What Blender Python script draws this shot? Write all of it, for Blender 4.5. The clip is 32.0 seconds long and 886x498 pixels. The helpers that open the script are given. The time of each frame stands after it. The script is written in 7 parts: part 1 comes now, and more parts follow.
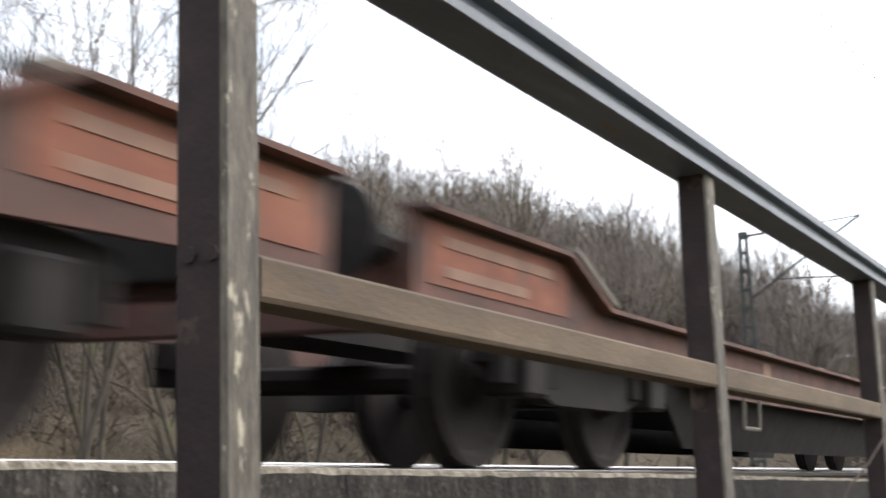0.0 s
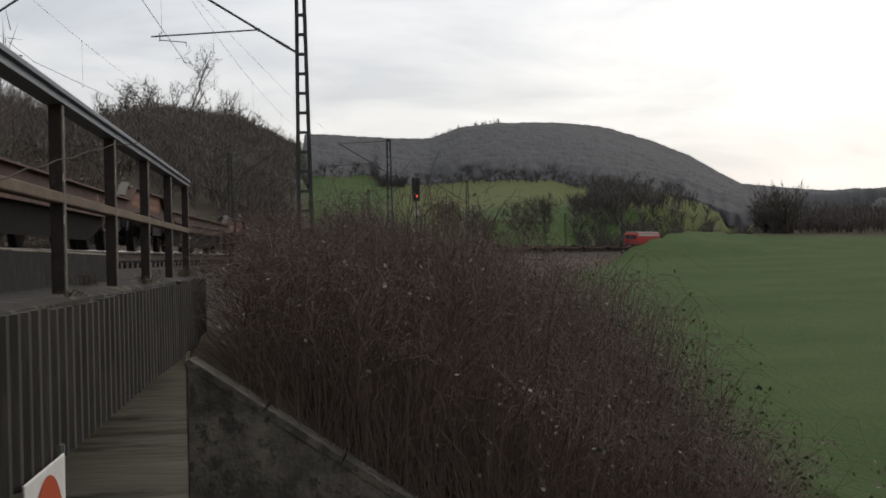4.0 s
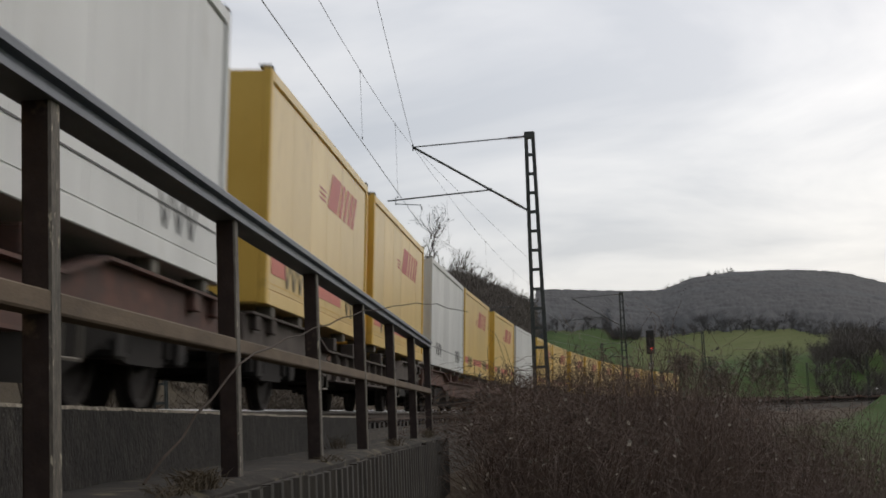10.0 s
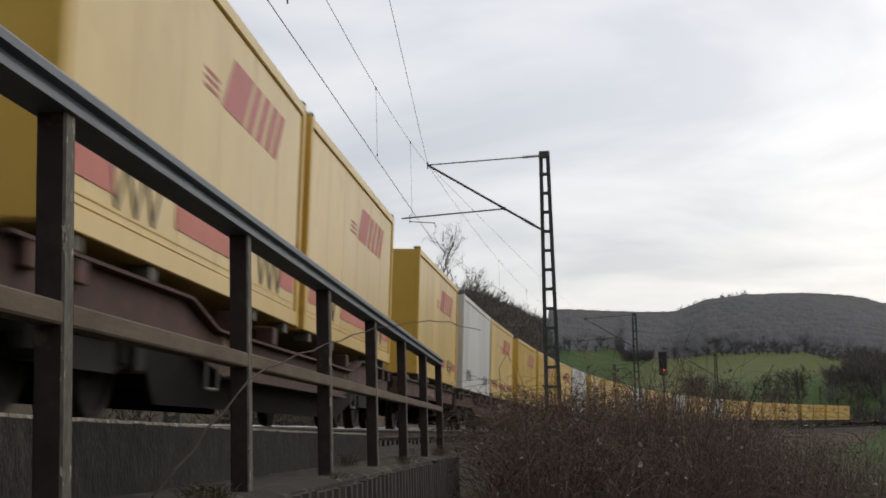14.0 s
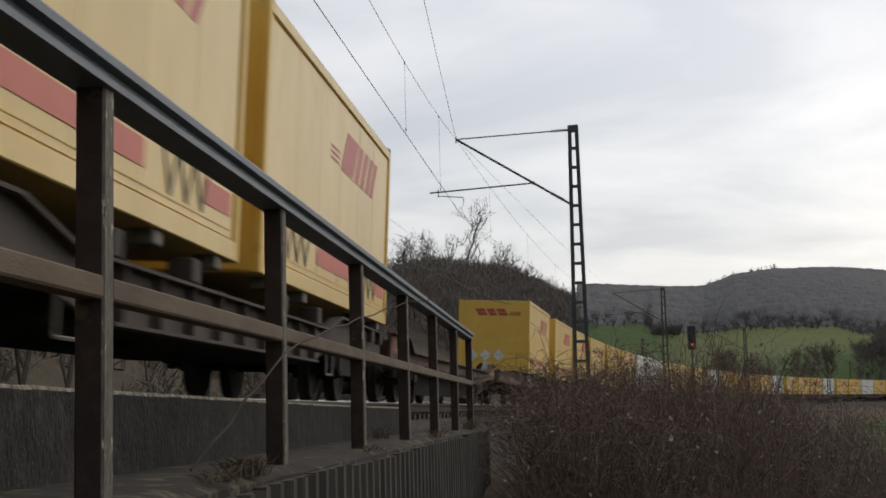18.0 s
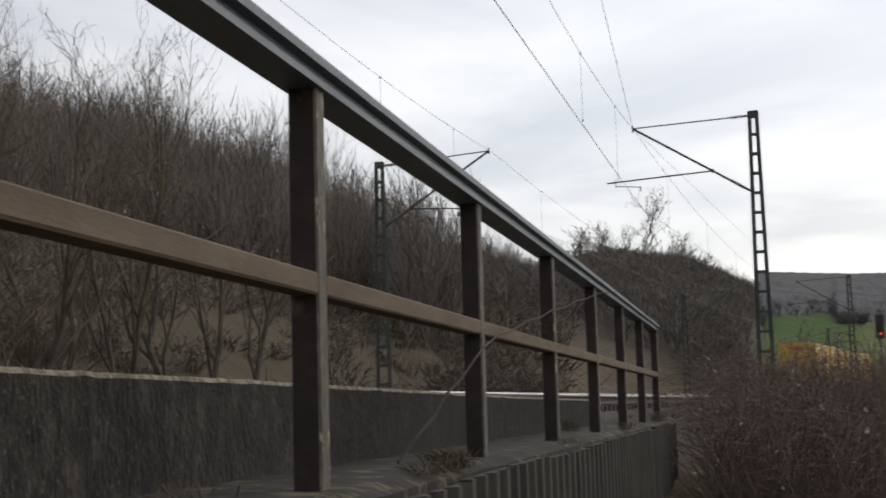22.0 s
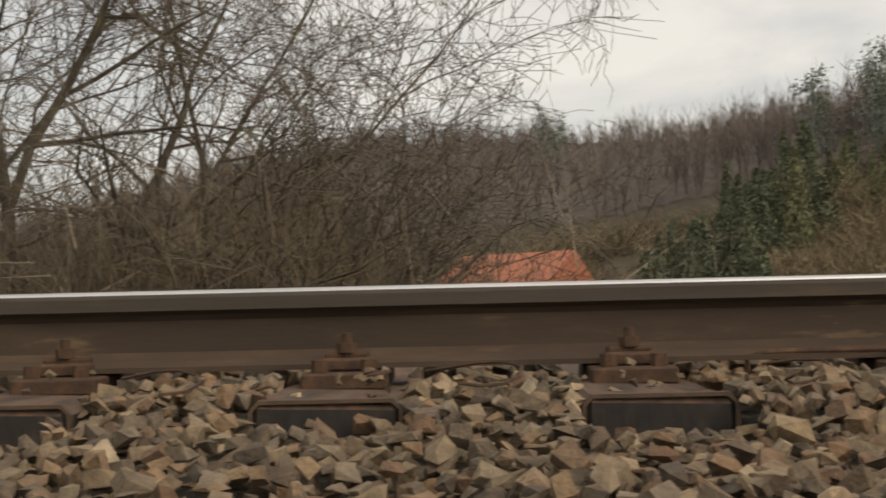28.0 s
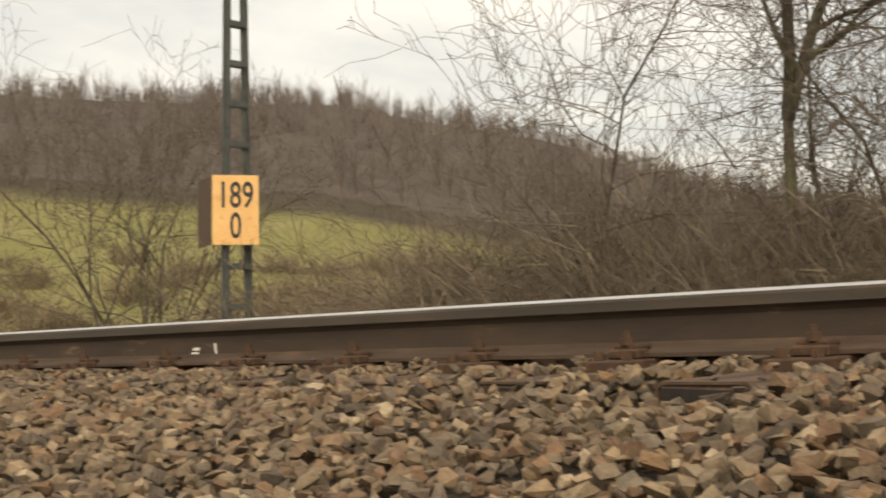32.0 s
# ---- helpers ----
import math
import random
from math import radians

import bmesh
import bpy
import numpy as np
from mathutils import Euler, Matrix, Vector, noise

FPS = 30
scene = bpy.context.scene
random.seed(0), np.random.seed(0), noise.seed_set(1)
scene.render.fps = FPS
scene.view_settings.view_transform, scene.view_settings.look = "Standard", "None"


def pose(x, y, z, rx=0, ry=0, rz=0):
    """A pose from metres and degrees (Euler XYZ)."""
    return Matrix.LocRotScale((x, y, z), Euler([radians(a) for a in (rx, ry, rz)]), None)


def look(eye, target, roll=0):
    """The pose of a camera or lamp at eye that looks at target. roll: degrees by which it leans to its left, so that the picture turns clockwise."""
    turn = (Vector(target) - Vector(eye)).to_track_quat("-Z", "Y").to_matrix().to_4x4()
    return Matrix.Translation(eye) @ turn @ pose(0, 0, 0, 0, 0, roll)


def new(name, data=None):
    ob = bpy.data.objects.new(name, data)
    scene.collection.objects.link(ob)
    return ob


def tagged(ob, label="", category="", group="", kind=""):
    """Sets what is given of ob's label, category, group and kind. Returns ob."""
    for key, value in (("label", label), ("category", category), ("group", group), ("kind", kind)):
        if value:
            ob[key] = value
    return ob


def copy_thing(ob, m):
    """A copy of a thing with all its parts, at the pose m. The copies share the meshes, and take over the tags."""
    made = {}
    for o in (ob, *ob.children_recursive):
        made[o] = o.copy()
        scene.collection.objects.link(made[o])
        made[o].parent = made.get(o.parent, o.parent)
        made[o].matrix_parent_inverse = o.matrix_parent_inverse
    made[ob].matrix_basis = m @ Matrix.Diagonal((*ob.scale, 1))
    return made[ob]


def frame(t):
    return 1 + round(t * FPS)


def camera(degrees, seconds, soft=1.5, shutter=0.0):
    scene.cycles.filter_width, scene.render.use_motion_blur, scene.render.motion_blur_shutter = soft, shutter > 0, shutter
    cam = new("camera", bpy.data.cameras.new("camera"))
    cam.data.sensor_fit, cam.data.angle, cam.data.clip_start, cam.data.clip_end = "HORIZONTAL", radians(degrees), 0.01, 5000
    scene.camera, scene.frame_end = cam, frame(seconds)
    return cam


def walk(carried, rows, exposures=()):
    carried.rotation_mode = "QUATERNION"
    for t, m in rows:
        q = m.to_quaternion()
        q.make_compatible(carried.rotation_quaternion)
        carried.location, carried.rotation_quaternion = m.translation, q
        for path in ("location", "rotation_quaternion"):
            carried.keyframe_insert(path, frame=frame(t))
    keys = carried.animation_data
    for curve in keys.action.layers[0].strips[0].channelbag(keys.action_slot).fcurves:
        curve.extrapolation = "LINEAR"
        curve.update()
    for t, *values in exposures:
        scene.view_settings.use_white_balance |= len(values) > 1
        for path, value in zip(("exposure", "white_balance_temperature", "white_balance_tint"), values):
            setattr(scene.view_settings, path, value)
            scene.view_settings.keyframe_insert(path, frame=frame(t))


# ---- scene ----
cam = camera(35.75, 32.0, soft=1.7, shutter=0.2)
# seconds, eye x y z, yaw to the left of +y, pitch up, lean (degrees)
PATH = [
    (0, 3.881, 0.538, -0.136, 27.48, 10.22, -1.78),
    (0.5, 3.925, 0.511, -0.158, 17.45, 8.87, -2.67),
    (1, 3.947, 0.509, -0.183, 11.47, 7.07, -1.34),
    (1.5, 3.989, 0.526, -0.187, 8.04, 6.91, -0.46),
    (2, 4.047, 0.527, -0.199, 2.19, 3.82, -1.25),
    (2.5, 4.075, 0.517, -0.205, -1.45, 2.70, -0.82),
    (3, 4.120, 0.513, -0.222, -4.36, 1.43, -1.70),
    (3.5, 4.152, 0.514, -0.221, -6.17, -0.05, -1.42),
    (5.5, 4.083, 0.553, -0.201, -3.08, 2.03, -0.77),
    (6, 4.083, 0.553, -0.199, -1.02, 1.84, -1.21),
    (6.5, 4.083, 0.551, -0.195, -0.69, 2.89, -1.81),
    (7, 4.080, 0.549, -0.191, 1.49, 3.73, -2.53),
    (7.5, 4.076, 0.546, -0.186, 3.16, 4.91, -3.07),
    (8, 4.070, 0.542, -0.184, 3.22, 5.53, -3.12),
    (8.5, 4.065, 0.539, -0.185, 2.92, 5.39, -2.66),
    (9, 4.062, 0.538, -0.186, 3.34, 5.46, -2.59),
    (9.5, 4.063, 0.537, -0.184, 3.53, 6.20, -2.62),
    (10, 4.064, 0.536, -0.184, 3.38, 7.02, -2.35),
    (10.5, 4.062, 0.535, -0.185, 3.61, 7.94, -2.07),
    (11, 4.060, 0.535, -0.186, 3.77, 8.05, -1.95),
    (11.5, 4.059, 0.535, -0.186, 3.60, 7.96, -1.65),
    (12, 4.060, 0.536, -0.186, 3.83, 7.91, -1.10),
    (12.5, 4.064, 0.538, -0.187, 3.83, 7.91, -1.20),
    (13, 4.066, 0.539, -0.187, 3.71, 7.84, -1.27),
    (13.5, 4.067, 0.540, -0.187, 3.71, 7.89, -1.45),
    (15.5, 4.055, 0.537, -0.188, 4.78, 7.16, -1.48),
    (16, 4.053, 0.537, -0.189, 4.96, 7.12, -1.70),
    (16.5, 4.050, 0.536, -0.189, 5.32, 7.27, -1.74),
    (17, 4.046, 0.536, -0.190, 5.23, 6.77, -1.69),
    (17.5, 4.045, 0.535, -0.190, 5.14, 6.73, -1.59),
    (18, 4.043, 0.535, -0.189, 5.12, 6.77, -1.46),
    (18.5, 4.042, 0.534, -0.190, 5.21, 6.77, -1.35),
    (19, 4.045, 0.536, -0.190, 5.43, 6.82, -1.38),
    (19.5, 4.049, 0.536, -0.191, 5.30, 6.63, -1.40),
    (20, 4.053, 0.537, -0.191, 5.07, 6.72, -1.46),
    (20.5, 4.052, 0.536, -0.191, 4.88, 6.76, -1.43),
    (21, 4.047, 0.535, -0.193, 5.39, 6.43, -1.56),
    (21.5, 4.013, 0.531, -0.197, 7.72, 6.15, -1.55),
    (22, 3.967, 0.519, -0.185, 12.47, 6.64, -1.62),
    (22.5, 3.908, 0.526, -0.176, 19.59, 7.30, -2.14),
    (23, 3.863, 0.515, -0.165, 30.25, 8.29, -2.17),
    (23.5, 3.845, 0.496, -0.161, 37.73, 8.53, -2.94),
    (24, 3.833, 0.500, -0.165, 45.13, 8.65, -2.35),
    (24.5, 3.826, 0.497, -0.174, 50.67, 8.32, -1.93),
    (26.5, 3.791, 0.416, -0.195, 73.39, 6.67, -1.55),
    (27, 3.772, 0.338, -0.201, 79.35, 6.16, -1.65),
    (27.5, 3.756, 0.317, -0.197, 86.79, 5.79, -1.57),
    (28, 3.742, 0.306, -0.195, 93.55, 5.28, -1.20),
    (28.5, 3.733, 0.290, -0.209, 102.49, 4.88, -1.02),
    (29, 3.719, 0.259, -0.217, 107.19, 4.58, -1.35),
    (29.5, 3.722, 0.218, -0.216, 111.08, 3.70, -1.72),
    (30, 3.756, 0.157, -0.214, 115.95, 3.35, -1.64),
    (30.5, 3.799, 0.082, -0.221, 120.93, 3.71, -1.71),
    (31, 3.818, 0.030, -0.231, 125.35, 3.51, -1.17),
    (31.5, 3.837, 0.002, -0.199, 130.06, 3.79, -1.17),
    (32, 3.869, -0.014, -0.175, 138.18, 4.64, -1.03),
]


def aimed(x, y, z, yaw, pitch, lean):
    a, p = radians(yaw), radians(pitch)
    way = Vector((-math.sin(a) * math.cos(p), math.cos(a) * math.cos(p), math.sin(p)))
    eye = Vector((x, y, z))
    return look(eye, eye + way, lean)


EXPOSURES = [(0.0, 0.75, 6300, 10), (0.6, -0.1, 6500, 10), (1.2, -0.78, 6500, 10), (2.0, -0.84, 6500, 10), (6.0, -0.88, 6500, 10), (9.0, -0.96, 6500, 10), (13.0, -0.86, 6500, 10), (21.0, -0.85, 6500, 10), (22.0, -0.6, 6500, 10), (23.0, 0.0, 6650, 10), (24.5, -0.05, 7100, 10), (26.5, -0.08, 7400, 10), (28.0, -0.12, 7700, 10), (29.0, 0.05, 9000, 10), (30.5, 0.17, 9000, 10), (32.0, 0.25, 8400, 10)]

walk(cam, [(t, aimed(*p)) for t, *p in PATH], EXPOSURES)

# ---------------------------------------------------------------- sky and sun
SUN_AZ, SUN_EL = -40.0, 38.0        # degrees from +y to the left, and up
world = bpy.data.worlds.new("overcast_sky")
scene.world = world
world.use_nodes = True
wn = world.node_tree
wn.nodes.clear()


def nd(tree, kind, operation=None, data_type=None, blend_type=None, layer_name=None, **values):
    n = tree.nodes.new(kind)
    if operation:
        n.operation = operation
    if data_type:
        n.data_type = data_type
    if blend_type:
        n.blend_type = blend_type
    if layer_name:
        n.layer_name = layer_name
    for key, v in values.items():
        k = key[2:]
        n.inputs[int(k) if k.isdigit() else k.replace("_", " ")].default_value = v
    return n


def ramp(tree, stops, interp="LINEAR"):
    n = tree.nodes.new("ShaderNodeValToRGB")
    n.color_ramp.interpolation = interp
    e = n.color_ramp.elements
    while len(e) < len(stops):
        e.new(0.5)
    for el, (p, c) in zip(e, stops):
        el.position = p
        el.color = (*c, 1) if len(c) == 3 else c
    return n


def build_world():
    t = wn
    L = t.links.new
    sky = nd(t, "ShaderNodeTexSky")
    sky.sky_type, sky.sun_disc = "NISHITA", False
    sky.sun_elevation, sky.sun_rotation, sky.dust_density = radians(SUN_EL), radians(-SUN_AZ), 4.0
    tc = nd(t, "ShaderNodeTexCoord")
    # flat cloud sheet: direction divided by its height
    sep = nd(t, "ShaderNodeSeparateXYZ")
    L(tc.outputs["Generated"], sep.inputs[0])
    up = nd(t, "ShaderNodeMath", operation="MAXIMUM", i_1=0.0)
    L(sep.outputs["Z"], up.inputs[0])
    ad = nd(t, "ShaderNodeMath", operation="ADD", i_1=0.16)
    L(up.outputs[0], ad.inputs[0])
    dv = nd(t, "ShaderNodeVectorMath", operation="DIVIDE")
    L(tc.outputs["Generated"], dv.inputs[0])
    cb = nd(t, "ShaderNodeCombineXYZ")
    for i in range(3):
        L(ad.outputs[0], cb.inputs[i])
    L(cb.outputs[0], dv.inputs[1])
    n1 = nd(t, "ShaderNodeTexNoise", i_Scale=1.1, i_Detail=6.0, i_Roughness=0.55, i_Distortion=0.5)
    L(dv.outputs[0], n1.inputs["Vector"])
    r1 = ramp(t, [(0.36, (0.70, 0.73, 0.78)), (0.50, (0.92, 0.93, 0.95)), (0.64, (1.12, 1.11, 1.10))])
    L(n1.outputs["Fac"], r1.inputs[0])
    # brighter low band towards the sunlit cloud edge
    low = nd(t, "ShaderNodeVectorMath", operation="DOT_PRODUCT")
    L(tc.outputs["Generated"], low.inputs[0])
    a, e = radians(SUN_AZ), radians(18)
    low.inputs[1].default_value = (-math.sin(a) * math.cos(e), math.cos(a) * math.cos(e), math.sin(e))
    half = nd(t, "ShaderNodeMath", operation="MULTIPLY_ADD", i_1=0.5, i_2=0.5)
    L(low.outputs["Value"], half.inputs[0])
    powr = nd(t, "ShaderNodeMath", operation="POWER", i_1=2.4)
    L(half.outputs[0], powr.inputs[0])
    low = nd(t, "ShaderNodeMath", operation="MULTIPLY_ADD", i_1=0.66, i_2=0.56)
    L(powr.outputs[0], low.inputs[0])
    mul = nd(t, "ShaderNodeMix", data_type="RGBA", blend_type="MULTIPLY")
    mul.inputs[0].default_value = 1.0
    L(r1.outputs[0], mul.inputs[6])
    L(low.outputs[0], mul.inputs[7])
    bg1 = nd(t, "ShaderNodeBackground", i_Strength=0.06)
    L(sky.outputs[0], bg1.inputs[0])
    bg2 = nd(t, "ShaderNodeBackground", i_Strength=SKY)
    L(mul.outputs[2], bg2.inputs[0])
    add = nd(t, "ShaderNodeAddShader")
    L(bg1.outputs[0], add.inputs[0])
    L(bg2.outputs[0], add.inputs[1])
    out = nd(t, "ShaderNodeOutputWorld")
    L(add.outputs[0], out.inputs[0])


SKY = 1.15
build_world()
sun_data = bpy.data.lights.new("sun", "SUN")
sun_data.energy, sun_data.angle, sun_data.color = 0.7, radians(35), (1.0, 0.96, 0.90)
sun = new("sun", sun_data)
_a, _e = radians(SUN_AZ), radians(SUN_EL)
sun.matrix_basis = look((0, 0, 60), Vector((0, 0, 60)) - Vector((-math.sin(_a) * math.cos(_e), math.cos(_a) * math.cos(_e), math.sin(_e))))

# ---------------------------------------------------------------- materials


def material(name, stops, scale=8.0, rough=0.7, metal=0.0, bump=0.2, bump_scale=60.0, detail=6.0, stretch=(1, 1, 1), second=None, spec=0.4, island=0.0, objrand=0.0, dist=0.004):
    """Two noises mixed by a ramp, with a fine bump. second: (scale, colour, threshold, softness) of stains."""
    m = bpy.data.materials.new(name)
    m.use_nodes = True
    t = m.node_tree
    L = t.links.new
    b = t.nodes["Principled BSDF"]
    tc = nd(t, "ShaderNodeTexCoord")
    mp = nd(t, "ShaderNodeMapping")
    mp.inputs["Scale"].default_value = stretch
    L(tc.outputs["Object"], mp.inputs[0])
    n = nd(t, "ShaderNodeTexNoise", i_Scale=scale, i_Detail=detail, i_Roughness=0.62)
    L(mp.outputs[0], n.inputs["Vector"])
    r = ramp(t, stops)
    L(n.outputs["Fac"], r.inputs[0])
    col = r.outputs[0]
    if second:
        n2 = nd(t, "ShaderNodeTexNoise", i_Scale=second[0], i_Detail=5.0, i_Roughness=0.6)
        L(mp.outputs[0], n2.inputs["Vector"])
        mr = nd(t, "ShaderNodeMapRange", i_1=second[2], i_2=second[2] + second[3])
        L(n2.outputs["Fac"], mr.inputs[0])
        mx = nd(t, "ShaderNodeMix", data_type="RGBA")
        L(mr.outputs[0], mx.inputs[0])
        L(col, mx.inputs[6])
        mx.inputs[7].default_value = (*second[1], 1)
        col = mx.outputs[2]
    if island or objrand:
        src = nd(t, "ShaderNodeNewGeometry").outputs["Random Per Island"] if island else nd(t, "ShaderNodeObjectInfo").outputs["Random"]
        amt = island or objrand
        mr = nd(t, "ShaderNodeMapRange", i_3=1 - amt, i_4=1 + amt)
        L(src, mr.inputs[0])
        hs = nd(t, "ShaderNodeMix", data_type="RGBA", blend_type="MULTIPLY")
        hs.inputs[0].default_value = 1.0
        L(col, hs.inputs[6])
        L(mr.outputs[0], hs.inputs[7])
        col = hs.outputs[2]
    L(col, b.inputs["Base Color"])
    b.inputs["Roughness"].default_value = rough
    b.inputs["Metallic"].default_value = metal
    b.inputs["Specular IOR Level"].default_value = spec
    if bump:
        nb = nd(t, "ShaderNodeTexNoise", i_Scale=bump_scale, i_Detail=4.0)
        L(mp.outputs[0], nb.inputs["Vector"])
        bp = nd(t, "ShaderNodeBump", i_Strength=bump, i_Distance=dist)
        L(nb.outputs["Fac"], bp.inputs["Height"])
        L(bp.outputs[0], b.inputs["Normal"])
    return m


def stone_material():
    """Crushed stone: every piece its own tone, from dark grey over brown to pale tan, with grain and dust."""
    m = bpy.data.materials.new("ballast_stone")
    m.use_nodes = True
    t = m.node_tree
    L = t.links.new
    b = t.nodes["Principled BSDF"]
    geo = nd(t, "ShaderNodeNewGeometry")
    inf = nd(t, "ShaderNodeObjectInfo")
    ad = nd(t, "ShaderNodeMath", operation="ADD")
    L(geo.outputs["Random Per Island"], ad.inputs[0])
    L(inf.outputs["Random"], ad.inputs[1])
    fr = nd(t, "ShaderNodeMath", operation="FRACT")
    L(ad.outputs[0], fr.inputs[0])
    r = ramp(t, [(0.0, (0.07, 0.057, 0.045)), (0.14, (0.125, 0.10, 0.076)), (0.27, (0.185, 0.14, 0.095)), (0.38, (0.13, 0.080, 0.052)), (0.48, (0.20, 0.157, 0.110)), (0.60, (0.105, 0.078, 0.058)), (0.72, (0.155, 0.128, 0.098)), (0.84, (0.235, 0.18, 0.118)), (0.93, (0.175, 0.108, 0.065)), (1.0, (0.34, 0.28, 0.20))])
    L(fr.outputs[0], r.inputs[0])
    tc = nd(t, "ShaderNodeTexCoord")
    n = nd(t, "ShaderNodeTexNoise", i_Scale=34.0, i_Detail=6.0, i_Roughness=0.65)
    L(geo.outputs["Position"], n.inputs["Vector"])
    g = ramp(t, [(0.3, (0.62, 0.60, 0.57)), (0.5, (1.0, 0.98, 0.95)), (0.7, (1.35, 1.32, 1.25))])
    L(n.outputs["Fac"], g.inputs[0])
    mx = nd(t, "ShaderNodeMix", data_type="RGBA", blend_type="MULTIPLY")
    mx.inputs[0].default_value = 1.0
    L(r.outputs[0], mx.inputs[6])
    L(g.outputs[0], mx.inputs[7])
    L(mx.outputs[2], b.inputs["Base Color"])
    b.inputs["Roughness"].default_value = 0.9
    b.inputs["Specular IOR Level"].default_value = 0.3
    nb = nd(t, "ShaderNodeTexNoise", i_Scale=95.0, i_Detail=5.0)
    L(geo.outputs["Position"], nb.inputs["Vector"])
    bp = nd(t, "ShaderNodeBump", i_Strength=0.7, i_Distance=0.008)
    L(nb.outputs["Fac"], bp.inputs["Height"])
    L(bp.outputs[0], b.inputs["Normal"])
    return m


def dark_stretch(m, y0, y1, amount):
    """Darkens and browns a wall's colour along y, ragged border: grime and painted-in shade."""
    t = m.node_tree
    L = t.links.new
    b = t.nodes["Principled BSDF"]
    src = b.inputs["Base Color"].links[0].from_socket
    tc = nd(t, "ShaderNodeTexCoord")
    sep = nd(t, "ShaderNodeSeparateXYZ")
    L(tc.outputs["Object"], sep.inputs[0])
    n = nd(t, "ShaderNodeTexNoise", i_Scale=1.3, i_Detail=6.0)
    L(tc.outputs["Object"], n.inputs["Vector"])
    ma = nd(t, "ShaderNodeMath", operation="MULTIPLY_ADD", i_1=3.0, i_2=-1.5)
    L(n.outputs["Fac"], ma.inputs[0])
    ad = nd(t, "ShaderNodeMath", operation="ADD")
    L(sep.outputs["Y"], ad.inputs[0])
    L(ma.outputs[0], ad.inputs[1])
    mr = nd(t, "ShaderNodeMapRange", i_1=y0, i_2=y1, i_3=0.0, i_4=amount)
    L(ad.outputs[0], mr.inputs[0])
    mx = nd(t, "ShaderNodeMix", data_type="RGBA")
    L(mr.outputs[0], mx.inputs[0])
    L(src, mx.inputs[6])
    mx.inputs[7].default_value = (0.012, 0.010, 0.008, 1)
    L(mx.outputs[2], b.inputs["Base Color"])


def glow(name, colour, strength):
    m = bpy.data.materials.new(name)
    m.use_nodes = True
    b = m.node_tree.nodes["Principled BSDF"]
    b.inputs["Base Color"].default_value = (*colour, 1)
    b.inputs["Emission Color"].default_value = (*colour, 1)
    b.inputs["Emission Strength"].default_value = strength
    return m


def two_tone(c, d=0.75, lo=0.3, hi=0.7):
    return [(lo, tuple(v * d for v in c)), (hi, c)]


M = {}
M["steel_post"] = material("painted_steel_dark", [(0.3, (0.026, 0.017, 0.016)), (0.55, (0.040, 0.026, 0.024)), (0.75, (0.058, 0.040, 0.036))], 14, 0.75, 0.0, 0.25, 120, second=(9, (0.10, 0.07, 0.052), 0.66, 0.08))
# Camera side of the posts: pale flakes, with its brighter light put into the tone.
M["steel_flaked_lit"] = material("painted_steel_flaked_lit", [(0.3, (0.05, 0.042, 0.034)), (0.55, (0.11, 0.094, 0.075)), (0.75, (0.19, 0.165, 0.13))], 60, 0.7, 0.0, 0.6, 160, 10, stretch=(1, 1, 0.32), second=(52, (0.42, 0.37, 0.28), 0.60, 0.06))
M["steel_rail"] = material("painted_steel_rail", [(0.3, (0.07, 0.084, 0.105)), (0.6, (0.11, 0.128, 0.154)), (0.8, (0.17, 0.187, 0.205))], 10, 0.5, 0.1, 0.2, 150, stretch=(1, 0.25, 1), second=(12, (0.13, 0.10, 0.075), 0.62, 0.1))
M["steel_mid"] = material("painted_steel_mid", [(0.3, (0.085, 0.060, 0.040)), (0.6, (0.14, 0.10, 0.066)), (0.8, (0.20, 0.152, 0.106))], 9, 0.85, 0.0, 0.3, 150, stretch=(1, 0.25, 1), second=(16, (0.09, 0.07, 0.055), 0.60, 0.1))
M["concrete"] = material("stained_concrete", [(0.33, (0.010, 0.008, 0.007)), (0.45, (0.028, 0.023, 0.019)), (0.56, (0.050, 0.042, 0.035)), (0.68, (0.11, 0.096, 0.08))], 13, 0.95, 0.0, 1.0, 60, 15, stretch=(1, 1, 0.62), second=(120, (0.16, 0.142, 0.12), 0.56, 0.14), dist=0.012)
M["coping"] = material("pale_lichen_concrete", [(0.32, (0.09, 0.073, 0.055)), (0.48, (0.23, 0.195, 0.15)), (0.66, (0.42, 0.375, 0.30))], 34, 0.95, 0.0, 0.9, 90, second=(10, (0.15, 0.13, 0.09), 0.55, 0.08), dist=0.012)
dark_stretch(M["concrete"], 2.4, 4.8, 0.74)
M["abutment"] = material("board_marked_concrete", [(0.3, (0.42, 0.37, 0.28)), (0.5, (0.53, 0.475, 0.365)), (0.7, (0.62, 0.57, 0.46))], 2.2, 0.9, 0.0, 0.6, 9, stretch=(0.25, 1, 4.0), second=(1.3, (0.22, 0.19, 0.15), 0.55, 0.1), dist=0.02)
M["wing"] = material("stained_wing_wall", [(0.34, (0.10, 0.088, 0.073)), (0.48, (0.17, 0.15, 0.123)), (0.6, (0.24, 0.213, 0.175)), (0.72, (0.32, 0.288, 0.238))], 2.6, 0.92, 0.0, 0.8, 22, 9, second=(7, (0.10, 0.09, 0.075), 0.5, 0.1), dist=0.02)
M["sign_red"] = material("sign_red_paint", two_tone((0.55, 0.09, 0.035), 0.85), 3, 0.4, 0.0, 0)
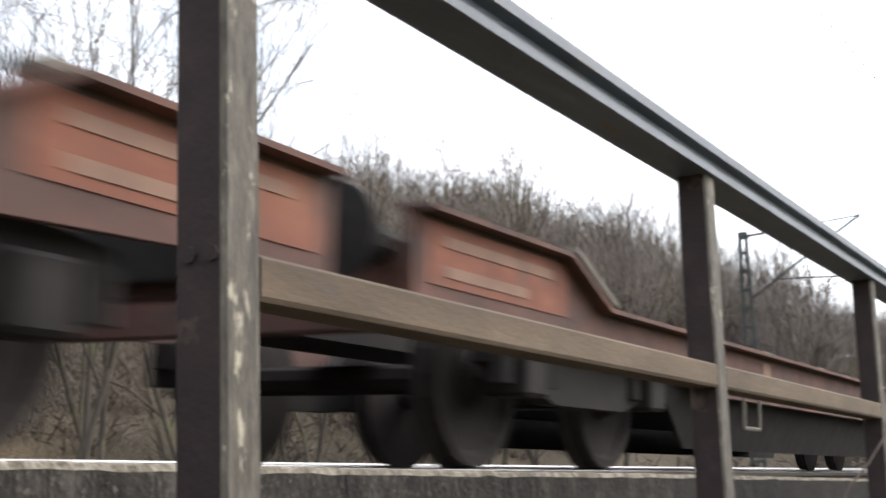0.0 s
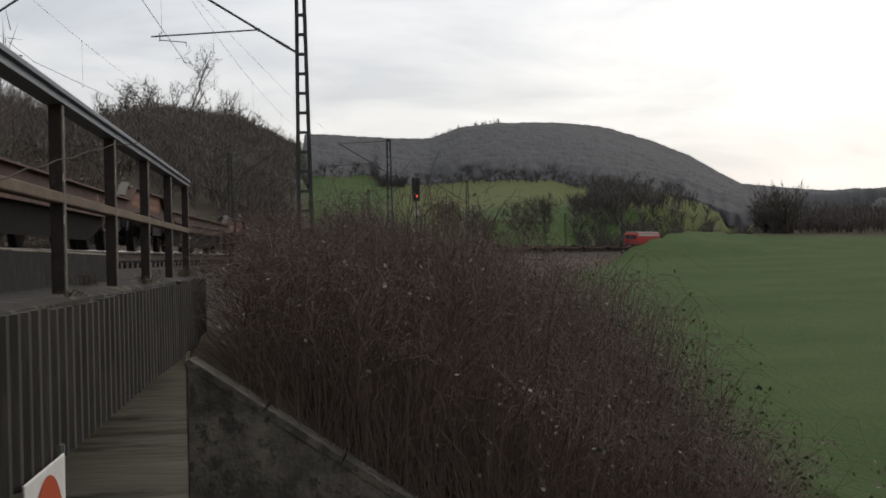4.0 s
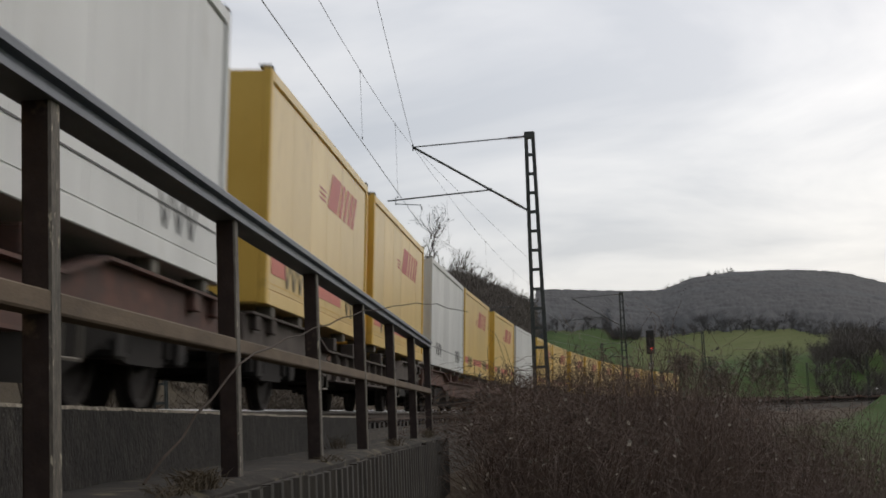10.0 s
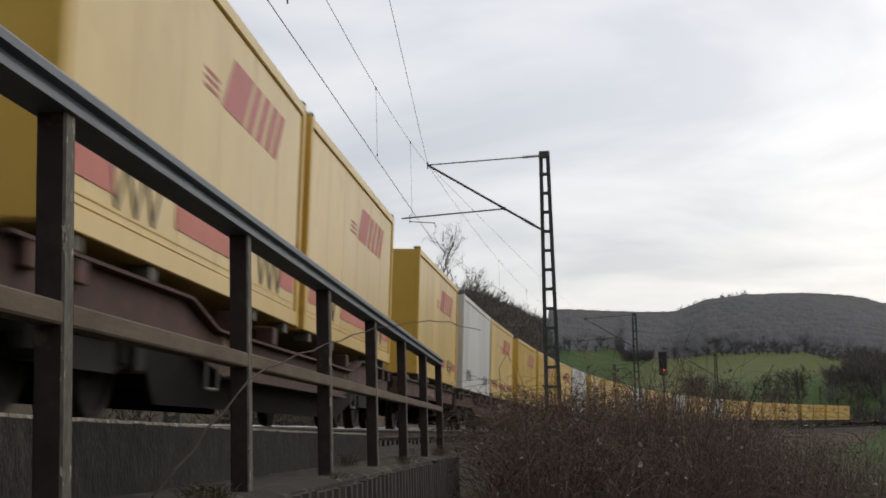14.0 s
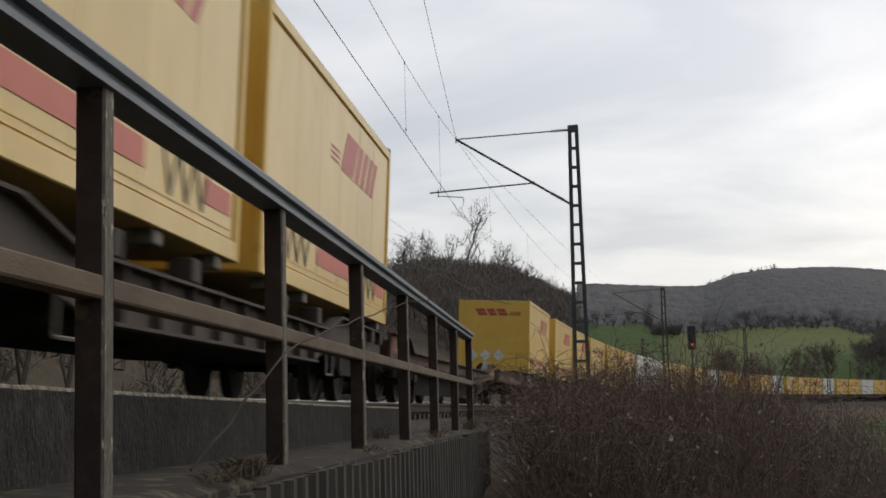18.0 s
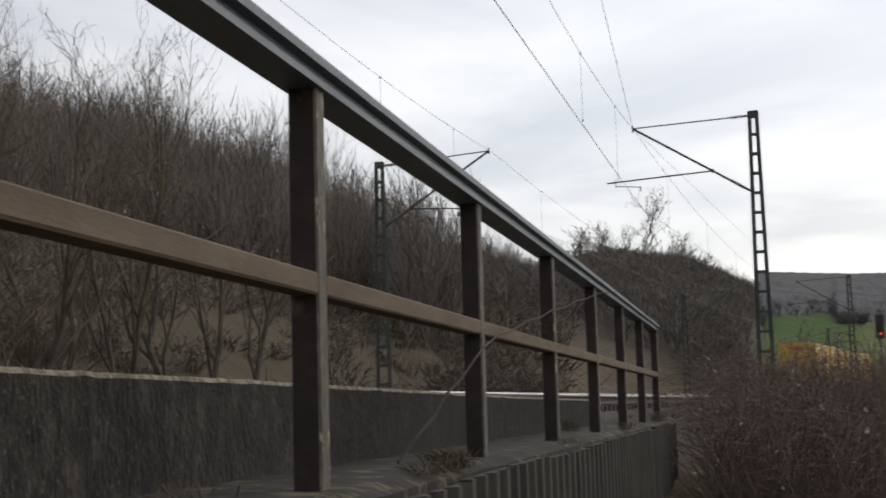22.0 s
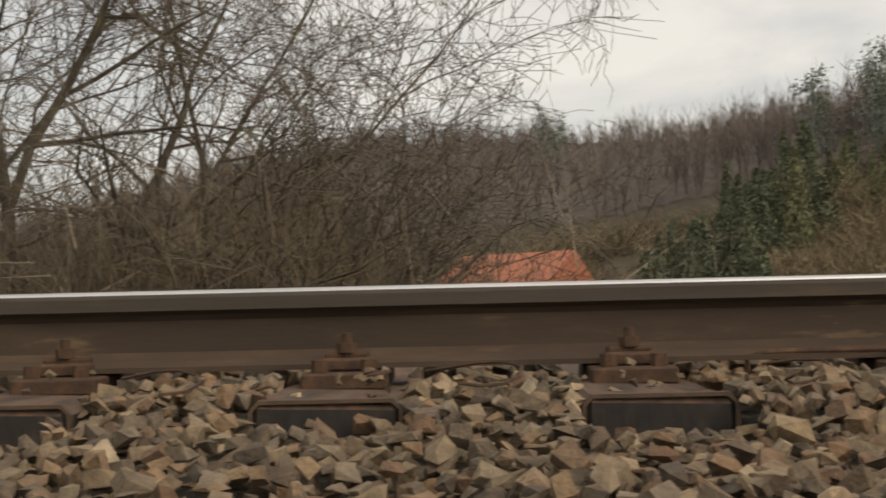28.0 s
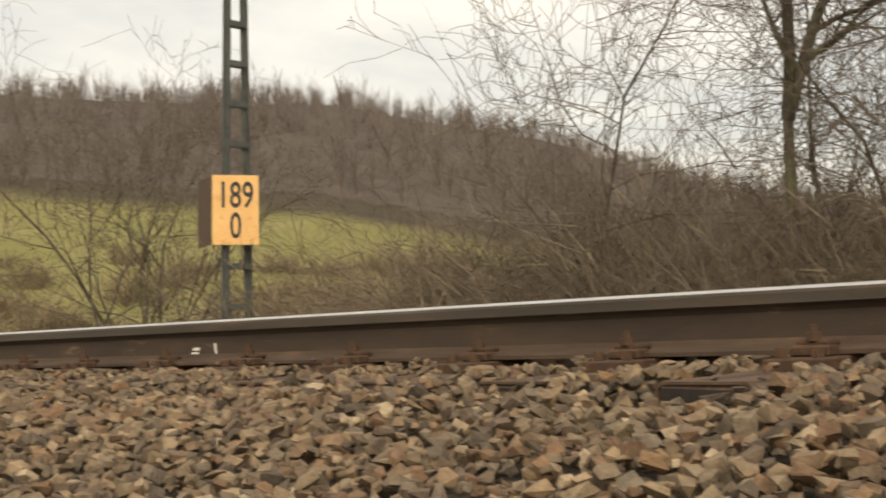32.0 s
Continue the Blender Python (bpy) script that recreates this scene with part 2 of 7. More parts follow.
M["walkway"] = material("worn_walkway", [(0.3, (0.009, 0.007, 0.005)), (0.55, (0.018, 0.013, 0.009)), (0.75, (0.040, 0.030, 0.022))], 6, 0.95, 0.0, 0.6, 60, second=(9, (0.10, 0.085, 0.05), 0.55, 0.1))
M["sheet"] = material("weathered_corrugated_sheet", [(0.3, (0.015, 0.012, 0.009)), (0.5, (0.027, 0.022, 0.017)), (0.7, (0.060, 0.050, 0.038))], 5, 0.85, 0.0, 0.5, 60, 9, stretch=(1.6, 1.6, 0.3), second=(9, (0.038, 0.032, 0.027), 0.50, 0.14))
M["rail_side"] = material("rusty_rail_steel", [(0.3, (0.036, 0.025, 0.019)), (0.55, (0.055, 0.038, 0.027)), (0.75, (0.088, 0.058, 0.038))], 9, 0.85, 0.0, 0.25, 120, stretch=(1, 0.2, 1), second=(18, (0.17, 0.115, 0.07), 0.62, 0.12))
# Worn head side, dusty foot; both also carry painted light against the shaded web.
M["rail_head"] = material("worn_rail_head_side_lit", [(0.3, (0.042, 0.034, 0.027)), (0.55, (0.060, 0.049, 0.039)), (0.75, (0.086, 0.071, 0.057))], 9, 0.72, 0.05, 0.2, 120, stretch=(1, 0.12, 1), second=(16, (0.085, 0.058, 0.04), 0.58, 0.12))
M["rail_foot"] = material("dusty_rail_foot_lit", [(0.3, (0.044, 0.029, 0.021)), (0.55, (0.066, 0.044, 0.030)), (0.75, (0.105, 0.070, 0.047))], 11, 0.9, 0.0, 0.3, 110, stretch=(1, 0.3, 1), second=(9, (0.15, 0.082, 0.048), 0.6, 0.12))
M["rail_top"] = material("polished_rail_head", [(0.3, (0.55, 0.54, 0.53)), (0.7, (0.72, 0.71, 0.69))], 20, 0.28, 1.0, 0.03, 200, stretch=(1, 0.1, 1))
M["iron"] = material("rusty_iron_fastening", [(0.3, (0.042, 0.027, 0.019)), (0.55, (0.082, 0.047, 0.029)), (0.75, (0.145, 0.077, 0.042))], 30, 0.85, 0.2, 0.4, 180)
M["sleeper"] = material("tarred_wood_sleeper", [(0.3, (0.012, 0.010, 0.009)), (0.55, (0.026, 0.021, 0.018)), (0.75, (0.055, 0.042, 0.032))], 14, 0.75, 0.0, 0.25, 30, stretch=(0.4, 2, 1), second=(11, (0.11, 0.068, 0.04), 0.62, 0.1), dist=0.01)
M["sleeper_top"] = material("rust_dusted_sleeper_top", [(0.3, (0.035, 0.024, 0.018)), (0.5, (0.078, 0.050, 0.036)), (0.72, (0.135, 0.088, 0.062))], 9, 0.92, 0.0, 0.5, 40, stretch=(0.35, 2, 1), second=(6, (0.15, 0.078, 0.046), 0.56, 0.1), dist=0.008)
M["hoop"] = material("light_brown_rusty_hoop", two_tone((0.105, 0.070, 0.047), 0.6), 25, 0.85, 0.1, 0.3, 120)
M["ballast"] = stone_material()
M["ballast_bed"] = material("ballast_bed", [(0.3, (0.018, 0.015, 0.012)), (0.55, (0.045, 0.037, 0.028)), (0.75, (0.09, 0.074, 0.055))], 28, 0.95, 0.0, 1.0, 30, 9, dist=0.03)
M["bark"] = material("grey_brown_bark", [(0.3, (0.05, 0.040, 0.031)), (0.55, (0.095, 0.078, 0.06)), (0.75, (0.15, 0.128, 0.10))], 10, 0.95, 0.0, 0.6, 50, stretch=(1, 1, 0.3), second=(4, (0.15, 0.155, 0.075), 0.55, 0.12))
M["twig"] = material("brown_twigs", two_tone((0.19, 0.152, 0.112)), 3, 0.95, 0.0, 0, island=0.35)
M["tree_twig"] = material("dark_tree_twigs", two_tone((0.125, 0.103, 0.078)), 3, 0.95, 0.0, 0, island=0.35)
M["wood_far"] = material("far_bare_wood", two_tone((0.22, 0.185, 0.16), 0.7), 0.02, 0.95, 0.0, 0, island=0.35)
M["wood_back"] = material("bare_wood_on_the_slope", two_tone((0.155, 0.130, 0.117), 0.75), 0.02, 0.95, 0.0, 0, island=0.35)
M["pine"] = material("pine_needles", two_tone((0.165, 0.185, 0.155), 0.6), 0.05, 0.95, 0.0, 0, island=0.35)
# Valley haze is mixed into this wood's colour as a grey-blue tint.
M["wood_distant_hazy"] = material("distant_bare_wood_hazy", [(0.3, (0.056, 0.056, 0.059)), (0.5, (0.074, 0.074, 0.077)), (0.7, (0.096, 0.094, 0.095))], 0.09, 0.95, 0.0, 0.2, 0.7, 9, second=(0.012, (0.078, 0.082, 0.087), 0.5, 0.15), dist=0.6)
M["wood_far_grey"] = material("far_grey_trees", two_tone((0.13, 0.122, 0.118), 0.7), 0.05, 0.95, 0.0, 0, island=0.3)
M["pine_far"] = material("far_conifer_needles", two_tone((0.05, 0.056, 0.05), 0.7), 0.05, 0.95, 0.0, 0, island=0.3)
M["scrub_far"] = material("far_valley_scrub", two_tone((0.165, 0.142, 0.125), 0.7), 0.05, 0.95, 0.0, 0, island=0.3)
M["knoll"] = material("knoll_bare_wood", two_tone((0.20, 0.172, 0.148), 0.65), 0.03, 0.95, 0.0, 0, island=0.35)
M["young_conifer"] = material("young_conifer_needles", two_tone((0.12, 0.135, 0.085), 0.65), 0.05, 0.95, 0.0, 0, island=0.35)
M["juniper"] = material("juniper_needles", two_tone((0.115, 0.112, 0.075), 0.6), 0.05, 0.95, 0.0, 0, island=0.35)
M["larch"] = material("yellow_green_conifer_needles", two_tone((0.155, 0.16, 0.085), 0.65), 0.05, 0.95, 0.0, 0, island=0.35)
M["crown_back"] = material("closed_crowns_on_the_slope", [(0.3, (0.048, 0.039, 0.033)), (0.5, (0.072, 0.059, 0.050)), (0.7, (0.102, 0.084, 0.070))], 0.35, 0.95, 0.0, 0.6, 1.6, 9, second=(0.03, (0.082, 0.062, 0.048), 0.5, 0.15), dist=0.5)
M["scrub"] = material("dark_scrub", two_tone((0.18, 0.147, 0.115), 0.7), 0.05, 0.95, 0.0, 0, island=0.35)
M["willow"] = material("olive_willow_twigs", two_tone((0.205, 0.162, 0.10), 0.7), 0.05, 0.95, 0.0, 0, island=0.3)
M["bramble"] = material("bramble_stems", two_tone((0.20, 0.145, 0.118), 0.65), 4, 0.95, 0.0, 0, island=0.35)
M["dead_leaf"] = material("dead_leaves", two_tone((0.30, 0.26, 0.21), 0.5), 6, 0.9, 0.0, 0, island=0.6)
M["green_leaf"] = material("green_bramble_leaves", two_tone((0.075, 0.095, 0.032), 0.6), 6, 0.8, 0.0, 0, island=0.3)
M["cane"] = material("dark_cane", two_tone((0.075, 0.054, 0.042), 0.6), 9, 0.9, 0.0, 0.2, 60)
M["dry_grass"] = material("dry_grass", two_tone((0.12, 0.092, 0.06), 0.6), 6, 0.9, 0.0, 0, island=0.3)
M["meadow_grass"] = material("withered_meadow_grass", two_tone((0.235, 0.172, 0.10), 0.65), 0.4, 0.95, 0.0, 0, island=0.35)
# Side walls paler than the ends: sky sheen is put into their colour.
M["yellow"] = material("yellow_lacquer_sheen", [(0.3, (0.70, 0.47, 0.13)), (0.6, (0.78, 0.55, 0.18)), (0.8, (0.82, 0.61, 0.24))], 1.1, 0.33, 0.0, 0.06, 5, stretch=(2.2, 1, 0.5), second=(2.4, (0.60, 0.38, 0.10), 0.60, 0.2), objrand=0.07)
M["yellow_end"] = material("yellow_lacquer_end", [(0.3, (0.68, 0.42, 0.07)), (0.7, (0.76, 0.49, 0.10))], 1.1, 0.45, 0.0, 0.06, 5, second=(2.6, (0.50, 0.31, 0.06), 0.60, 0.2))
M["white"] = material("white_lacquer", [(0.3, (0.62, 0.62, 0.60)), (0.6, (0.72, 0.72, 0.70)), (0.8, (0.76, 0.76, 0.74))], 1.3, 0.4, 0.0, 0.05, 5, stretch=(2.5, 1, 0.4), second=(2.2, (0.46, 0.43, 0.37), 0.62, 0.2), objrand=0.08)
M["red_mark"] = material("red_lettering", two_tone((0.55, 0.09, 0.07), 0.85), 2.5, 0.45, 0.0, 0)
M["pink_mark"] = material("faded_red_band", two_tone((0.66, 0.17, 0.12), 0.85), 2.5, 0.5, 0.0, 0)
M["white_mark"] = material("white_paint_mark", two_tone((0.72, 0.70, 0.66), 0.85), 6, 0.6, 0.0, 0)
M["dark_mark"] = material("dark_paint_mark", two_tone((0.10, 0.10, 0.10), 0.85), 6, 0.6, 0.0, 0)
M["fitting"] = material("grey_container_fitting", two_tone((0.20, 0.18, 0.15)), 9, 0.7, 0.3, 0.2, 80)
M["wagon"] = material("rust_red_wagon", [(0.3, (0.058, 0.033, 0.028)), (0.5, (0.105, 0.052, 0.040)), (0.66, (0.155, 0.070, 0.050)), (0.8, (0.22, 0.115, 0.085))], 2.2, 0.8, 0.0, 0.2, 30, stretch=(0.6, 1, 1.6), second=(3.6, (0.075, 0.052, 0.044), 0.50, 0.2), objrand=0.25)
M["wagon_grey"] = material("brown_grey_wagon", [(0.3, (0.045, 0.035, 0.030)), (0.55, (0.075, 0.059, 0.050)), (0.75, (0.12, 0.097, 0.083))], 1.6, 0.85, 0.0, 0.2, 30, stretch=(0.6, 1, 1.6), second=(3.2, (0.07, 0.058, 0.05), 0.55, 0.15), objrand=0.18)
M["wagon_bright"] = material("bright_rust_red_board", [(0.3, (0.12, 0.05, 0.036)), (0.55, (0.22, 0.08, 0.048)), (0.75, (0.33, 0.14, 0.08))], 2.5, 0.8, 0.0, 0.2, 30, second=(4, (0.16, 0.085, 0.06), 0.52, 0.15))
M["faded_mark"] = material("faded_pale_mark", two_tone((0.29, 0.17, 0.12), 0.6), 5, 0.8, 0.0, 0)
M["underframe"] = material("grimy_underframe", [(0.3, (0.012, 0.010, 0.009)), (0.6, (0.024, 0.020, 0.018)), (0.8, (0.045, 0.037, 0.032))], 5, 0.9, 0.1, 0.3, 60)
M["wheel"] = material("grimy_wheel", [(0.3, (0.016, 0.013, 0.012)), (0.7, (0.036, 0.028, 0.024))], 5, 0.8, 0.3, 0.2, 60)
M["loco_red"] = material("red_locomotive", two_tone((0.52, 0.04, 0.03), 0.8), 2, 0.4, 0.0, 0.05, 10)
M["loco_white"] = material("pale_locomotive_roof", two_tone((0.55, 0.52, 0.48), 0.8), 2, 0.5, 0.0, 0.05, 10)
M["glass_dark"] = material("dark_window_glass", two_tone((0.02, 0.022, 0.025), 0.8), 2, 0.08, 0.0, 0)
M["mast"] = material("galvanised_mast", [(0.3, (0.06, 0.067, 0.065)), (0.6, (0.10, 0.108, 0.102)), (0.8, (0.15, 0.158, 0.148))], 5, 0.65, 0.3, 0.2, 60, second=(7, (0.10, 0.08, 0.06), 0.6, 0.12))
M["wire"] = material("grey_wire", two_tone((0.13, 0.13, 0.135)), 3, 0.5, 0.5, 0)
M["insulator"] = material("brown_insulator", two_tone((0.09, 0.06, 0.05)), 10, 0.35, 0.0, 0)
M["plate"] = material("ochre_enamel_plate", [(0.3, (0.68, 0.40, 0.15)), (0.7, (0.78, 0.48, 0.20))], 5, 0.5, 0.0, 0.1, 40, second=(6, (0.55, 0.31, 0.11), 0.6, 0.15))
M["plate_back"] = material("dark_brown_plate", two_tone((0.10, 0.062, 0.04)), 7, 0.7, 0.0, 0.1, 40)
M["black"] = material("black_paint", two_tone((0.03, 0.028, 0.027)), 6, 0.6, 0.0, 0)
M["signal_red"] = glow("red_signal_lamp", (1.0, 0.06, 0.03), 2.2)
M["roof_tile"] = material("red_roof_tiles", two_tone((0.40, 0.14, 0.08), 0.7), 3, 0.8, 0.0, 0.3, 20)
M["car_white"] = material("white_car_paint", two_tone((0.7, 0.7, 0.7)), 3, 0.3, 0.0, 0)


def ground_material():
    m = bpy.data.materials.new("ground_earth_and_grass")
    m.use_nodes = True
    t = m.node_tree
    L = t.links.new
    b = t.nodes["Principled BSDF"]
    at = nd(t, "ShaderNodeVertexColor", layer_name="cover")
    tc = nd(t, "ShaderNodeTexCoord")
    sep = nd(t, "ShaderNodeSeparateColor")
    L(at.outputs[0], sep.inputs[0])

    def patch(stops, sc):
        n = nd(t, "ShaderNodeTexNoise", i_Scale=sc, i_Detail=7.0, i_Roughness=0.65)
        L(tc.outputs["Object"], n.inputs["Vector"])
        r = ramp(t, stops)
        L(n.outputs["Fac"], r.inputs[0])
        return r.outputs[0]

    earth = patch([(0.3, (0.055, 0.042, 0.029)), (0.5, (0.09, 0.069, 0.048)), (0.72, (0.14, 0.112, 0.08))], 0.9)
    green = patch([(0.3, (0.034, 0.066, 0.012)), (0.5, (0.046, 0.084, 0.016)), (0.7, (0.066, 0.100, 0.026))], 0.06)
    dry = patch([(0.3, (0.115, 0.080, 0.043)), (0.5, (0.16, 0.113, 0.062)), (0.7, (0.205, 0.150, 0.086))], 0.12)
    wood = patch([(0.3, (0.048, 0.041, 0.029)), (0.6, (0.076, 0.064, 0.045)), (0.75, (0.105, 0.089, 0.062))], 0.35)
    tuft = patch([(0.32, (0.72, 0.70, 0.66)), (0.5, (0.95, 0.94, 0.92)), (0.68, (1.18, 1.16, 1.1))], 0.7)
    mt = nd(t, "ShaderNodeMix", data_type="RGBA", blend_type="MULTIPLY")
    mt.inputs[0].default_value = 1.0
    L(dry, mt.inputs[6])
    L(tuft, mt.inputs[7])
    dry = mt.outputs[2]
    c = earth
    for i, src in enumerate((green, dry, wood)):
        mx = nd(t, "ShaderNodeMix", data_type="RGBA")
        L(sep.outputs[i], mx.inputs[0])
        L(c, mx.inputs[6])
        L(src, mx.inputs[7])
        c = mx.outputs[2]
    pale = patch([(0.3, (0.17, 0.175, 0.06)), (0.5, (0.215, 0.205, 0.08)), (0.7, (0.26, 0.235, 0.11))], 0.15)
    inv = nd(t, "ShaderNodeMath", operation="SUBTRACT", i_0=1.0)
    L(at.outputs["Alpha"], inv.inputs[1])
    mx = nd(t, "ShaderNodeMix", data_type="RGBA")
    L(inv.outputs[0], mx.inputs[0])
    L(c, mx.inputs[6])
    L(pale, mx.inputs[7])
    c = mx.outputs[2]
    L(c, b.inputs["Base Color"])
    b.inputs["Roughness"].default_value = 0.95
    b.inputs["Specular IOR Level"].default_value = 0.15
    nb = nd(t, "ShaderNodeTexNoise", i_Scale=6.0, i_Detail=6.0)
    L(tc.outputs["Object"], nb.inputs["Vector"])
    bp = nd(t, "ShaderNodeBump", i_Strength=0.8, i_Distance=0.12)
    L(nb.outputs["Fac"], bp.inputs["Height"])
    L(bp.outputs[0], b.inputs["Normal"])
    return m


M["ground"] = ground_material()

# ---------------------------------------------------------------- mesh helpers


def mesh_object(name, bm, mat, parent=None, label=""):
    me = bpy.data.meshes.new(name)
    bm.to_mesh(me)
    bm.free()
    for m in (mat if isinstance(mat, (list, tuple)) else [mat]):
        me.materials.append(m)
    ob = new(name, me)
    if parent:
        ob.parent = parent
    if label:
        tagged(ob, label)
    return ob


def part(name, bm, mat, parent, label=""):
    return mesh_object(name, bm, mat, parent, label)


def raw(name, verts, faces, mat, parent=None, label=""):
    me = bpy.data.meshes.new(name)
    if isinstance(verts, np.ndarray):
        faces = np.asarray(faces, dtype=np.int32)
        n, k = faces.shape
        me.vertices.add(len(verts))
        me.vertices.foreach_set("co", verts.astype(np.float32).ravel())
        me.loops.add(n * k)
        me.loops.foreach_set("vertex_index", faces.ravel())
        me.polygons.add(n)
        me.polygons.foreach_set("loop_start", np.arange(0, n * k, k, dtype=np.int32))
        me.polygons.foreach_set("loop_total", np.full(n, k, dtype=np.int32))
        me.update(calc_edges=True)
        me.polygons.foreach_set("use_smooth", np.zeros(n, dtype=bool))
    else:
        me.from_pydata(verts, [], faces)
    me.materials.append(mat)
    ob = new(name, me)
    if parent:
        ob.parent = parent
    if label:
        tagged(ob, label)
    return ob


def empty(name, m=None):
    ob = new(name)
    if m is not None:
        ob.matrix_basis = m
    return ob


def box(bm, lo, hi, bevel=0.0):
    lo, hi = Vector(lo), Vector(hi)
    r = bmesh.ops.create_cube(bm, size=1.0, matrix=Matrix.Translation((lo + hi) / 2) @ Matrix.Diagonal((*(hi - lo), 1)))
    if bevel:
        es = list({e for v in r["verts"] for e in v.link_edges})
        bmesh.ops.bevel(bm, geom=es, offset=bevel, segments=1, affect="EDGES")
    return bm


def boxed(lo, hi, bevel=0.0):
    return box(bmesh.new(), lo, hi, bevel)


def bar(bm, a, b, r, sides=6, r2=None):
    """A round bar from a to b."""
    a, b = Vector(a), Vector(b)
    d = b - a
    m = Matrix.Translation((a + b) / 2) @ d.to_track_quat("Z", "Y").to_matrix().to_4x4()
    bmesh.ops.create_cone(bm, cap_ends=True, segments=sides, radius1=r, radius2=r if r2 is None else r2, depth=d.length, matrix=m)
    return bm


def beam(bm, a, b, w, h):
    """A square-edged bar from a to b, w wide and h high."""
    a, b = Vector(a), Vector(b)
    d = b - a
    m = Matrix.Translation((a + b) / 2) @ d.to_track_quat("Y", "Z").to_matrix().to_4x4() @ Matrix.Diagonal((w, d.length, h, 1))
    bmesh.ops.create_cube(bm, size=1.0, matrix=m)
    return bm


def prism(bm, outline, y0, y1):
    """A closed outline in x and z, drawn from y0 to y1."""
    a = [bm.verts.new((x, y0, z)) for x, z in outline]
    b = [bm.verts.new((x, y1, z)) for x, z in outline]
    n = len(outline)
    for i in range(n):
        bm.faces.new((a[i], a[(i + 1) % n], b[(i + 1) % n], b[i]))
    bm.faces.new(a[::-1])
    bm.faces.new(b)
    bmesh.ops.recalc_face_normals(bm, faces=bm.faces)
    return bm


# ---------------------------------------------------------------- the line of the track
R_CURVE, HEAD0 = 565.0, radians(1.15)
TRACK0 = (0.088, -0.5)
CANT = radians(3.0)


def along(s):
    """Centre of the near track at s metres from TRACK0, and its heading to the right of +y."""
    th = -HEAD0 + s / R_CURVE
    return (TRACK0[0] + R_CURVE * (math.cos(HEAD0) - math.cos(th)), TRACK0[1] + R_CURVE * (math.sin(th) + math.sin(HEAD0)), th)


def on_track(s, off=0.0, h=0.0, tilt=True):
    """Pose on the track: x to the right across it, y along it, z up from the rail tops. off: metres to the right."""
    x, y, th = along(s)
    c = CANT if tilt else 0.0
    return Matrix.Translation((x, y, 0.7535 * math.sin(CANT) if tilt else 0.0)) @ Matrix.Rotation(-th, 4, "Z") @ Matrix.Rotation(c, 4, "Y") @ Matrix.Translation((off, 0, h))


def across(x, y):
    """Distance to the right of the near track's centre, and the metres along it."""
    cx, cy = TRACK0[0] + R_CURVE * math.cos(HEAD0), TRACK0[1] + R_CURVE * math.sin(HEAD0)
    dx, dy = x - cx, y - cy
    return R_CURVE - math.hypot(dx, dy), R_CURVE * (math.atan2(dy, -dx) + HEAD0)

# ---------------------------------------------------------------- terrain
EYE0 = (4.0, 0.5)
# bearing to the left, rise of the ridge in degrees, its distance, where the rise begins
RIDGES = [(-180, 5, 500, 120), (-120, 3, 900, 200), (-60, 2.3, 900, 250), (-30, 1.9, 900, 300), (-22, 2.0, 900, 260), (-18.4, 2.38, 900, 240), (-17.5, 2.85, 900, 230), (-16.3, 3.58, 900, 220), (-14.7, 4.25, 900, 220),
          (-12.7, 4.86, 900, 220), (-11.1, 5.08, 900, 220), (-9.5, 5.16, 900, 220), (-8.5, 5.13, 890, 220), (-6.9, 4.85, 870, 220), (-5.6, 4.3, 850, 220), (-4, 4.2, 800, 200), (-2.6, 4.22, 750, 180), (-0.45, 4.35, 690, 160),
          (-0.15, 4.15, 330, 110), (0.6, 4.4, 330, 110), (2.2, 5.0, 300, 100), (3.6, 5.2, 290, 95), (5, 5.35, 285, 90), (6.4, 5.25, 275, 80), (7.6, 4.8, 265, 70), (9, 4.6, 250, 60), (13, 4.6, 220, 45), (17, 5.5, 200, 35), (22, 7.2, 170, 26), (30, 9.0, 150, 24), (40, 10.3, 145, 24), (50, 10.7, 145, 24),
          (58, 10.6, 148, 26), (64, 10.3, 155, 28), (70, 9.2, 175, 30), (76, 9.2, 210, 34), (82, 8.9, 300, 40), (88, 8.9, 330, 60), (92, 9.0, 340, 60), (97, 8.9, 350, 70), (102, 7.8, 350, 70), (106, 6.2, 350, 70), (110, 4.7, 350, 70), (118, 3.8, 350, 70),
          (126, 4.9, 350, 60), (134, 7.8, 350, 60), (143, 9.7, 350, 55), (157, 10.2, 350, 55), (170, 8, 420, 80), (180, 5, 500, 120)]
RB = np.array(RIDGES, float)


def smooth(a, b, v):
    t = np.clip((v - a) / (b - a), 0, 1)
    return t * t * (3 - 2 * t)


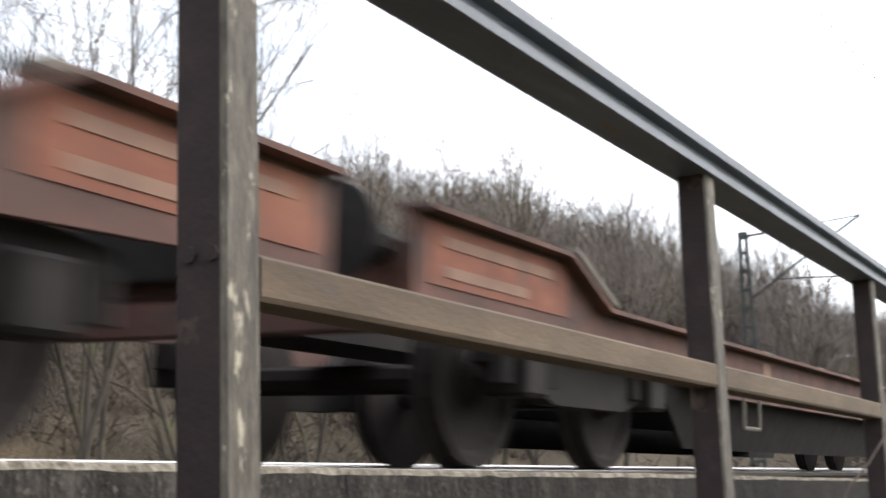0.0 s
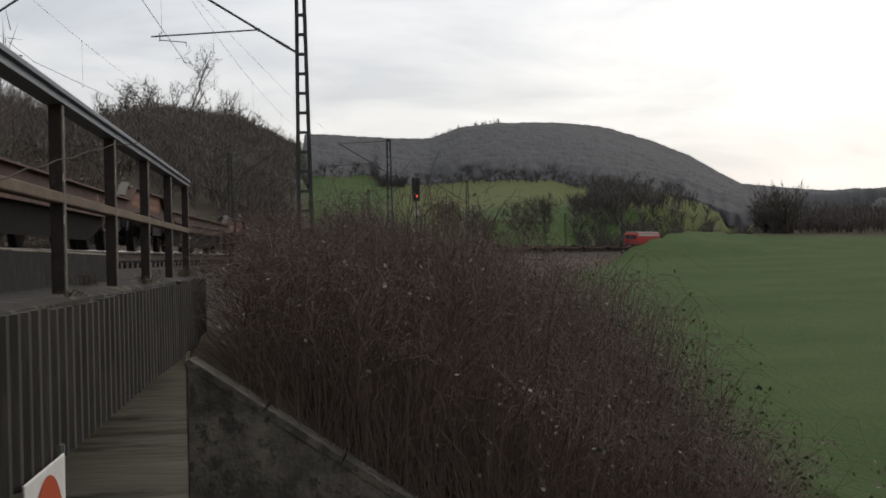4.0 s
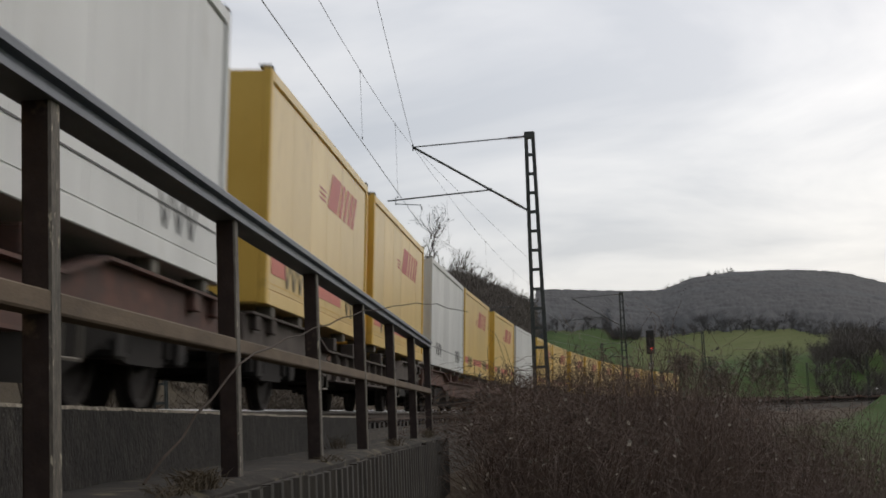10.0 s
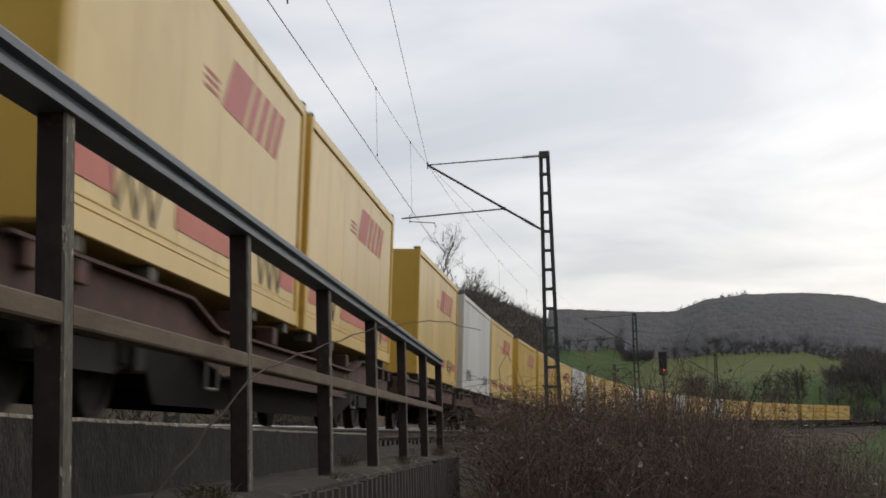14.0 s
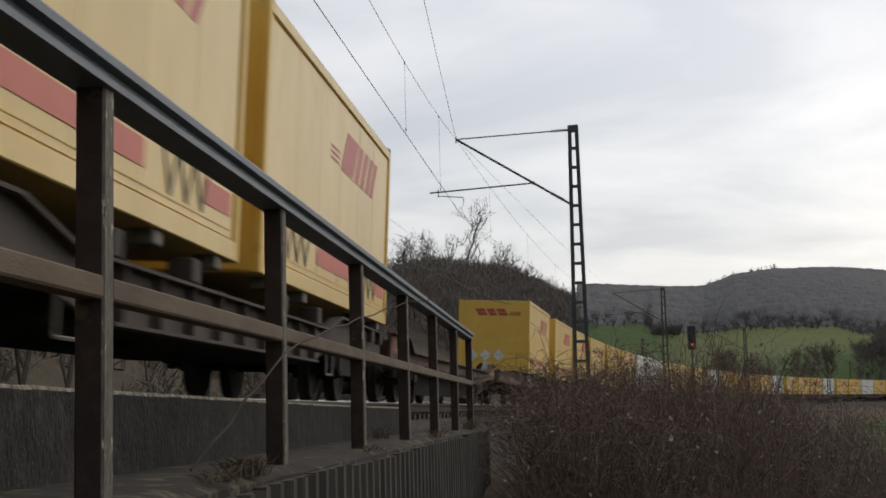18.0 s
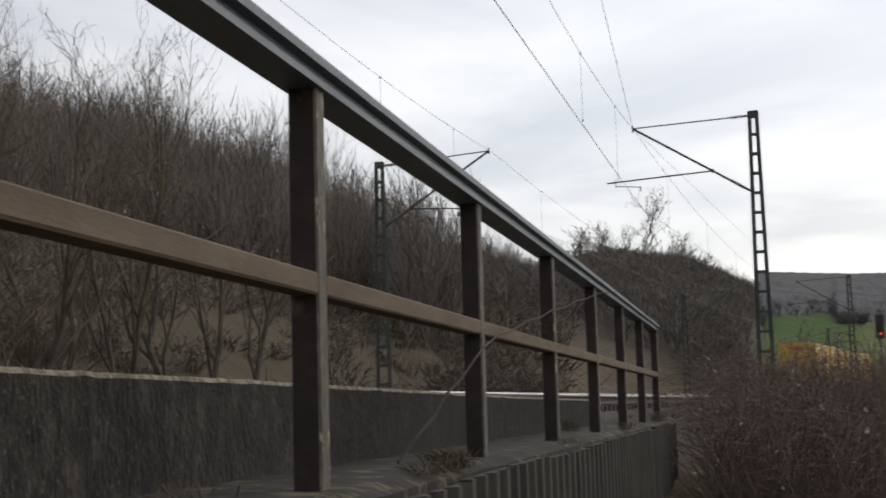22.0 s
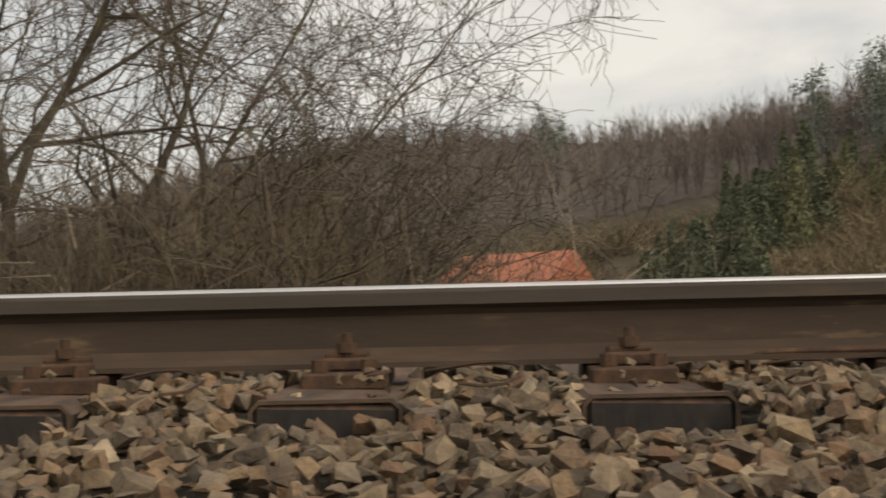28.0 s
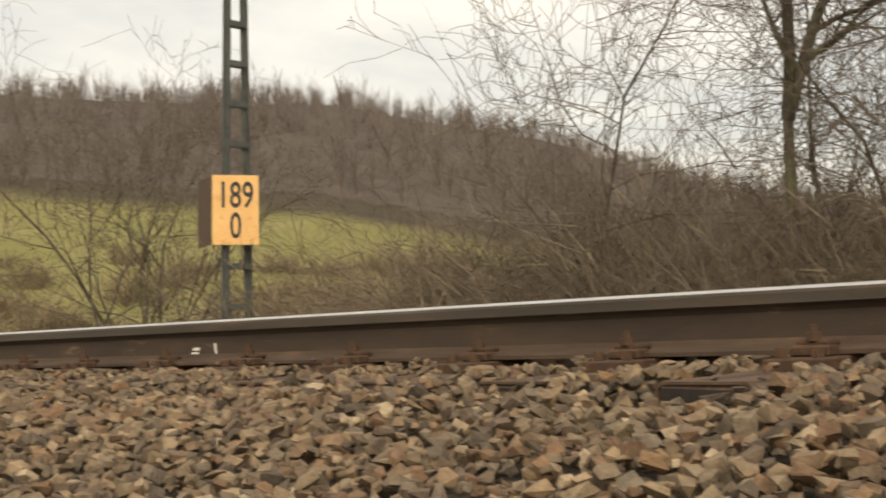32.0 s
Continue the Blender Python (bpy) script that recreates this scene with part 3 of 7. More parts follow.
def ground_height(x, y):
    """Height of the ground, for arrays."""
    x, y = np.asarray(x, float), np.asarray(y, float)
    cx, cy = TRACK0[0] + R_CURVE * math.cos(HEAD0), TRACK0[1] + R_CURVE * math.sin(HEAD0)
    off = R_CURVE - np.hypot(x - cx, y - cy)
    dx, dy = x - EYE0[0], y - EYE0[1]
    d = np.hypot(dx, dy)
    b = np.degrees(np.arctan2(-dx, dy))
    rise, dr, d0 = (np.interp(b, RB[:, 0], RB[:, i]) for i in (1, 2, 3))
    base = np.where(off > 0, -4.4, np.where(b > 75, -2.0, 0.4))
    base = np.where((b > 60) & (b <= 75), 0.4 - 2.4 * (b - 60) / 15, base)
    base = np.where(off < 0, base * smooth(6, 18, -off) - 0.9 * (1 - smooth(6, 18, -off)), base)
    base = base + np.where(off > 0, 0.016 * np.clip(d - 50, 0, 260), 0)
    top = dr * np.tan(np.radians(rise))
    p = np.clip((d - d0) / (dr - d0), 0, 1)
    prof = 0.75 * p + 0.25 * p * p * (3 - 2 * p)
    z = base + (top - base) * prof
    z = np.where(d > dr, top - 0.02 * (d - dr), z)
    z = z + smooth(60, 400, d) * 6.0 * np.sin(x * 0.013 + 1.3) * np.sin(y * 0.011) * (p > 0)
    # the railway's own bank
    bank = np.where(off > 0, -1.0 - np.clip(off - 3.4, 0, 12) / 3.1, -0.95)
    w = np.where(off > 0, smooth(9.0, 18.0, off), smooth(7.0, 17.0, -off))
    z = bank * (1 - w) + z * w
    # the road under the bridge and the bank's shoulder behind the wing wall
    edge = 14.0 - 0.0865 * np.clip(x - 3.06, 0, 6)
    shoulder = np.maximum(-1.30 - 0.673 * np.clip(x - 3.06, 0, 9) + 0.42 * np.clip(y - 14.0, 0, 60), -4.3)
    z = np.where((x > 2.6) & (x < 12) & (y > 10) & (y < 30), np.minimum(z, shoulder), z)
    cut = smooth(3.2, 4.4, y) * (1 - smooth(edge + 0.08, edge + 0.26, y)) * smooth(-14, -11, x)
    z = z * (1 - cut) + np.minimum(z, -4.3) * cut
    z = z + 0.05 * np.sin(x * 2.1) * np.sin(y * 1.7 + 0.4) * smooth(3.3, 4.5, np.abs(off + 1.0))
    return z


def wood_edge(b):
    """How far off the wood on the hill across the valley begins."""
    return np.interp(b, [-24, -18, -15.3, -14.2, -11.8, -10.7, -8, -5.4, -3.5, -3.3, -1, 2, 6], [400, 420, 436, 430, 438, 460, 476, 512, 500, 530, 496, 480, 440])


def build_ground():
    rad = np.sort(np.concatenate([[0.0], np.geomspace(0.35, 4200, 150), np.arange(11.6, 14.6, 0.11)]))
    az = np.radians(np.concatenate([np.linspace(-180, -30, 60, endpoint=False), np.linspace(-30, 165, 280, endpoint=False), np.linspace(165, 180, 6, endpoint=False)]))
    rr, aa = np.meshgrid(rad, az, indexing="ij")
    x, y = EYE0[0] - rr * np.sin(aa), EYE0[1] + rr * np.cos(aa)
    z = ground_height(x, y)
    nr, na = rr.shape
    verts = np.stack([x.ravel(), y.ravel(), z.ravel()], 1)
    i, j = np.meshgrid(np.arange(nr - 1), np.arange(na), indexing="ij")
    j2 = (j + 1) % na
    faces = np.stack([i * na + j, i * na + j2, (i + 1) * na + j2, (i + 1) * na + j], -1).reshape(-1, 4)
    ob = raw("ground", verts, faces, M["ground"])
    # cover: green, dry grass, woodland floor
    b = np.degrees(aa)
    d = rr
    cx, cy = TRACK0[0] + R_CURVE * math.cos(HEAD0), TRACK0[1] + R_CURVE * math.sin(HEAD0)
    off = R_CURVE - np.hypot(x - cx, y - cy)
    wob = 12 * np.sin(x * 0.05) * np.cos(y * 0.04)
    field = smooth(10.6, 12.4, off + 0.04 * wob) * smooth(3, 5, -b)
    far = wood_edge(b)
    hill = smooth(150, 200, d) * (1 - smooth(far, far + 25, d + wob)) * (b < 7) * (off < 60) * (off < -6)
    hill = np.maximum(hill, smooth(20, 40, -off) * (1 - smooth(far, far + 25, d + wob)) * (b < 10) * (d > 120))
    back = smooth(45, 60, d) * (1 - smooth(136, 150, d + 0.5 * wob - 1.1 * (b - 143))) * (b > 128)
    green = np.clip(field * (1 - smooth(300, 340, d)) + hill + 0.75 * back, 0, 1)
    edge = np.interp(b, [14, 46, 50, 58, 66, 75], [76, 76, 78, 83, 96, 114])
    dry = smooth(9, 15, -off) * (1 - smooth(edge, edge + 5, d + 0.2 * wob)) * (b > 14) * (b < 80)
    dry = dry * (0.30 + 0.70 * smooth(38, 48, b))
    meadow = smooth(10, 14, -off) * smooth(9.5, 10.6, b) * (1 - smooth(13.6, 14.6, b)) * smooth(80, 95, d) * (1 - smooth(150, 180, d + wob))
    green = np.maximum(green, 0.4 * meadow)
    dry = np.maximum(dry, 0.45 * back)
    dry = np.maximum(dry, 0.55 * smooth(9, 15, -off) * (b >= 80) * (d < 60))
    wood = np.where(off < 0, np.where(b > 12, smooth(edge, edge + 5, d + 0.2 * wob), smooth(far, far + 25, d + wob)), smooth(380, 420, d))
    wood = np.where((off < -8) & (b > 8) & (b < 50), np.maximum(wood, 0.75 * (1 - smooth(40, 49, b))), wood)
    wood = np.where(b > 128, smooth(136, 150, d + 0.5 * wob - 1.1 * (b - 143)), wood)
    wood = np.where((b < 14) & (b > -0.6) & (off < 0), np.maximum(wood, smooth(105, 130, d) * smooth(-0.5, 0.0, b)), wood)
    wood, dry = wood * (1 - meadow), dry * (1 - meadow)
    col = np.stack([green, np.clip(dry, 0, 1), np.clip(wood, 0, 1), 1 - 0.85 * np.clip(back, 0, 1) - 0.42 * np.clip(hill * smooth(350, 400, d) * smooth(3.6, 5.0, -b) * (1 - back), 0, 1)], -1).reshape(-1, 4)
    att = ob.data.color_attributes.new("cover", "FLOAT_COLOR", "POINT")
    att.data.foreach_set("color", col.astype(np.float32).ravel())
    for p in ob.data.polygons:
        p.use_smooth = True
    tagged(ob, "rolling valley ground with green field, dry meadow and wooded hills", "ground", kind="structure")
    return ob


build_ground()

# ---------------------------------------------------------------- the two tracks
RAIL = [(-0.075, -0.172), (0.075, -0.172), (0.075, -0.161), (0.022, -0.146), (0.009, -0.132), (0.009, -0.065), (0.020, -0.053), (0.036, -0.0435), (0.0365, -0.017), (0.0335, -0.0088), (0.031, -0.0050), (0.020, -0.0008),
        (-0.020, -0.0008), (-0.031, -0.0050), (-0.0365, -0.017), (-0.036, -0.0435), (-0.020, -0.053), (-0.009, -0.065), (-0.009, -0.132), (-0.022, -0.146), (-0.075, -0.161)]


def sweep(name, outline, s0, s1, step, off, mat, tilt=True, closed=True, split=None, h=0.0):
    """An outline (across, up) swept along the track."""
    n = max(2, int((s1 - s0) / step) + 1)
    bm = bmesh.new()
    rings = []
    for k in range(n):
        m = on_track(s0 + (s1 - s0) * k / (n - 1), off, h, tilt)
        rings.append([bm.verts.new(m @ Vector((x, 0, z))) for x, z in outline])
    c = len(outline)
    for a, b in zip(rings, rings[1:]):
        for i in range(c if closed else c - 1):
            f = bm.faces.new((a[i], a[(i + 1) % c], b[(i + 1) % c], b[i]))
            if split:
                f.material_index = split(i)
    if closed:
        bm.faces.new(rings[0][::-1])
        bm.faces.new(rings[-1])
    bmesh.ops.recalc_face_normals(bm, faces=bm.faces)
    return mesh_object(name, bm, mat)


TRACK2 = -4.1
rails = []
for off, near in ((0.7535, True), (-0.7535, True), (TRACK2 + 0.7535, False), (TRACK2 - 0.7535, False)):
    r = sweep("rail", RAIL, -30, 360, 1.5, off, [M["rail_side"], M["rail_top"], M["rail_head"], M["rail_foot"]], split=lambda i: 1 if 9 <= i <= 13 else 2 if i in (7, 8, 14) else 3 if i in (1, 2, 3, 18, 19) else 0)
    tagged(r, "rusty steel running rail with a polished head", "rail", "rails", "structure")
    rails.append(r)

bed = sweep("ballast_bed", [(-6.6, -0.26), (0.95, -0.25), (1.24, -0.335), (1.70, -0.335), (2.5, -0.43), (4.0, -1.48), (4.0, -2.2), (-9.0, -2.2), (-8.0, -0.9)], -30, 0.75, 0.5, 0.0, M["ballast_bed"])
tagged(bed, "bed of grey-brown crushed stone under the tracks", "ballast", kind="structure")
bed2 = sweep("ballast_bed", [(-6.6, -0.26), (2.35, -0.30), (2.35, -1.05), (-8.0, -1.05), (-8.0, -0.9)], 0.75, 15.0, 0.8, 0.0, M["ballast_bed"])
tagged(bed2, "bed of grey-brown crushed stone on the bridge", "ballast", kind="structure")
bed3 = sweep("ballast_bed", [(-6.6, -0.26), (1.9, -0.28), (3.4, -1.25), (3.4, -2.0), (-9.0, -2.0), (-8.0, -0.9)], 15.0, 360, 2.0, 0.0, M["ballast_bed"])
tagged(bed3, "bed of grey-brown crushed stone running into the curve", "ballast", kind="structure")


def chalk_marks():
    """Small strokes of white chalk on the web of the near rail."""
    for s, h0, h1, w, lean in ((-4.29, -0.118, -0.106, 0.024, 0.3), (-4.30, -0.132, -0.124, 0.026, 0.1), (-4.15, -0.132, -0.090, 0.007, -0.12)):
        bm = bmesh.new()
        box(bm, (0.0085, -w, h0), (0.0100, w, h1))
        for v in bm.verts:
            v.co.y += lean * (v.co.z - h0)
        o = part("chalk_mark", bm, M["white_mark"], rails[0], "stroke of white chalk")
        o.matrix_basis = on_track(s, 0.7535)


chalk_marks()


def sleeper_parts():
    """One sleeper with its two fastenings, in track space."""
    root = empty("sleeper")
    bm = boxed((-1.3, -0.13, -0.36), (1.3, 0.13, -0.206), 0.012)
    for v in bm.verts:
        v.co.z += 0.006 * math.sin(v.co.x * 3.1 + v.co.y * 9)
    bmesh.ops.recalc_face_normals(bm, faces=bm.faces)
    for f in bm.faces:
        f.material_index = 1 if f.normal.z > 0.6 else 0
    part("beam", bm, [M["sleeper"], M["sleeper_top"]], root)
    # iron hoop round the end
    bm = bmesh.new()
    rings = []
    for x, g in ((1.278, 0.004), (1.278, -0.003), (1.302, -0.003), (1.302, 0.004)):
        pts = [(-0.13 - g, -0.35), (-0.13 - g, -0.222), (-0.116 - g * 0.5, -0.207 + g), (0.116 + g * 0.5, -0.207 + g), (0.13 + g, -0.222), (0.13 + g, -0.35)]
        rings.append([bm.verts.new((x, y, z)) for y, z in pts])
    for a, b in zip(rings, rings[1:] + rings[:1]):
        for i in range(5):
            bm.faces.new((a[i], a[i + 1], b[i + 1], b[i]))
    bmesh.ops.recalc_face_normals(bm, faces=bm.faces)
    part("end_hoop", bm, M["hoop"], root, "rusty iron hoop")
    for sx in (0.7535, -0.7535):
        bm = boxed((sx - 0.19, -0.085, -0.210), (sx + 0.19, 0.085, -0.176), 0.004)
        part("base_plate", bm, M["iron"], root)
        for side in (-1, 1):
            x = sx + side * 0.088
            bm = boxed((x - 0.028, -0.055, -0.177), (x + 0.028, 0.055, -0.148), 0.006)
            box(bm, (x - side * 0.02 - 0.03, -0.045, -0.152), (x - side * 0.02 + 0.03, 0.045, -0.136), 0.005)
            part("clamp", bm, M["iron"], root)
            bm = bmesh.new()
            bar(bm, (x, 0, -0.15), (x, 0, -0.098), 0.011, 8)
            bar(bm, (x, 0, -0.138), (x, 0, -0.118), 0.021, 6)
            part("bolt", bm, M["iron"], root)
            for yy in (0.05, -0.05):
                bm = bmesh.new()
                bar(bm, (sx + side * 0.155, yy, -0.178), (sx + side * 0.155, yy, -0.150), 0.017, 6)
                part("screw", bm, M["iron"], root)
    tagged(root, "tarred dark wooden sleeper with rusty rail fastenings", "sleeper", "sleepers")
    return root


SLEEPER0 = -0.22     # along the track, of the fastening nearest the camera's foot
first = sleeper_parts()
SKEW = {-2: 0.0, -1: 2.4, 0: 2.4, 1: 1.6, 2: 1.2, 3: 0.0, 4: -1.0}
SHIFT = {-2: -0.015, -1: 0.008, 0: 0.005, 1: 0.008, 2: -0.005, 3: 0.0, 4: -0.015}
first.matrix_basis = on_track(SLEEPER0 + SHIFT[0]) @ pose(0, 0, 0, 0, 0, SKEW[0])
for k in range(-14, 8):
    if k:
        rnd = random.Random(k)
        copy_thing(first, on_track(SLEEPER0 + 0.6 * k + SHIFT.get(k, rnd.uniform(-0.01, 0.01))) @ pose(rnd.uniform(-0.02, 0.01), 0, 0, 0, 0, SKEW.get(k, rnd.uniform(-0.6, 0.6))))


def far_sleepers():
    verts, faces = [], []
    cube = [(-1.3, -0.13, -0.34), (1.3, -0.13, -0.34), (1.3, 0.13, -0.34), (-1.3, 0.13, -0.34), (-1.3, -0.13, -0.19), (1.3, -0.13, -0.19), (1.3, 0.13, -0.19), (-1.3, 0.13, -0.19)]
    quads = [(0, 3, 2, 1), (4, 5, 6, 7), (0, 1, 5, 4), (1, 2, 6, 5), (2, 3, 7, 6), (3, 0, 4, 7)]
    for off, k0, k1 in ((0.0, 8, 330), (TRACK2, -40, 330)):
        for k in range(k0, k1):
            m = on_track(SLEEPER0 + 0.6 * k, off)
            n = len(verts)
            verts += [tuple(m @ Vector(c)) for c in cube]
            faces += [tuple(n + i for i in q) for q in quads]
    ob = raw("sleeper_row", verts, faces, M["sleeper"])
    tagged(ob, "rows of dark wooden sleepers under both tracks", "sleepers", kind="stuff")


far_sleepers()

# ---------------------------------------------------------------- bridge side: wall, walkway, sheet piling, railing
RX = 2.955           # railing's middle line
POSTS = [1.77] + [3.615 + 1.98 * k for k in range(7)]
WALK_Z = -0.36


def parapet_wall():
    rnd = random.Random(3)
    bm = bmesh.new()
    n = 150
    rings = []
    for k in range(n + 1):
        y = 1.297 + (12.1 - 1.297) * (k / n) ** 1.5
        ch = 0.007 + 0.003 * noise.noise((y * 22, 0, 0))
        top = float(np.interp(y, [1.3, 1.36, 1.5, 3.0, 4.0, 8.5, 12.1], [-0.080, -0.073, -0.073, -0.086, -0.090, -0.126, -0.14])) + 0.003 * noise.noise((y * 12, 3, 0)) + 0.002 * noise.noise((y * 37, 5, 0))
        e = 0.014 * max(0.0, 1 - k / 6)
        x = 2.626 + 0.002 * noise.noise((y * 4, 7, 0))
        rings.append([bm.verts.new(c) for c in ((x, y, -0.75), (x + 0.002, y, -0.42), (x, y, top - ch * 1.6), (x - ch * 0.5, y, top - ch * 0.4), (x - ch, y, top), (x - 0.135, y + e, top), (x - 0.15, y + e, top - 0.015), (x - 0.15, y + e, -0.75))])
    for a, b in zip(rings, rings[1:]):
        for i in range(7):
            f = bm.faces.new((a[i], b[i], b[i + 1], a[i + 1]))
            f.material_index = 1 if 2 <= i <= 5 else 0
    bm.faces.new(rings[0])
    bm.faces.new(rings[-1][::-1])
    bmesh.ops.recalc_face_normals(bm, faces=bm.faces)
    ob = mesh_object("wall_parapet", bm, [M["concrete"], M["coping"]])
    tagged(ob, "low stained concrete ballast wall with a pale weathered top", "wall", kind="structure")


parapet_wall()


def walkway():
    bm = bmesh.new()
    n = 70
    rings = []
    for k in range(n + 1):
        y = 1.15 + 14.6 * k / n
        e = 0.02 * noise.noise((y * 2.2, 1, 0))
        zt = WALK_Z + 0.008 * noise.noise((y * 3, 5, 1))
        rings.append([bm.verts.new(c) for c in ((2.60, y, -0.62), (2.60, y, zt + 0.004), (2.85, y, zt), (3.02 + e, y, zt - 0.006), (3.075 + e, y, zt - 0.03), (3.08 + e, y, -0.62))])
    for a, b in zip(rings, rings[1:]):
        for i in range(5):
            bm.faces.new((a[i], b[i], b[i + 1], a[i + 1]))
    bm.faces.new(rings[0])
    bm.faces.new(rings[-1][::-1])
    bmesh.ops.recalc_face_normals(bm, faces=bm.faces)
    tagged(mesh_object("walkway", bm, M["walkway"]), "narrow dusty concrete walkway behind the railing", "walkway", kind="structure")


walkway()


def sheet_wall():
    """Trapezoidal sheets standing on edge under the walkway, each one a part."""
    root = empty("wall_sheet_piling")
    pitch, deep = 0.20, 0.030
    y = 0.6
    k = 0
    while y < 15.6:
        bm = bmesh.new()
        cols = []
        for i in range(4):
            yy = y + i * pitch
            for dy, dx in ((0.0, 0.0), (0.055, 0.0), (0.105, -deep), (0.150, -deep)):
                cols.append((3.135 + dx, yy + dy))
        cols.append((3.135, y + 4 * pitch - 0.001))
        rnd = random.Random(k)
        lift = rnd.uniform(-0.012, 0.012)
        ring = cols + [(3.095, cols[-1][1]), (3.095, cols[0][1])]
        low_ = [bm.verts.new((x, yy, -1.04 + lift)) for x, yy in ring]
        top_ = [bm.verts.new((x, yy, -0.40 + lift + 0.006 * noise.noise((yy * 8, 0, 2)))) for x, yy in ring]
        for i in range(len(ring)):
            i2 = (i + 1) % len(ring)
            bm.faces.new((low_[i], low_[i2], top_[i2], top_[i]))
        bm.faces.new(low_[::-1])
        bm.faces.new(top_)
        bmesh.ops.recalc_face_normals(bm, faces=bm.faces)
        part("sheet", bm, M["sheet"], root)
        y += 4 * pitch
        k += 1
    tagged(root, "dark weathered corrugated sheet wall below the bridge walkway", "retaining wall", kind="structure")


sheet_wall()


def underpass():
    """The far abutment under the bridge, its wing wall that slopes down the bank, and the sign below the sheets."""
    bm = bmesh.new()
    n = 24
    rows = []
    for k in range(n + 1):
        x = -9.0 + 12.05 * k / n
        rows.append([bm.verts.new(c) for c in ((x, 14.0, -4.6), (x, 14.0 + 0.01 * noise.noise((x * 2, 0, 1)), -1.08), (x, 14.7, -1.08), (x, 14.7, -4.6))])
    for a, b in zip(rows, rows[1:]):
        for i in range(4):
            bm.faces.new((a[i], a[(i + 1) % 4], b[(i + 1) % 4], b[i]))
    bm.faces.new(rows[0][::-1])
    bm.faces.new(rows[-1])
    bmesh.ops.recalc_face_normals(bm, faces=bm.faces)
    tagged(mesh_object("wall_abutment", bm, M["abutment"]), "pale board-marked concrete abutment under the bridge", "wall", kind="structure")
    root = empty("wall_wing")
    rows = []
    bm = bmesh.new()
    for k in range(n + 1):
        f = k / n
        x, y, top = 3.06 + 5.2 * f, 13.98 - 0.45 * f, -1.21 - 3.5 * f
        rows.append([bm.verts.new(c) for c in ((x, y, -5.2), (x, y + 0.012 * noise.noise((x * 3, 2, 0)), top), (x, y + 0.42, top), (x, y + 0.42, -5.2))])
    for a, b in zip(rows, rows[1:]):
        for i in range(4):
            bm.faces.new((a[i], a[(i + 1) % 4], b[(i + 1) % 4], b[i]))
    bm.faces.new(rows[0][::-1])
    bm.faces.new(rows[-1])
    bmesh.ops.recalc_face_normals(bm, faces=bm.faces)
    part("face", bm, M["wing"], root)
    for k in range(7):
        f0, f1 = k / 7 + 0.002, (k + 1) / 7 - 0.002
        bm = bmesh.new()
        beam(bm, (3.06 + 5.2 * f0, 14.19 - 0.45 * f0, -1.18 - 3.5 * f0), (3.06 + 5.2 * f1, 14.19 - 0.45 * f1, -1.18 - 3.5 * f1), 0.44, 0.07)
        part("coping_stone", bm, M["wing"], root)
    tagged(root, "stained concrete wing wall sloping down the bank", "wall", kind="structure")
    sign = empty("height_limit_sign", pose(3.15, 5.95, -1.42))
    part("plate", boxed((0.0, -0.42, -0.42), (0.012, 0.42, 0.42), 0.004), M["white_mark"], sign)
    bm = bmesh.new()
    inner, outer = [], []
    for k in range(40):
        a = 2 * math.pi * k / 40
        inner.append(bm.verts.new((0.017, 0.27 * math.cos(a), 0.27 * math.sin(a))))
        outer.append(bm.verts.new((0.017, 0.39 * math.cos(a), 0.39 * math.sin(a))))
    for k in range(40):
        j = (k + 1) % 40
        bm.faces.new((inner[k], outer[k], outer[j], inner[j]))
    part("ring", bm, M["sign_red"], sign, "red ring")
    part("post", bar(bmesh.new(), (-0.03, 0.47, -1.5), (-0.03, 0.47, 0.45), 0.035, 10), M["mast"], sign, "grey steel post")
    tagged(sign, "round red and white height limit sign below the bridge", "road sign")


underpass()


def railing():
    root = empty("bridge_railing")
    w = 0.035
    for k, y in enumerate(POSTS):
        bm = boxed((RX - w, y - w, WALK_Z - 0.05), (RX + w, y + w, 0.59), 0.006)
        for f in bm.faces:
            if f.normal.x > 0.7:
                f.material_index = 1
        p = part("post", bm, [M["steel_post"], M["steel_flaked_lit"]], root)
        bm = bmesh.new()
        bar(bm, (RX - 0.012, y - w - 0.004, 0.135), (RX - 0.012, y - w + 0.002, 0.135), 0.010, 8)
        bar(bm, (RX + 0.018, y - w - 0.004, 0.135), (RX + 0.018, y - w + 0.002, 0.135), 0.010, 8)
        part("bolt", bm, M["steel_post"], p)
    outline = [(-0.050, 0.584), (0.048, 0.584), (0.048, 0.602), (0.036, 0.606), (0.036, 0.624), (0.060, 0.628), (0.060, 0.648), (0.045, 0.664), (-0.045, 0.664), (-0.062, 0.648), (-0.062, 0.61), (-0.050, 0.60)]
    bm = bmesh.new()
    prism(bm, [(RX + x, z) for x, z in outline], POSTS[0] - 0.06, POSTS[-1] + 0.06)
    part("top_rail", bm, M["steel_rail"], root)
    for a, b in zip(POSTS, POSTS[1:]):
        bm = bmesh.new()
        prism(bm, [(RX - 0.025, 0.088), (RX + 0.030, 0.088), (RX + 0.034, 0.094), (RX + 0.034, 0.137), (RX + 0.028, 0.142), (RX + 0.022, 0.138), (RX + 0.022, 0.102), (RX - 0.025, 0.099)], a + w, b - w)
        part("mid_rail", bm, M["steel_mid"], root)
    tagged(root, "dark painted steel bridge railing with flaking posts", "railing")


railing()

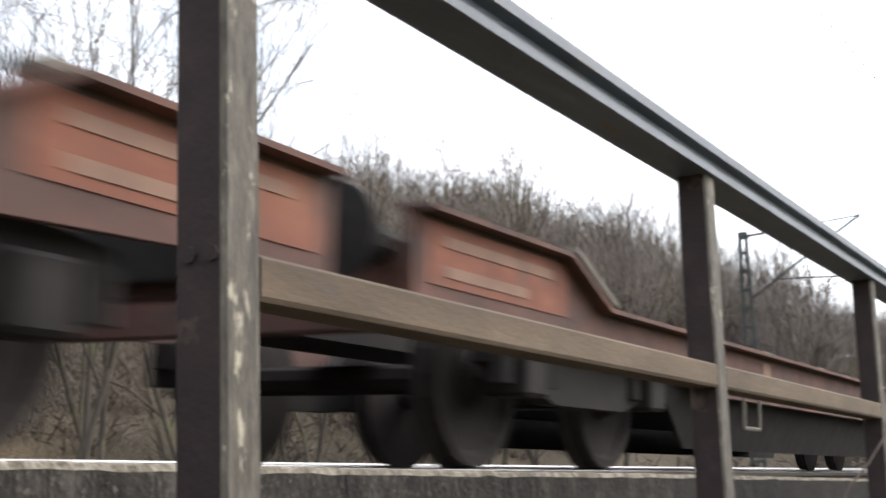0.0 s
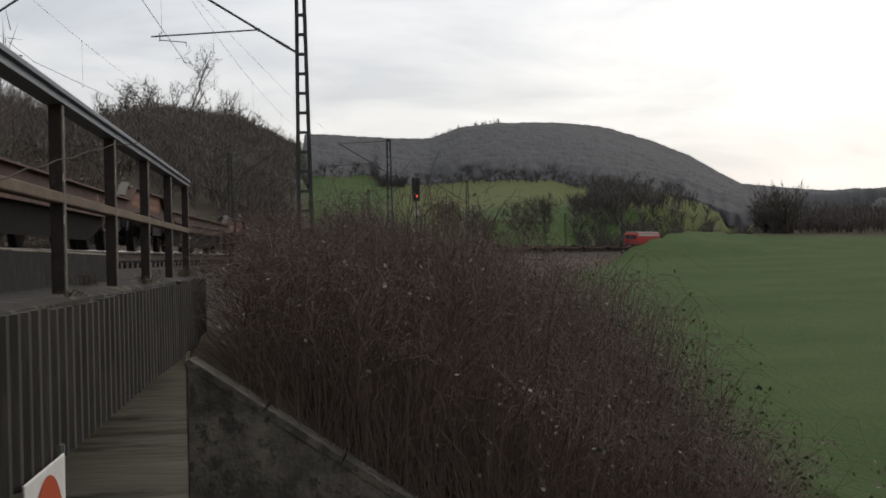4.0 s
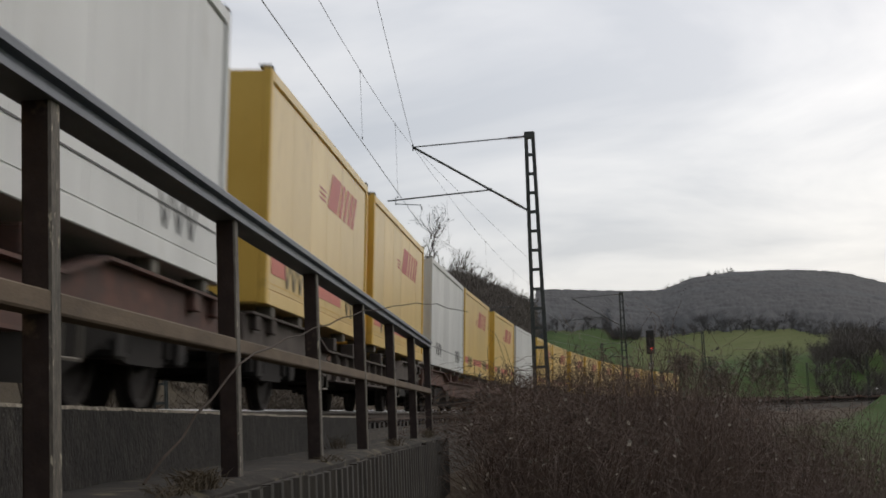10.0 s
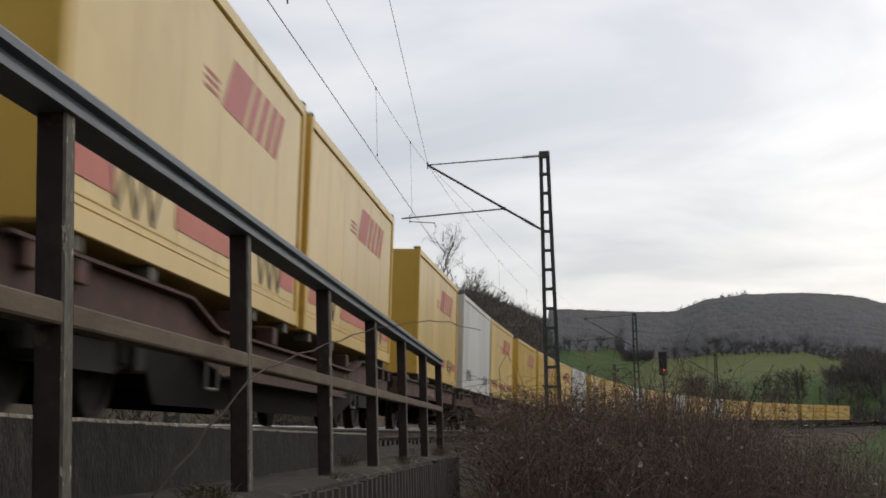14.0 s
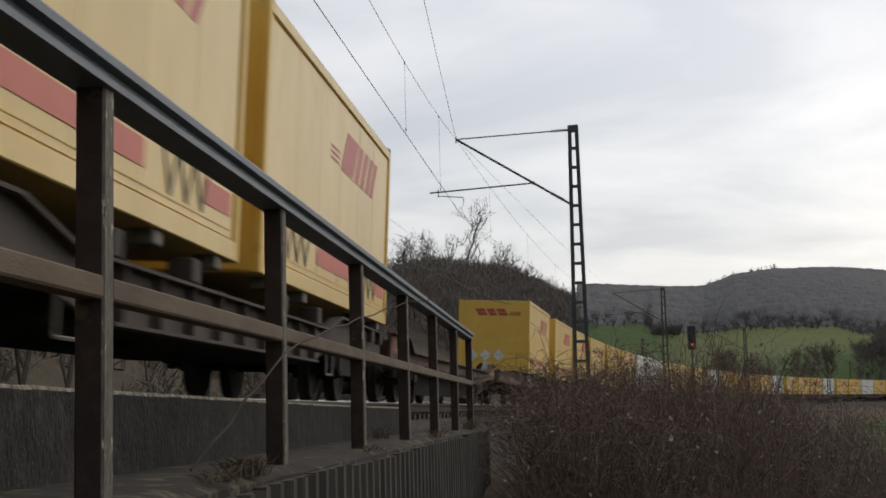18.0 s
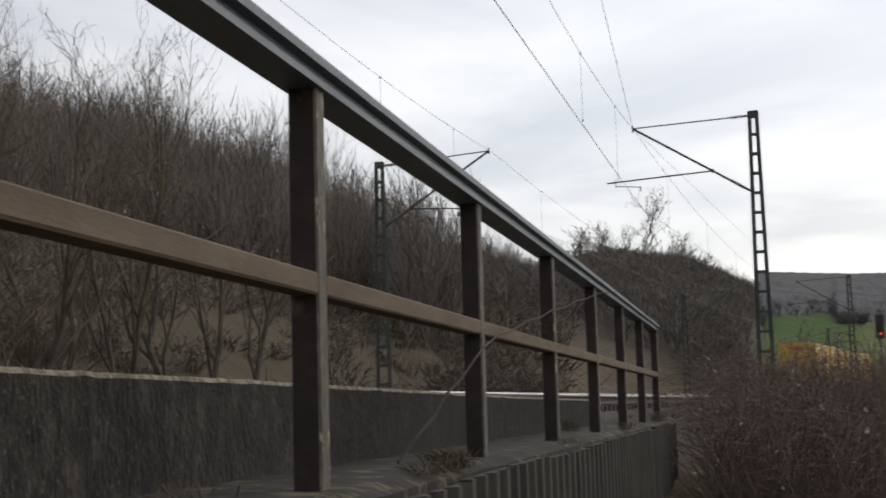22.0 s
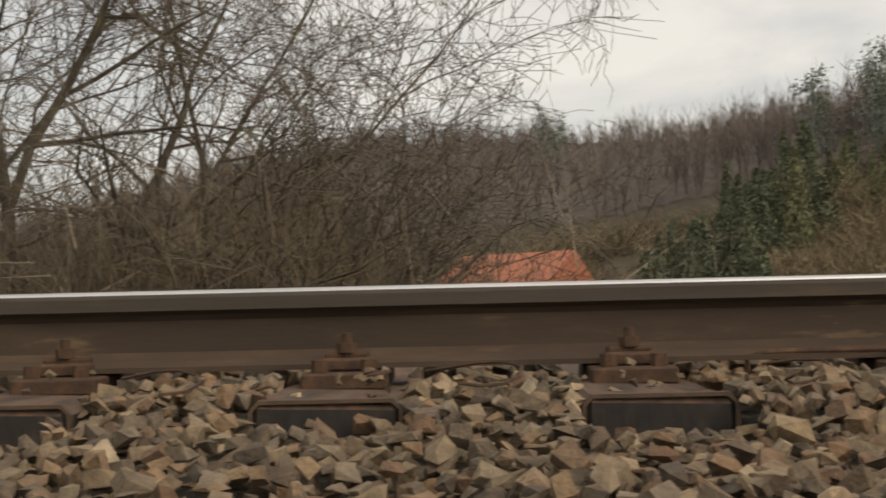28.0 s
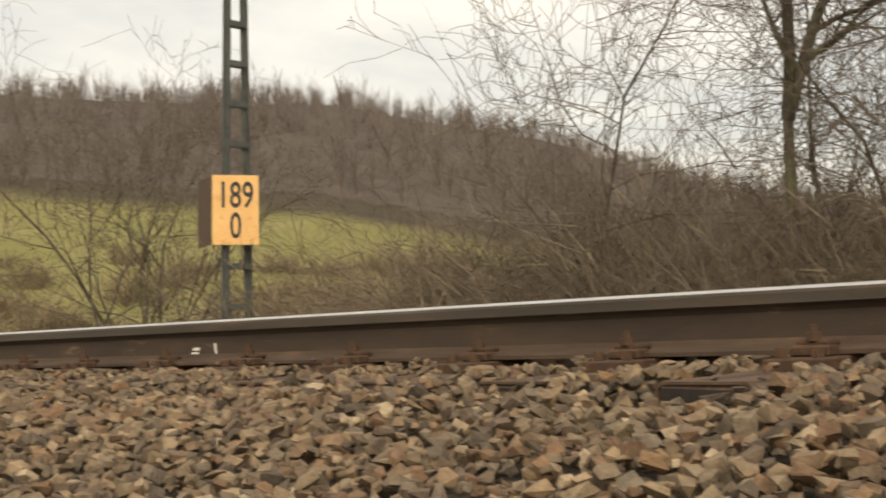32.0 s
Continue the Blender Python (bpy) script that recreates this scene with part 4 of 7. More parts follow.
# ---------------------------------------------------------------- overhead line
def lattice_mast(x, y, z0, top, side, reach, tip_up, strut_down, arm_end, arm_down):
    """Two-legged flat lattice mast, tapering, with battens; side: where the arm points (+1 right, -1 left). The rest: the arm's reach, its tip
    and the strut's foot against the mast's top, the steady arm's end and depth below the top."""
    th = along(across(x, y)[1])[2]
    root = empty("catenary_mast", pose(x, y, 0, 0, 0, -math.degrees(th)))

    def half(z):
        return 0.225 - 0.12 * (z - z0) / (top - z0)
    for s in (-1, 1):
        bm = bmesh.new()
        beam(bm, (s * half(z0), 0.0, z0), (s * half(top), 0.0, top), 0.016, 0.12)
        for dy in (-0.055, 0.055):
            beam(bm, (s * (half(z0) + 0.02), dy, z0), (s * (half(top) + 0.02), dy, top), 0.045, 0.012)
        part("leg", bm, M["mast"], root)
    z = z0 + 0.45
    while z < top - 0.2:
        bm = bmesh.new()
        for dy in (-0.062, 0.062):
            beam(bm, (-half(z) - 0.03, dy, z), (half(z) + 0.03, dy, z), 0.01, 0.085)
        part("batten", bm, M["mast"], root)
        z += 0.60
    part("head", boxed((-0.14, -0.08, top - 0.22), (0.14, 0.08, top), 0.01), M["mast"], root)
    s = side
    arm = empty("cantilever")
    arm.parent = root
    z1, z2 = top - 0.14, top - strut_down
    tip = Vector((s * reach, 0, top + tip_up))
    foot = Vector((s * 0.16, 0, z2))
    bm = bmesh.new()
    bar(bm, (s * 0.12, 0, z1), tip, 0.02, 6)
    bar(bm, tip + Vector((0, 0, 0.10)), tip + Vector((0, 0, -0.12)), 0.022, 6)
    part("top_tube", bm, M["mast"], arm)
    bm = bmesh.new()
    bar(bm, foot, tip, 0.036, 6)
    part("strut", bm, M["mast"], arm)
    zl = top - arm_down
    # where the steady arm leaves the strut
    f = min(0.9, max(0.05, (zl + 0.16 - z2) / (tip.z - z2)))
    root_pt = foot.lerp(tip, f)
    low = Vector((s * arm_end, 0, zl))
    bm = bmesh.new()
    bar(bm, root_pt, low, 0.024, 6)
    bar(bm, root_pt + Vector((0, 0, 0.05)), root_pt + Vector((0, 0, -0.05)), 0.04, 6)
    part("steady_arm", bm, M["mast"], arm)
    bm = bmesh.new()
    a = low.lerp(root_pt, 0.08)
    bar(bm, a + Vector((0, 0, 0.09)), a + Vector((0, 0, -0.16)), 0.016, 5)
    bar(bm, a + Vector((0, 0, -0.12)), a + Vector((-s * 0.78, 0, -0.20)), 0.014, 5)
    bar(bm, a + Vector((-s * 0.78, 0, -0.18)), a + Vector((-s * 0.80, 0, -0.34)), 0.012, 5)
    part("registration", bm, M["mast"], arm)
    for a, b in ((Vector((s * 0.16, 0, z1)), Vector((s * 0.16, 0, z1)).lerp(tip, 0.15)), (foot.lerp(tip, 0.06), foot.lerp(tip, 0.17))):
        bm = bmesh.new()
        for k in range(8):
            p = a.lerp(b, (k + 0.5) / 8)
            q = (b - a).normalized() * 0.018
            bar(bm, p - q, p + q, 0.062, 8, 0.034)
        part("insulator", bm, M["insulator"], arm)
    tagged(root, "grey lattice steel catenary mast with a cantilever arm", "catenary mast", "catenary masts")
    return root


MAST_S = [-16.1, 43.5, 104.5, 166, 228, 290]


def overhead():
    for s in MAST_S:
        if s > 0:
            x, y = on_track(s, 3.53, 0, False).translation[:2]
            lattice_mast(x, y, -1.6, 8.58, -1, 3.68, -0.25, 2.47, 4.55, 1.92)
        x, y = on_track(s, TRACK2 - (4.40 if s > 0 else 3.80), 0, False).translation[:2]
        lattice_mast(x, y, -1.0, 7.92, 1, 3.72, 0.08, 2.15, 3.6, 1.78)
    stops = [-78] + MAST_S
    # name, height at the masts, sag, distance from the near track's centre at the near masts and at the others
    for name, high, sag, off0, off1 in (("contact_wire", 5.78, 0.0, -0.68, 0.04), ("messenger_wire", 8.33, 1.5, 0.2, -0.15), ("feeder_wire", 8.36, 0.12, 2.4, -0.15), ("contact_wire", 5.95, 0.0, TRACK2 + 0.2, TRACK2 - 0.45), ("messenger_wire", 7.98, 1.2, TRACK2 + 0.2, TRACK2 - 0.62)):
        spans = []
        bm = bmesh.new()
        for a, b in zip(stops, stops[1:]):
            p, q = (on_track(v, off0 if v < 0 else off1, 0, False).translation for v in (a, b))
            pts = [Vector((*p.lerp(q, k / 14).xy, high - sag * 4 * (k / 14) * (1 - k / 14))) for k in range(15)]
            spans.append((p, q))
            for u, v in zip(pts, pts[1:]):
                bar(bm, u, v, 0.0085 if name == "contact_wire" else 0.006, 4)
        ob = mesh_object(name, bm, M["wire"])
        tagged(ob, "thin grey overhead wire above the track", "overhead wire", "overhead wires")
        if name == "messenger_wire":
            low = 5.78 if high > 8.2 else 5.95
            for p, q in spans:
                for f in (0.10, 0.255, 0.41, 0.59, 0.766, 0.90):
                    c = p.lerp(q, f)
                    z = high - sag * 4 * f * (1 - f)
                    bm = bmesh.new()
                    bar(bm, (c.x, c.y, low), (c.x, c.y, z), 0.0035, 4)
                    bar(bm, (c.x, c.y, z - 0.04), (c.x, c.y, z + 0.02), 0.014, 5)
                    bar(bm, (c.x, c.y, low - 0.02), (c.x, c.y, low + 0.04), 0.014, 5)
                    part("dropper", bm, M["wire"], ob)


overhead()

# ---------------------------------------------------------------- the goods train
SPEED, REAR19 = 28.55, 14.79
CL, CH, CW = 7.9, 2.57, 2.55
DECK = 1.08


def lettering(root, x, y0, z0, w, h, mat, slant=0.22, flip=1):
    """Plain slanted bars that stand for a large mark on a side; x: face, runs along y."""
    gaps = [(0.0, 0.34), (0.39, 0.50), (0.56, 0.67), (0.73, 0.84), (0.88, 0.98)]
    bm = bmesh.new()
    for a, b in gaps:
        ys = [y0 + flip * w * v for v in (a, b)]
        sl = flip * slant * h
        for za, zb, cut in ((0.0, 1.0, 0),):
            c = [bm.verts.new((x, ys[0] + sl * za, z0 + h * za)), bm.verts.new((x, ys[1] + sl * za, z0 + h * za)), bm.verts.new((x, ys[1] + sl * zb, z0 + h * zb)), bm.verts.new((x, ys[0] + sl * zb, z0 + h * zb))]
            bm.faces.new(c)
    for k in range(3):
        z = z0 + h * (0.05 + 0.13 * k)
        a, b = y0 - flip * w * 0.26, y0 - flip * w * 0.05
        bm.faces.new([bm.verts.new(c) for c in ((x, a, z), (x, b, z), (x, b, z + h * 0.06), (x, a, z + h * 0.06))])
    bmesh.ops.recalc_face_normals(bm, faces=bm.faces)
    return part("lettering", bm, mat, root, "faded red lettering bars")


def container(kind):
    """A swap body: x across (camera side +), y along from its rear end, z from its floor."""
    root = empty("swap_body")
    side, end = (M["white"], M["white"]) if kind == "white" else (M["yellow"], M["yellow_end"])
    hw = CW / 2
    bm = bmesh.new()
    inset = 0.05 if kind == "ribbed" else 0.03
    box(bm, (-hw + inset, 0.03, 0.0), (hw - inset, CL - 0.03, CH - 0.02), 0.012)
    body = part("body", bm, side, root)
    if kind == "ribbed":
        n = 19
        for sx in (-1, 1):
            for k in range(n):
                bm = bmesh.new()
                y = 0.25 + (CL - 0.5) * (k + 0.5) / n
                p = (CL - 0.5) / n
                x0, x1 = sx * (hw - 0.05), sx * (hw + 0.016)
                a = [bm.verts.new(c) for c in ((x0, y - p * 0.38, 0.16), (x1, y - p * 0.22, 0.18), (x1, y + p * 0.22, 0.18), (x0, y + p * 0.38, 0.16))]
                b = [bm.verts.new(c) for c in ((x0, y - p * 0.38, CH - 0.16), (x1, y - p * 0.22, CH - 0.18), (x1, y + p * 0.22, CH - 0.18), (x0, y + p * 0.38, CH - 0.16))]
                for i in range(3):
                    bm.faces.new((a[i], a[i + 1], b[i + 1], b[i]))
                bm.faces.new(a)
                bm.faces.new(b)
                bmesh.ops.recalc_face_normals(bm, faces=bm.faces)
                part("rib", bm, side, root)
    else:
        for sx in (-1, 1):
            for k in range(6):
                y = 0.2 + (CL - 0.4) * k / 6
                bm = boxed((sx * hw - 0.034 if sx > 0 else -hw + 0.018, y + 0.004, 0.18), (sx * hw - 0.018 if sx > 0 else -hw + 0.034, y + (CL - 0.4) / 6 - 0.004, CH - 0.16))
                part("side_panel", bm, side, root)
    for sx in (-1, 1):
        for y in (0.0, CL - 0.14):
            x = sx * hw - (0.09 if sx > 0 else 0)
            part("corner_post", boxed((x, y, 0.0), (x + 0.09, y + 0.14, CH), 0.01), end if kind != "white" else side, root)
        x = sx * hw - (0.06 if sx > 0 else 0)
        part("top_beam", boxed((x, 0.14, CH - 0.13), (x + 0.06, CL - 0.14, CH - 0.004), 0.01), side, root)
        part("bottom_beam", boxed((x, 0.14, 0.0), (x + 0.06, CL - 0.14, 0.16), 0.008), side, root)
        for y in (0.55, 2.2, CL - 2.2, CL - 0.55):
            x = sx * (hw - 0.12)
            part("corner_casting", boxed((x - 0.09, y - 0.09, -0.11), (x + 0.09, y + 0.09, 0.0), 0.01), M["fitting"], root)
    for y, nm in ((0.0, "rear_wall"), (CL, "front_wall")):
        s = 1 if y == 0 else -1
        bm = boxed((-hw + 0.09, y + s * 0.012 if s > 0 else y - 0.03, 0.02), (hw - 0.09, y + 0.03 if s > 0 else y - 0.012, CH - 0.03), 0.004)
        part(nm, bm, end, root)
    for sx in (-1, 1):
        for y in (0.02, CL - 0.16):
            x = sx * hw - (0.14 if sx > 0 else 0)
            part("roof_casting", boxed((x, y, CH - 0.004), (x + 0.14, y + 0.14, CH + 0.035), 0.008), M["fitting"], root)
    # marks on both long sides
    for sx in (1, -1):
        x = sx * (hw + (0.016 if kind == "ribbed" else -0.014))
        f = -1 if sx > 0 else 1
        yc = CL * 0.78 if sx > 0 else CL * 0.22
        if kind != "white":
            lettering(root, x, 3.95 if sx > 0 else CL - 3.95, 1.63, 2.45, 0.52, M["red_mark"], 0.75, 1 if sx > 0 else -1)
            if kind == "ribbed":
                for k in range(19):
                    yb = 0.25 + (CL - 0.5) * (k + 0.5) / 19
                    part("band", boxed((min(x, x + sx * 0.003), yb - 0.08, 0.33), (max(x, x + sx * 0.003), yb + 0.08, 0.55)), M["pink_mark"], root)
            else:
                for ya, yb in ((0.30, 1.15), (2.65, CL - 2.65), (CL - 1.15, CL - 0.30)):
                    part("band", boxed((min(x, x + sx * 0.003), ya, 0.35), (max(x, x + sx * 0.003), yb, 0.54)), M["pink_mark"], root)
                part("seam", boxed((min(x, x + sx * 0.002), 0.2, 0.235), (max(x, x + sx * 0.002), CL - 0.2, 0.245)), M["yellow_end"], root)
                for yp in (1.45, CL - 1.95):
                    part("red_plate", boxed((min(x, x + sx * 0.003), yp, 0.01), (max(x, x + sx * 0.003), yp + 0.42, 0.11)), M["pink_mark"], root)
        else:
            part("seam", boxed((min(x, x + sx * 0.003), 0.3, 0.44), (max(x, x + sx * 0.003), CL - 0.3, 0.455)), M["dark_mark"], root)
        for k in range(6):
            bm = bmesh.new()
            yy = (CL / 2 - 2.75 if k < 3 else CL / 2 + 1.9) + (k % 3) * 0.42
            for a, b in (((-0.17, 0.0), (0.0, -0.34)), ((0.0, -0.34), (0.17, 0.0))):
                beam(bm, (x + sx * 0.004, yy + a[0], 0.57 + a[1] * 0.88), (x + sx * 0.004, yy + b[0], 0.57 + b[1] * 0.88), 0.006, 0.035)
            part("lifting_mark", bm, M["dark_mark"], root)
    if kind == "graffiti":
        bm = bmesh.new()
        for k in range(14):
            a0, a1 = 2 * math.pi * k / 14, 2 * math.pi * (k + 1) / 14
            beam(bm, (hw - 0.010, 2.6 + 0.5 * math.cos(a0), 1.7 + 0.75 * math.sin(a0)), (hw - 0.010, 2.6 + 0.5 * math.cos(a1), 1.7 + 0.75 * math.sin(a1)), 0.008, 0.14)
        beam(bm, (hw - 0.010, 2.6, 1.0), (hw - 0.010, 2.75, 2.3), 0.008, 0.14)
        part("sprayed_mark", bm, M["white_mark"], root)
    if kind == "last":
        bm = bmesh.new()
        for k, (a, b) in enumerate(((-0.55, -0.22), (-0.14, 0.12), (0.2, 0.5))):
            for za, zb in ((0, 0.42), (0.5, 1.0)):
                z0, z1 = 2.02 + 0.24 * za, 2.02 + 0.24 * zb
                bm.faces.new([bm.verts.new(c) for c in ((a - 0.14 * za, -0.004, z0), (b - 0.14 * za, -0.004, z0), (b - 0.14 * zb, -0.004, z1), (a - 0.14 * zb, -0.004, z1))])
        for z in (2.03, 2.08, 2.13):
            bm.faces.new([bm.verts.new(c) for c in ((0.56, -0.004, z), (0.95, -0.004, z), (0.95, -0.004, z + 0.025), (0.56, -0.004, z + 0.025))])
        part("lettering", bm, M["red_mark"], root, "red lettering bars on the end wall")
        for k in range(3):
            bm = bmesh.new()
            c = (-0.75 + 0.47 * k, 0.60)
            for dx, dz, r in ((0, 0.0, 0.15), (0, 0.13, 0.07), (0, -0.13, 0.07), (0.13, 0, 0.07), (-0.13, 0, 0.07)):
                bm.faces.new([bm.verts.new((c[0] + dx + r * math.cos(a), -0.005 - 0.001 * (r < 0.1), c[1] + dz + r * math.sin(a))) for a in [i * math.pi / 4 for i in range(8)]])
            part("sticker", bm, M["white_mark"], root, "pale sticker on the end wall")
    lab = {"white": "white swap body with streaked smooth sides", "ribbed": "yellow swap body with ribbed sides and red marks", "last": "yellow swap body with red end lettering and pale stickers", "graffiti": "yellow swap body with a pale sprayed loop"}.get(kind, "yellow swap body with faded red lettering and band")
    tagged(root, lab, "swap body", "swap bodies on the train")
    return root


def lathe(profile, y, z, n):
    """A body turned about an axle along x; profile: x and radius, from axis to axis."""
    bm = bmesh.new()
    rings = []
    for x, r in profile:
        if r == 0.0:
            rings.append([bm.verts.new((x, y, z))])
        else:
            rings.append([bm.verts.new((x, y + r * math.cos(2 * math.pi * k / n), z + r * math.sin(2 * math.pi * k / n))) for k in range(n)])
    for a, b in zip(rings, rings[1:]):
        for k in range(n):
            k2 = (k + 1) % n
            if len(a) == 1:
                bm.faces.new((a[0], b[k], b[k2]))
            elif len(b) == 1:
                bm.faces.new((a[k], b[0], a[k2]))
            else:
                bm.faces.new((a[k], b[k], b[k2], a[k2]))
    bmesh.ops.recalc_face_normals(bm, faces=bm.faces)
    return bm


def bogie(root, y):
    b = empty("bogie")
    b.parent = root
    b.location = (0, y, 0)
    for sx in (-1, 1):
        bm = bmesh.new()
        x = sx * 1.0
        prism_pts = [(-1.25, 0.52), (-1.25, 0.66), (-0.6, 0.74), (-0.35, 0.56), (0.35, 0.56), (0.6, 0.74), (1.25, 0.66), (1.25, 0.52), (0.5, 0.34), (-0.5, 0.34)]
        a = [bm.verts.new((x - 0.06, yy, z)) for yy, z in prism_pts]
        c = [bm.verts.new((x + 0.06, yy, z)) for yy, z in prism_pts]
        for i in range(10):
            bm.faces.new((a[i], a[(i + 1) % 10], c[(i + 1) % 10], c[i]))
        bm.faces.new(a[::-1])
        bm.faces.new(c)
        bmesh.ops.recalc_face_normals(bm, faces=bm.faces)
        for yy in (-0.9, 0.9):
            box(bm, (x - 0.11, yy - 0.14, 0.36), (x + 0.14 * sx + (0 if sx > 0 else 0.11), yy + 0.14, 0.60), 0.02)
            bar(bm, (x + sx * 0.05, yy - 0.27, 0.42), (x + sx * 0.05, yy - 0.27, 0.60), 0.07, 8)
            bar(bm, (x + sx * 0.05, yy + 0.27, 0.42), (x + sx * 0.05, yy + 0.27, 0.60), 0.07, 8)
        part("side_frame", bm, M["underframe"], b)
    for yy in (-0.9, 0.9):
        for sx in (-1, 1):
            part("wheel", lathe([(sx * x, r) for x, r in ((0.66, 0.0), (0.66, 0.485), (0.69, 0.487), (0.705, 0.462), (0.80, 0.452), (0.80, 0.40), (0.76, 0.37), (0.75, 0.16), (0.80, 0.13), (0.83, 0.12), (0.83, 0.0))], yy, 0.46, 24), M["wheel"], b)
        part("axle", bar(bmesh.new(), (-1.05, yy, 0.46), (1.05, yy, 0.46), 0.08, 8), M["wheel"], b)
    return b


def wagon(kind):
    """A container flat for two swap bodies; y along from its rear buffers, z from the rail tops. 18.1 m long."""
    root = empty("flat_wagon")
    L0 = 18.0
    mat = M["wagon"] if kind != "grey" else M["wagon_grey"]
    hi = 1.02
    for sx in (-1, 1):
        x = sx * 1.18
        t = 0.05
        # side sill: tall over the bogies, dropping to a fish-bellied middle
        pts = [(0.35, hi), (4.1, hi), (5.0, hi - 0.19), (L0 - 5.0, hi - 0.19), (L0 - 4.1, hi), (L0 - 0.35, hi), (L0 - 0.35, hi - 0.34), (L0 - 4.2, hi - 0.36), (L0 - 5.6, 0.42), (5.6, 0.42), (4.2, hi - 0.36), (0.35, hi - 0.34)]
        if kind == "empty":
            pts = [(0.05, hi + 0.08), (1.55, hi + 0.08), (2.1, hi - 0.15), (L0 - 2.1, hi - 0.15), (L0 - 1.55, hi + 0.08), (L0 - 0.05, hi + 0.08), (L0 - 0.05, hi - 0.30), (L0 - 3.4, hi - 0.42), (L0 - 4.0, 0.50), (4.0, 0.50), (3.4, hi - 0.42), (0.05, hi - 0.30)]
        bm = bmesh.new()
        n = len(pts)
        a = [bm.verts.new((x - t / 2, y, z)) for y, z in pts]
        c = [bm.verts.new((x + t / 2, y, z)) for y, z in pts]
        for i in range(n):
            bm.faces.new((a[i], a[(i + 1) % n], c[(i + 1) % n], c[i]))
        bm.faces.new(a[::-1])
        bm.faces.new(c)
        bmesh.ops.recalc_face_normals(bm, faces=bm.faces)
        # flanges and stiffeners
        for (y0, z0), (y1, z1) in zip(pts[:5], pts[1:6]):
            beam(bm, (x + sx * 0.03, y0, z0 - 0.012), (x + sx * 0.03, y1, z1 - 0.012), 0.16, 0.025)
        if kind == "empty":
            beam(bm, (x + sx * 0.02, 3.9, 0.66), (x + sx * 0.02, L0 - 3.9, 0.66), 0.10, 0.03)
        else:
            beam(bm, (x + sx * 0.03, 5.6, 0.43), (x + sx * 0.03, L0 - 5.6, 0.43), 0.16, 0.025)
        for k in range(9 if kind == "grey" else 0):
            y = 5.8 + (L0 - 11.6) * k / 8
            box(bm, (min(x, x + sx * 0.10), y - 0.012, 0.44), (max(x, x + sx * 0.10), y + 0.012, hi - 0.17))
        part("side_sill", bm, mat, root)
        for y in (0.7, 1.5, 5.6, 7.4, 10.6, 12.4, 16.5, 17.3):
            if kind == "empty":
                z0 = hi + 0.08 if y < 1.55 or y > 16.45 else hi - 0.15
                part("container_spigot", boxed((x - 0.12, y - 0.13, z0 - 0.01), (x + 0.02, y + 0.13, z0 + 0.035), 0.01), M["fitting"], root)
            else:
                part("container_spigot", boxed((x - 0.10, y - 0.11, hi - 0.18), (x + 0.10, y + 0.11, hi), 0.01), mat, root)
        if kind != "grey":
            # sloping grimy belly below the sill
            bm = bmesh.new()
            q = [bm.verts.new(c) for c in ((x * 0.985, 3.1, 0.62), (x * 0.985, L0 - 3.1, 0.62), (x * 0.80, L0 - 4.3, 0.15), (x * 0.80, 4.3, 0.15))]
            q2 = [bm.verts.new((v.co.x - sx * 0.03, v.co.y, v.co.z)) for v in q]
            for i in range(4):
                bm.faces.new((q[i], q[(i + 1) % 4], q2[(i + 1) % 4], q2[i]))
            bm.faces.new(q)
            bm.faces.new(q2[::-1])
            bmesh.ops.recalc_face_normals(bm, faces=bm.faces)
            part("belly_plate", bm, M["underframe"], root)
        if kind == "empty":
            # faded boards and lettering bars at the ends
            for y in (0.15, L0 - 1.65):
                part("faded_board", boxed((x + sx * 0.026 if sx > 0 else x - 0.031, y, hi - 0.24), (x + 0.031 if sx > 0 else x - 0.026, y + 1.5, hi + 0.03)), M["wagon_bright"], root)
                for k in range(2):
                    z = hi - 0.20 + 0.13 * k
                    part("lettering", boxed((x + sx * 0.032 if sx > 0 else x - 0.036, y + 0.15, z), (x + 0.036 if sx > 0 else x - 0.032, y + 1.0 + 0.3 * k, z + 0.05)), M["faded_mark"], root)
            for y in (2.4, L0 - 2.4):
                bm = bmesh.new()
                beam(bm, (x - sx * 0.05, y - 0.02 + (-0.55 if y < 9 else 0.55), hi + 0.14), (x - sx * 0.05, y, hi - 0.10), 0.14, 0.03)
                part("end_stop", bm, M["fitting"], root)
        for y, w in ((5.4, 0.22), (12.6, 0.2)):
            part("data_plate", boxed((x + sx * 0.026 if sx > 0 else x - 0.032, y, hi - 0.32), (x + 0.032 if sx > 0 else x - 0.026, y + w, hi - 0.21)), M["faded_mark"], root)
        # hand brake wheel, step and hooks
        for y in (4.7, 13.0):
            bm = bmesh.new()
            bar(bm, (x + sx * 0.08, y, 0.55), (x + sx * 0.08, y, 0.30), 0.014, 5)
            bar(bm, (x + sx * 0.08, y + 0.4, 0.55), (x + sx * 0.08, y + 0.4, 0.30), 0.014, 5)
            bar(bm, (x + sx * 0.08, y, 0.30), (x + sx * 0.08, y + 0.4, 0.30), 0.014, 5)
            part("step", bm, M["fitting"], root)
    part("centre_sill", boxed((-0.28, 0.6, 0.62), (0.28, L0 - 0.6, hi - 0.18)), M["underframe"], root)
    part("belly", boxed((-1.0, 5.2, 0.40), (1.0, L0 - 5.2, hi - 0.37), 0.05), M["underframe"], root)
    for y in (0.4, 4.3, 6.5, 9.0, 11.5, 13.7, L0 - 0.4):
        part("cross_member", boxed((-1.15, y - 0.1, hi - 0.36), (1.15, y + 0.1, hi - 0.16)), M["underframe"], root)
    bm = bmesh.new()
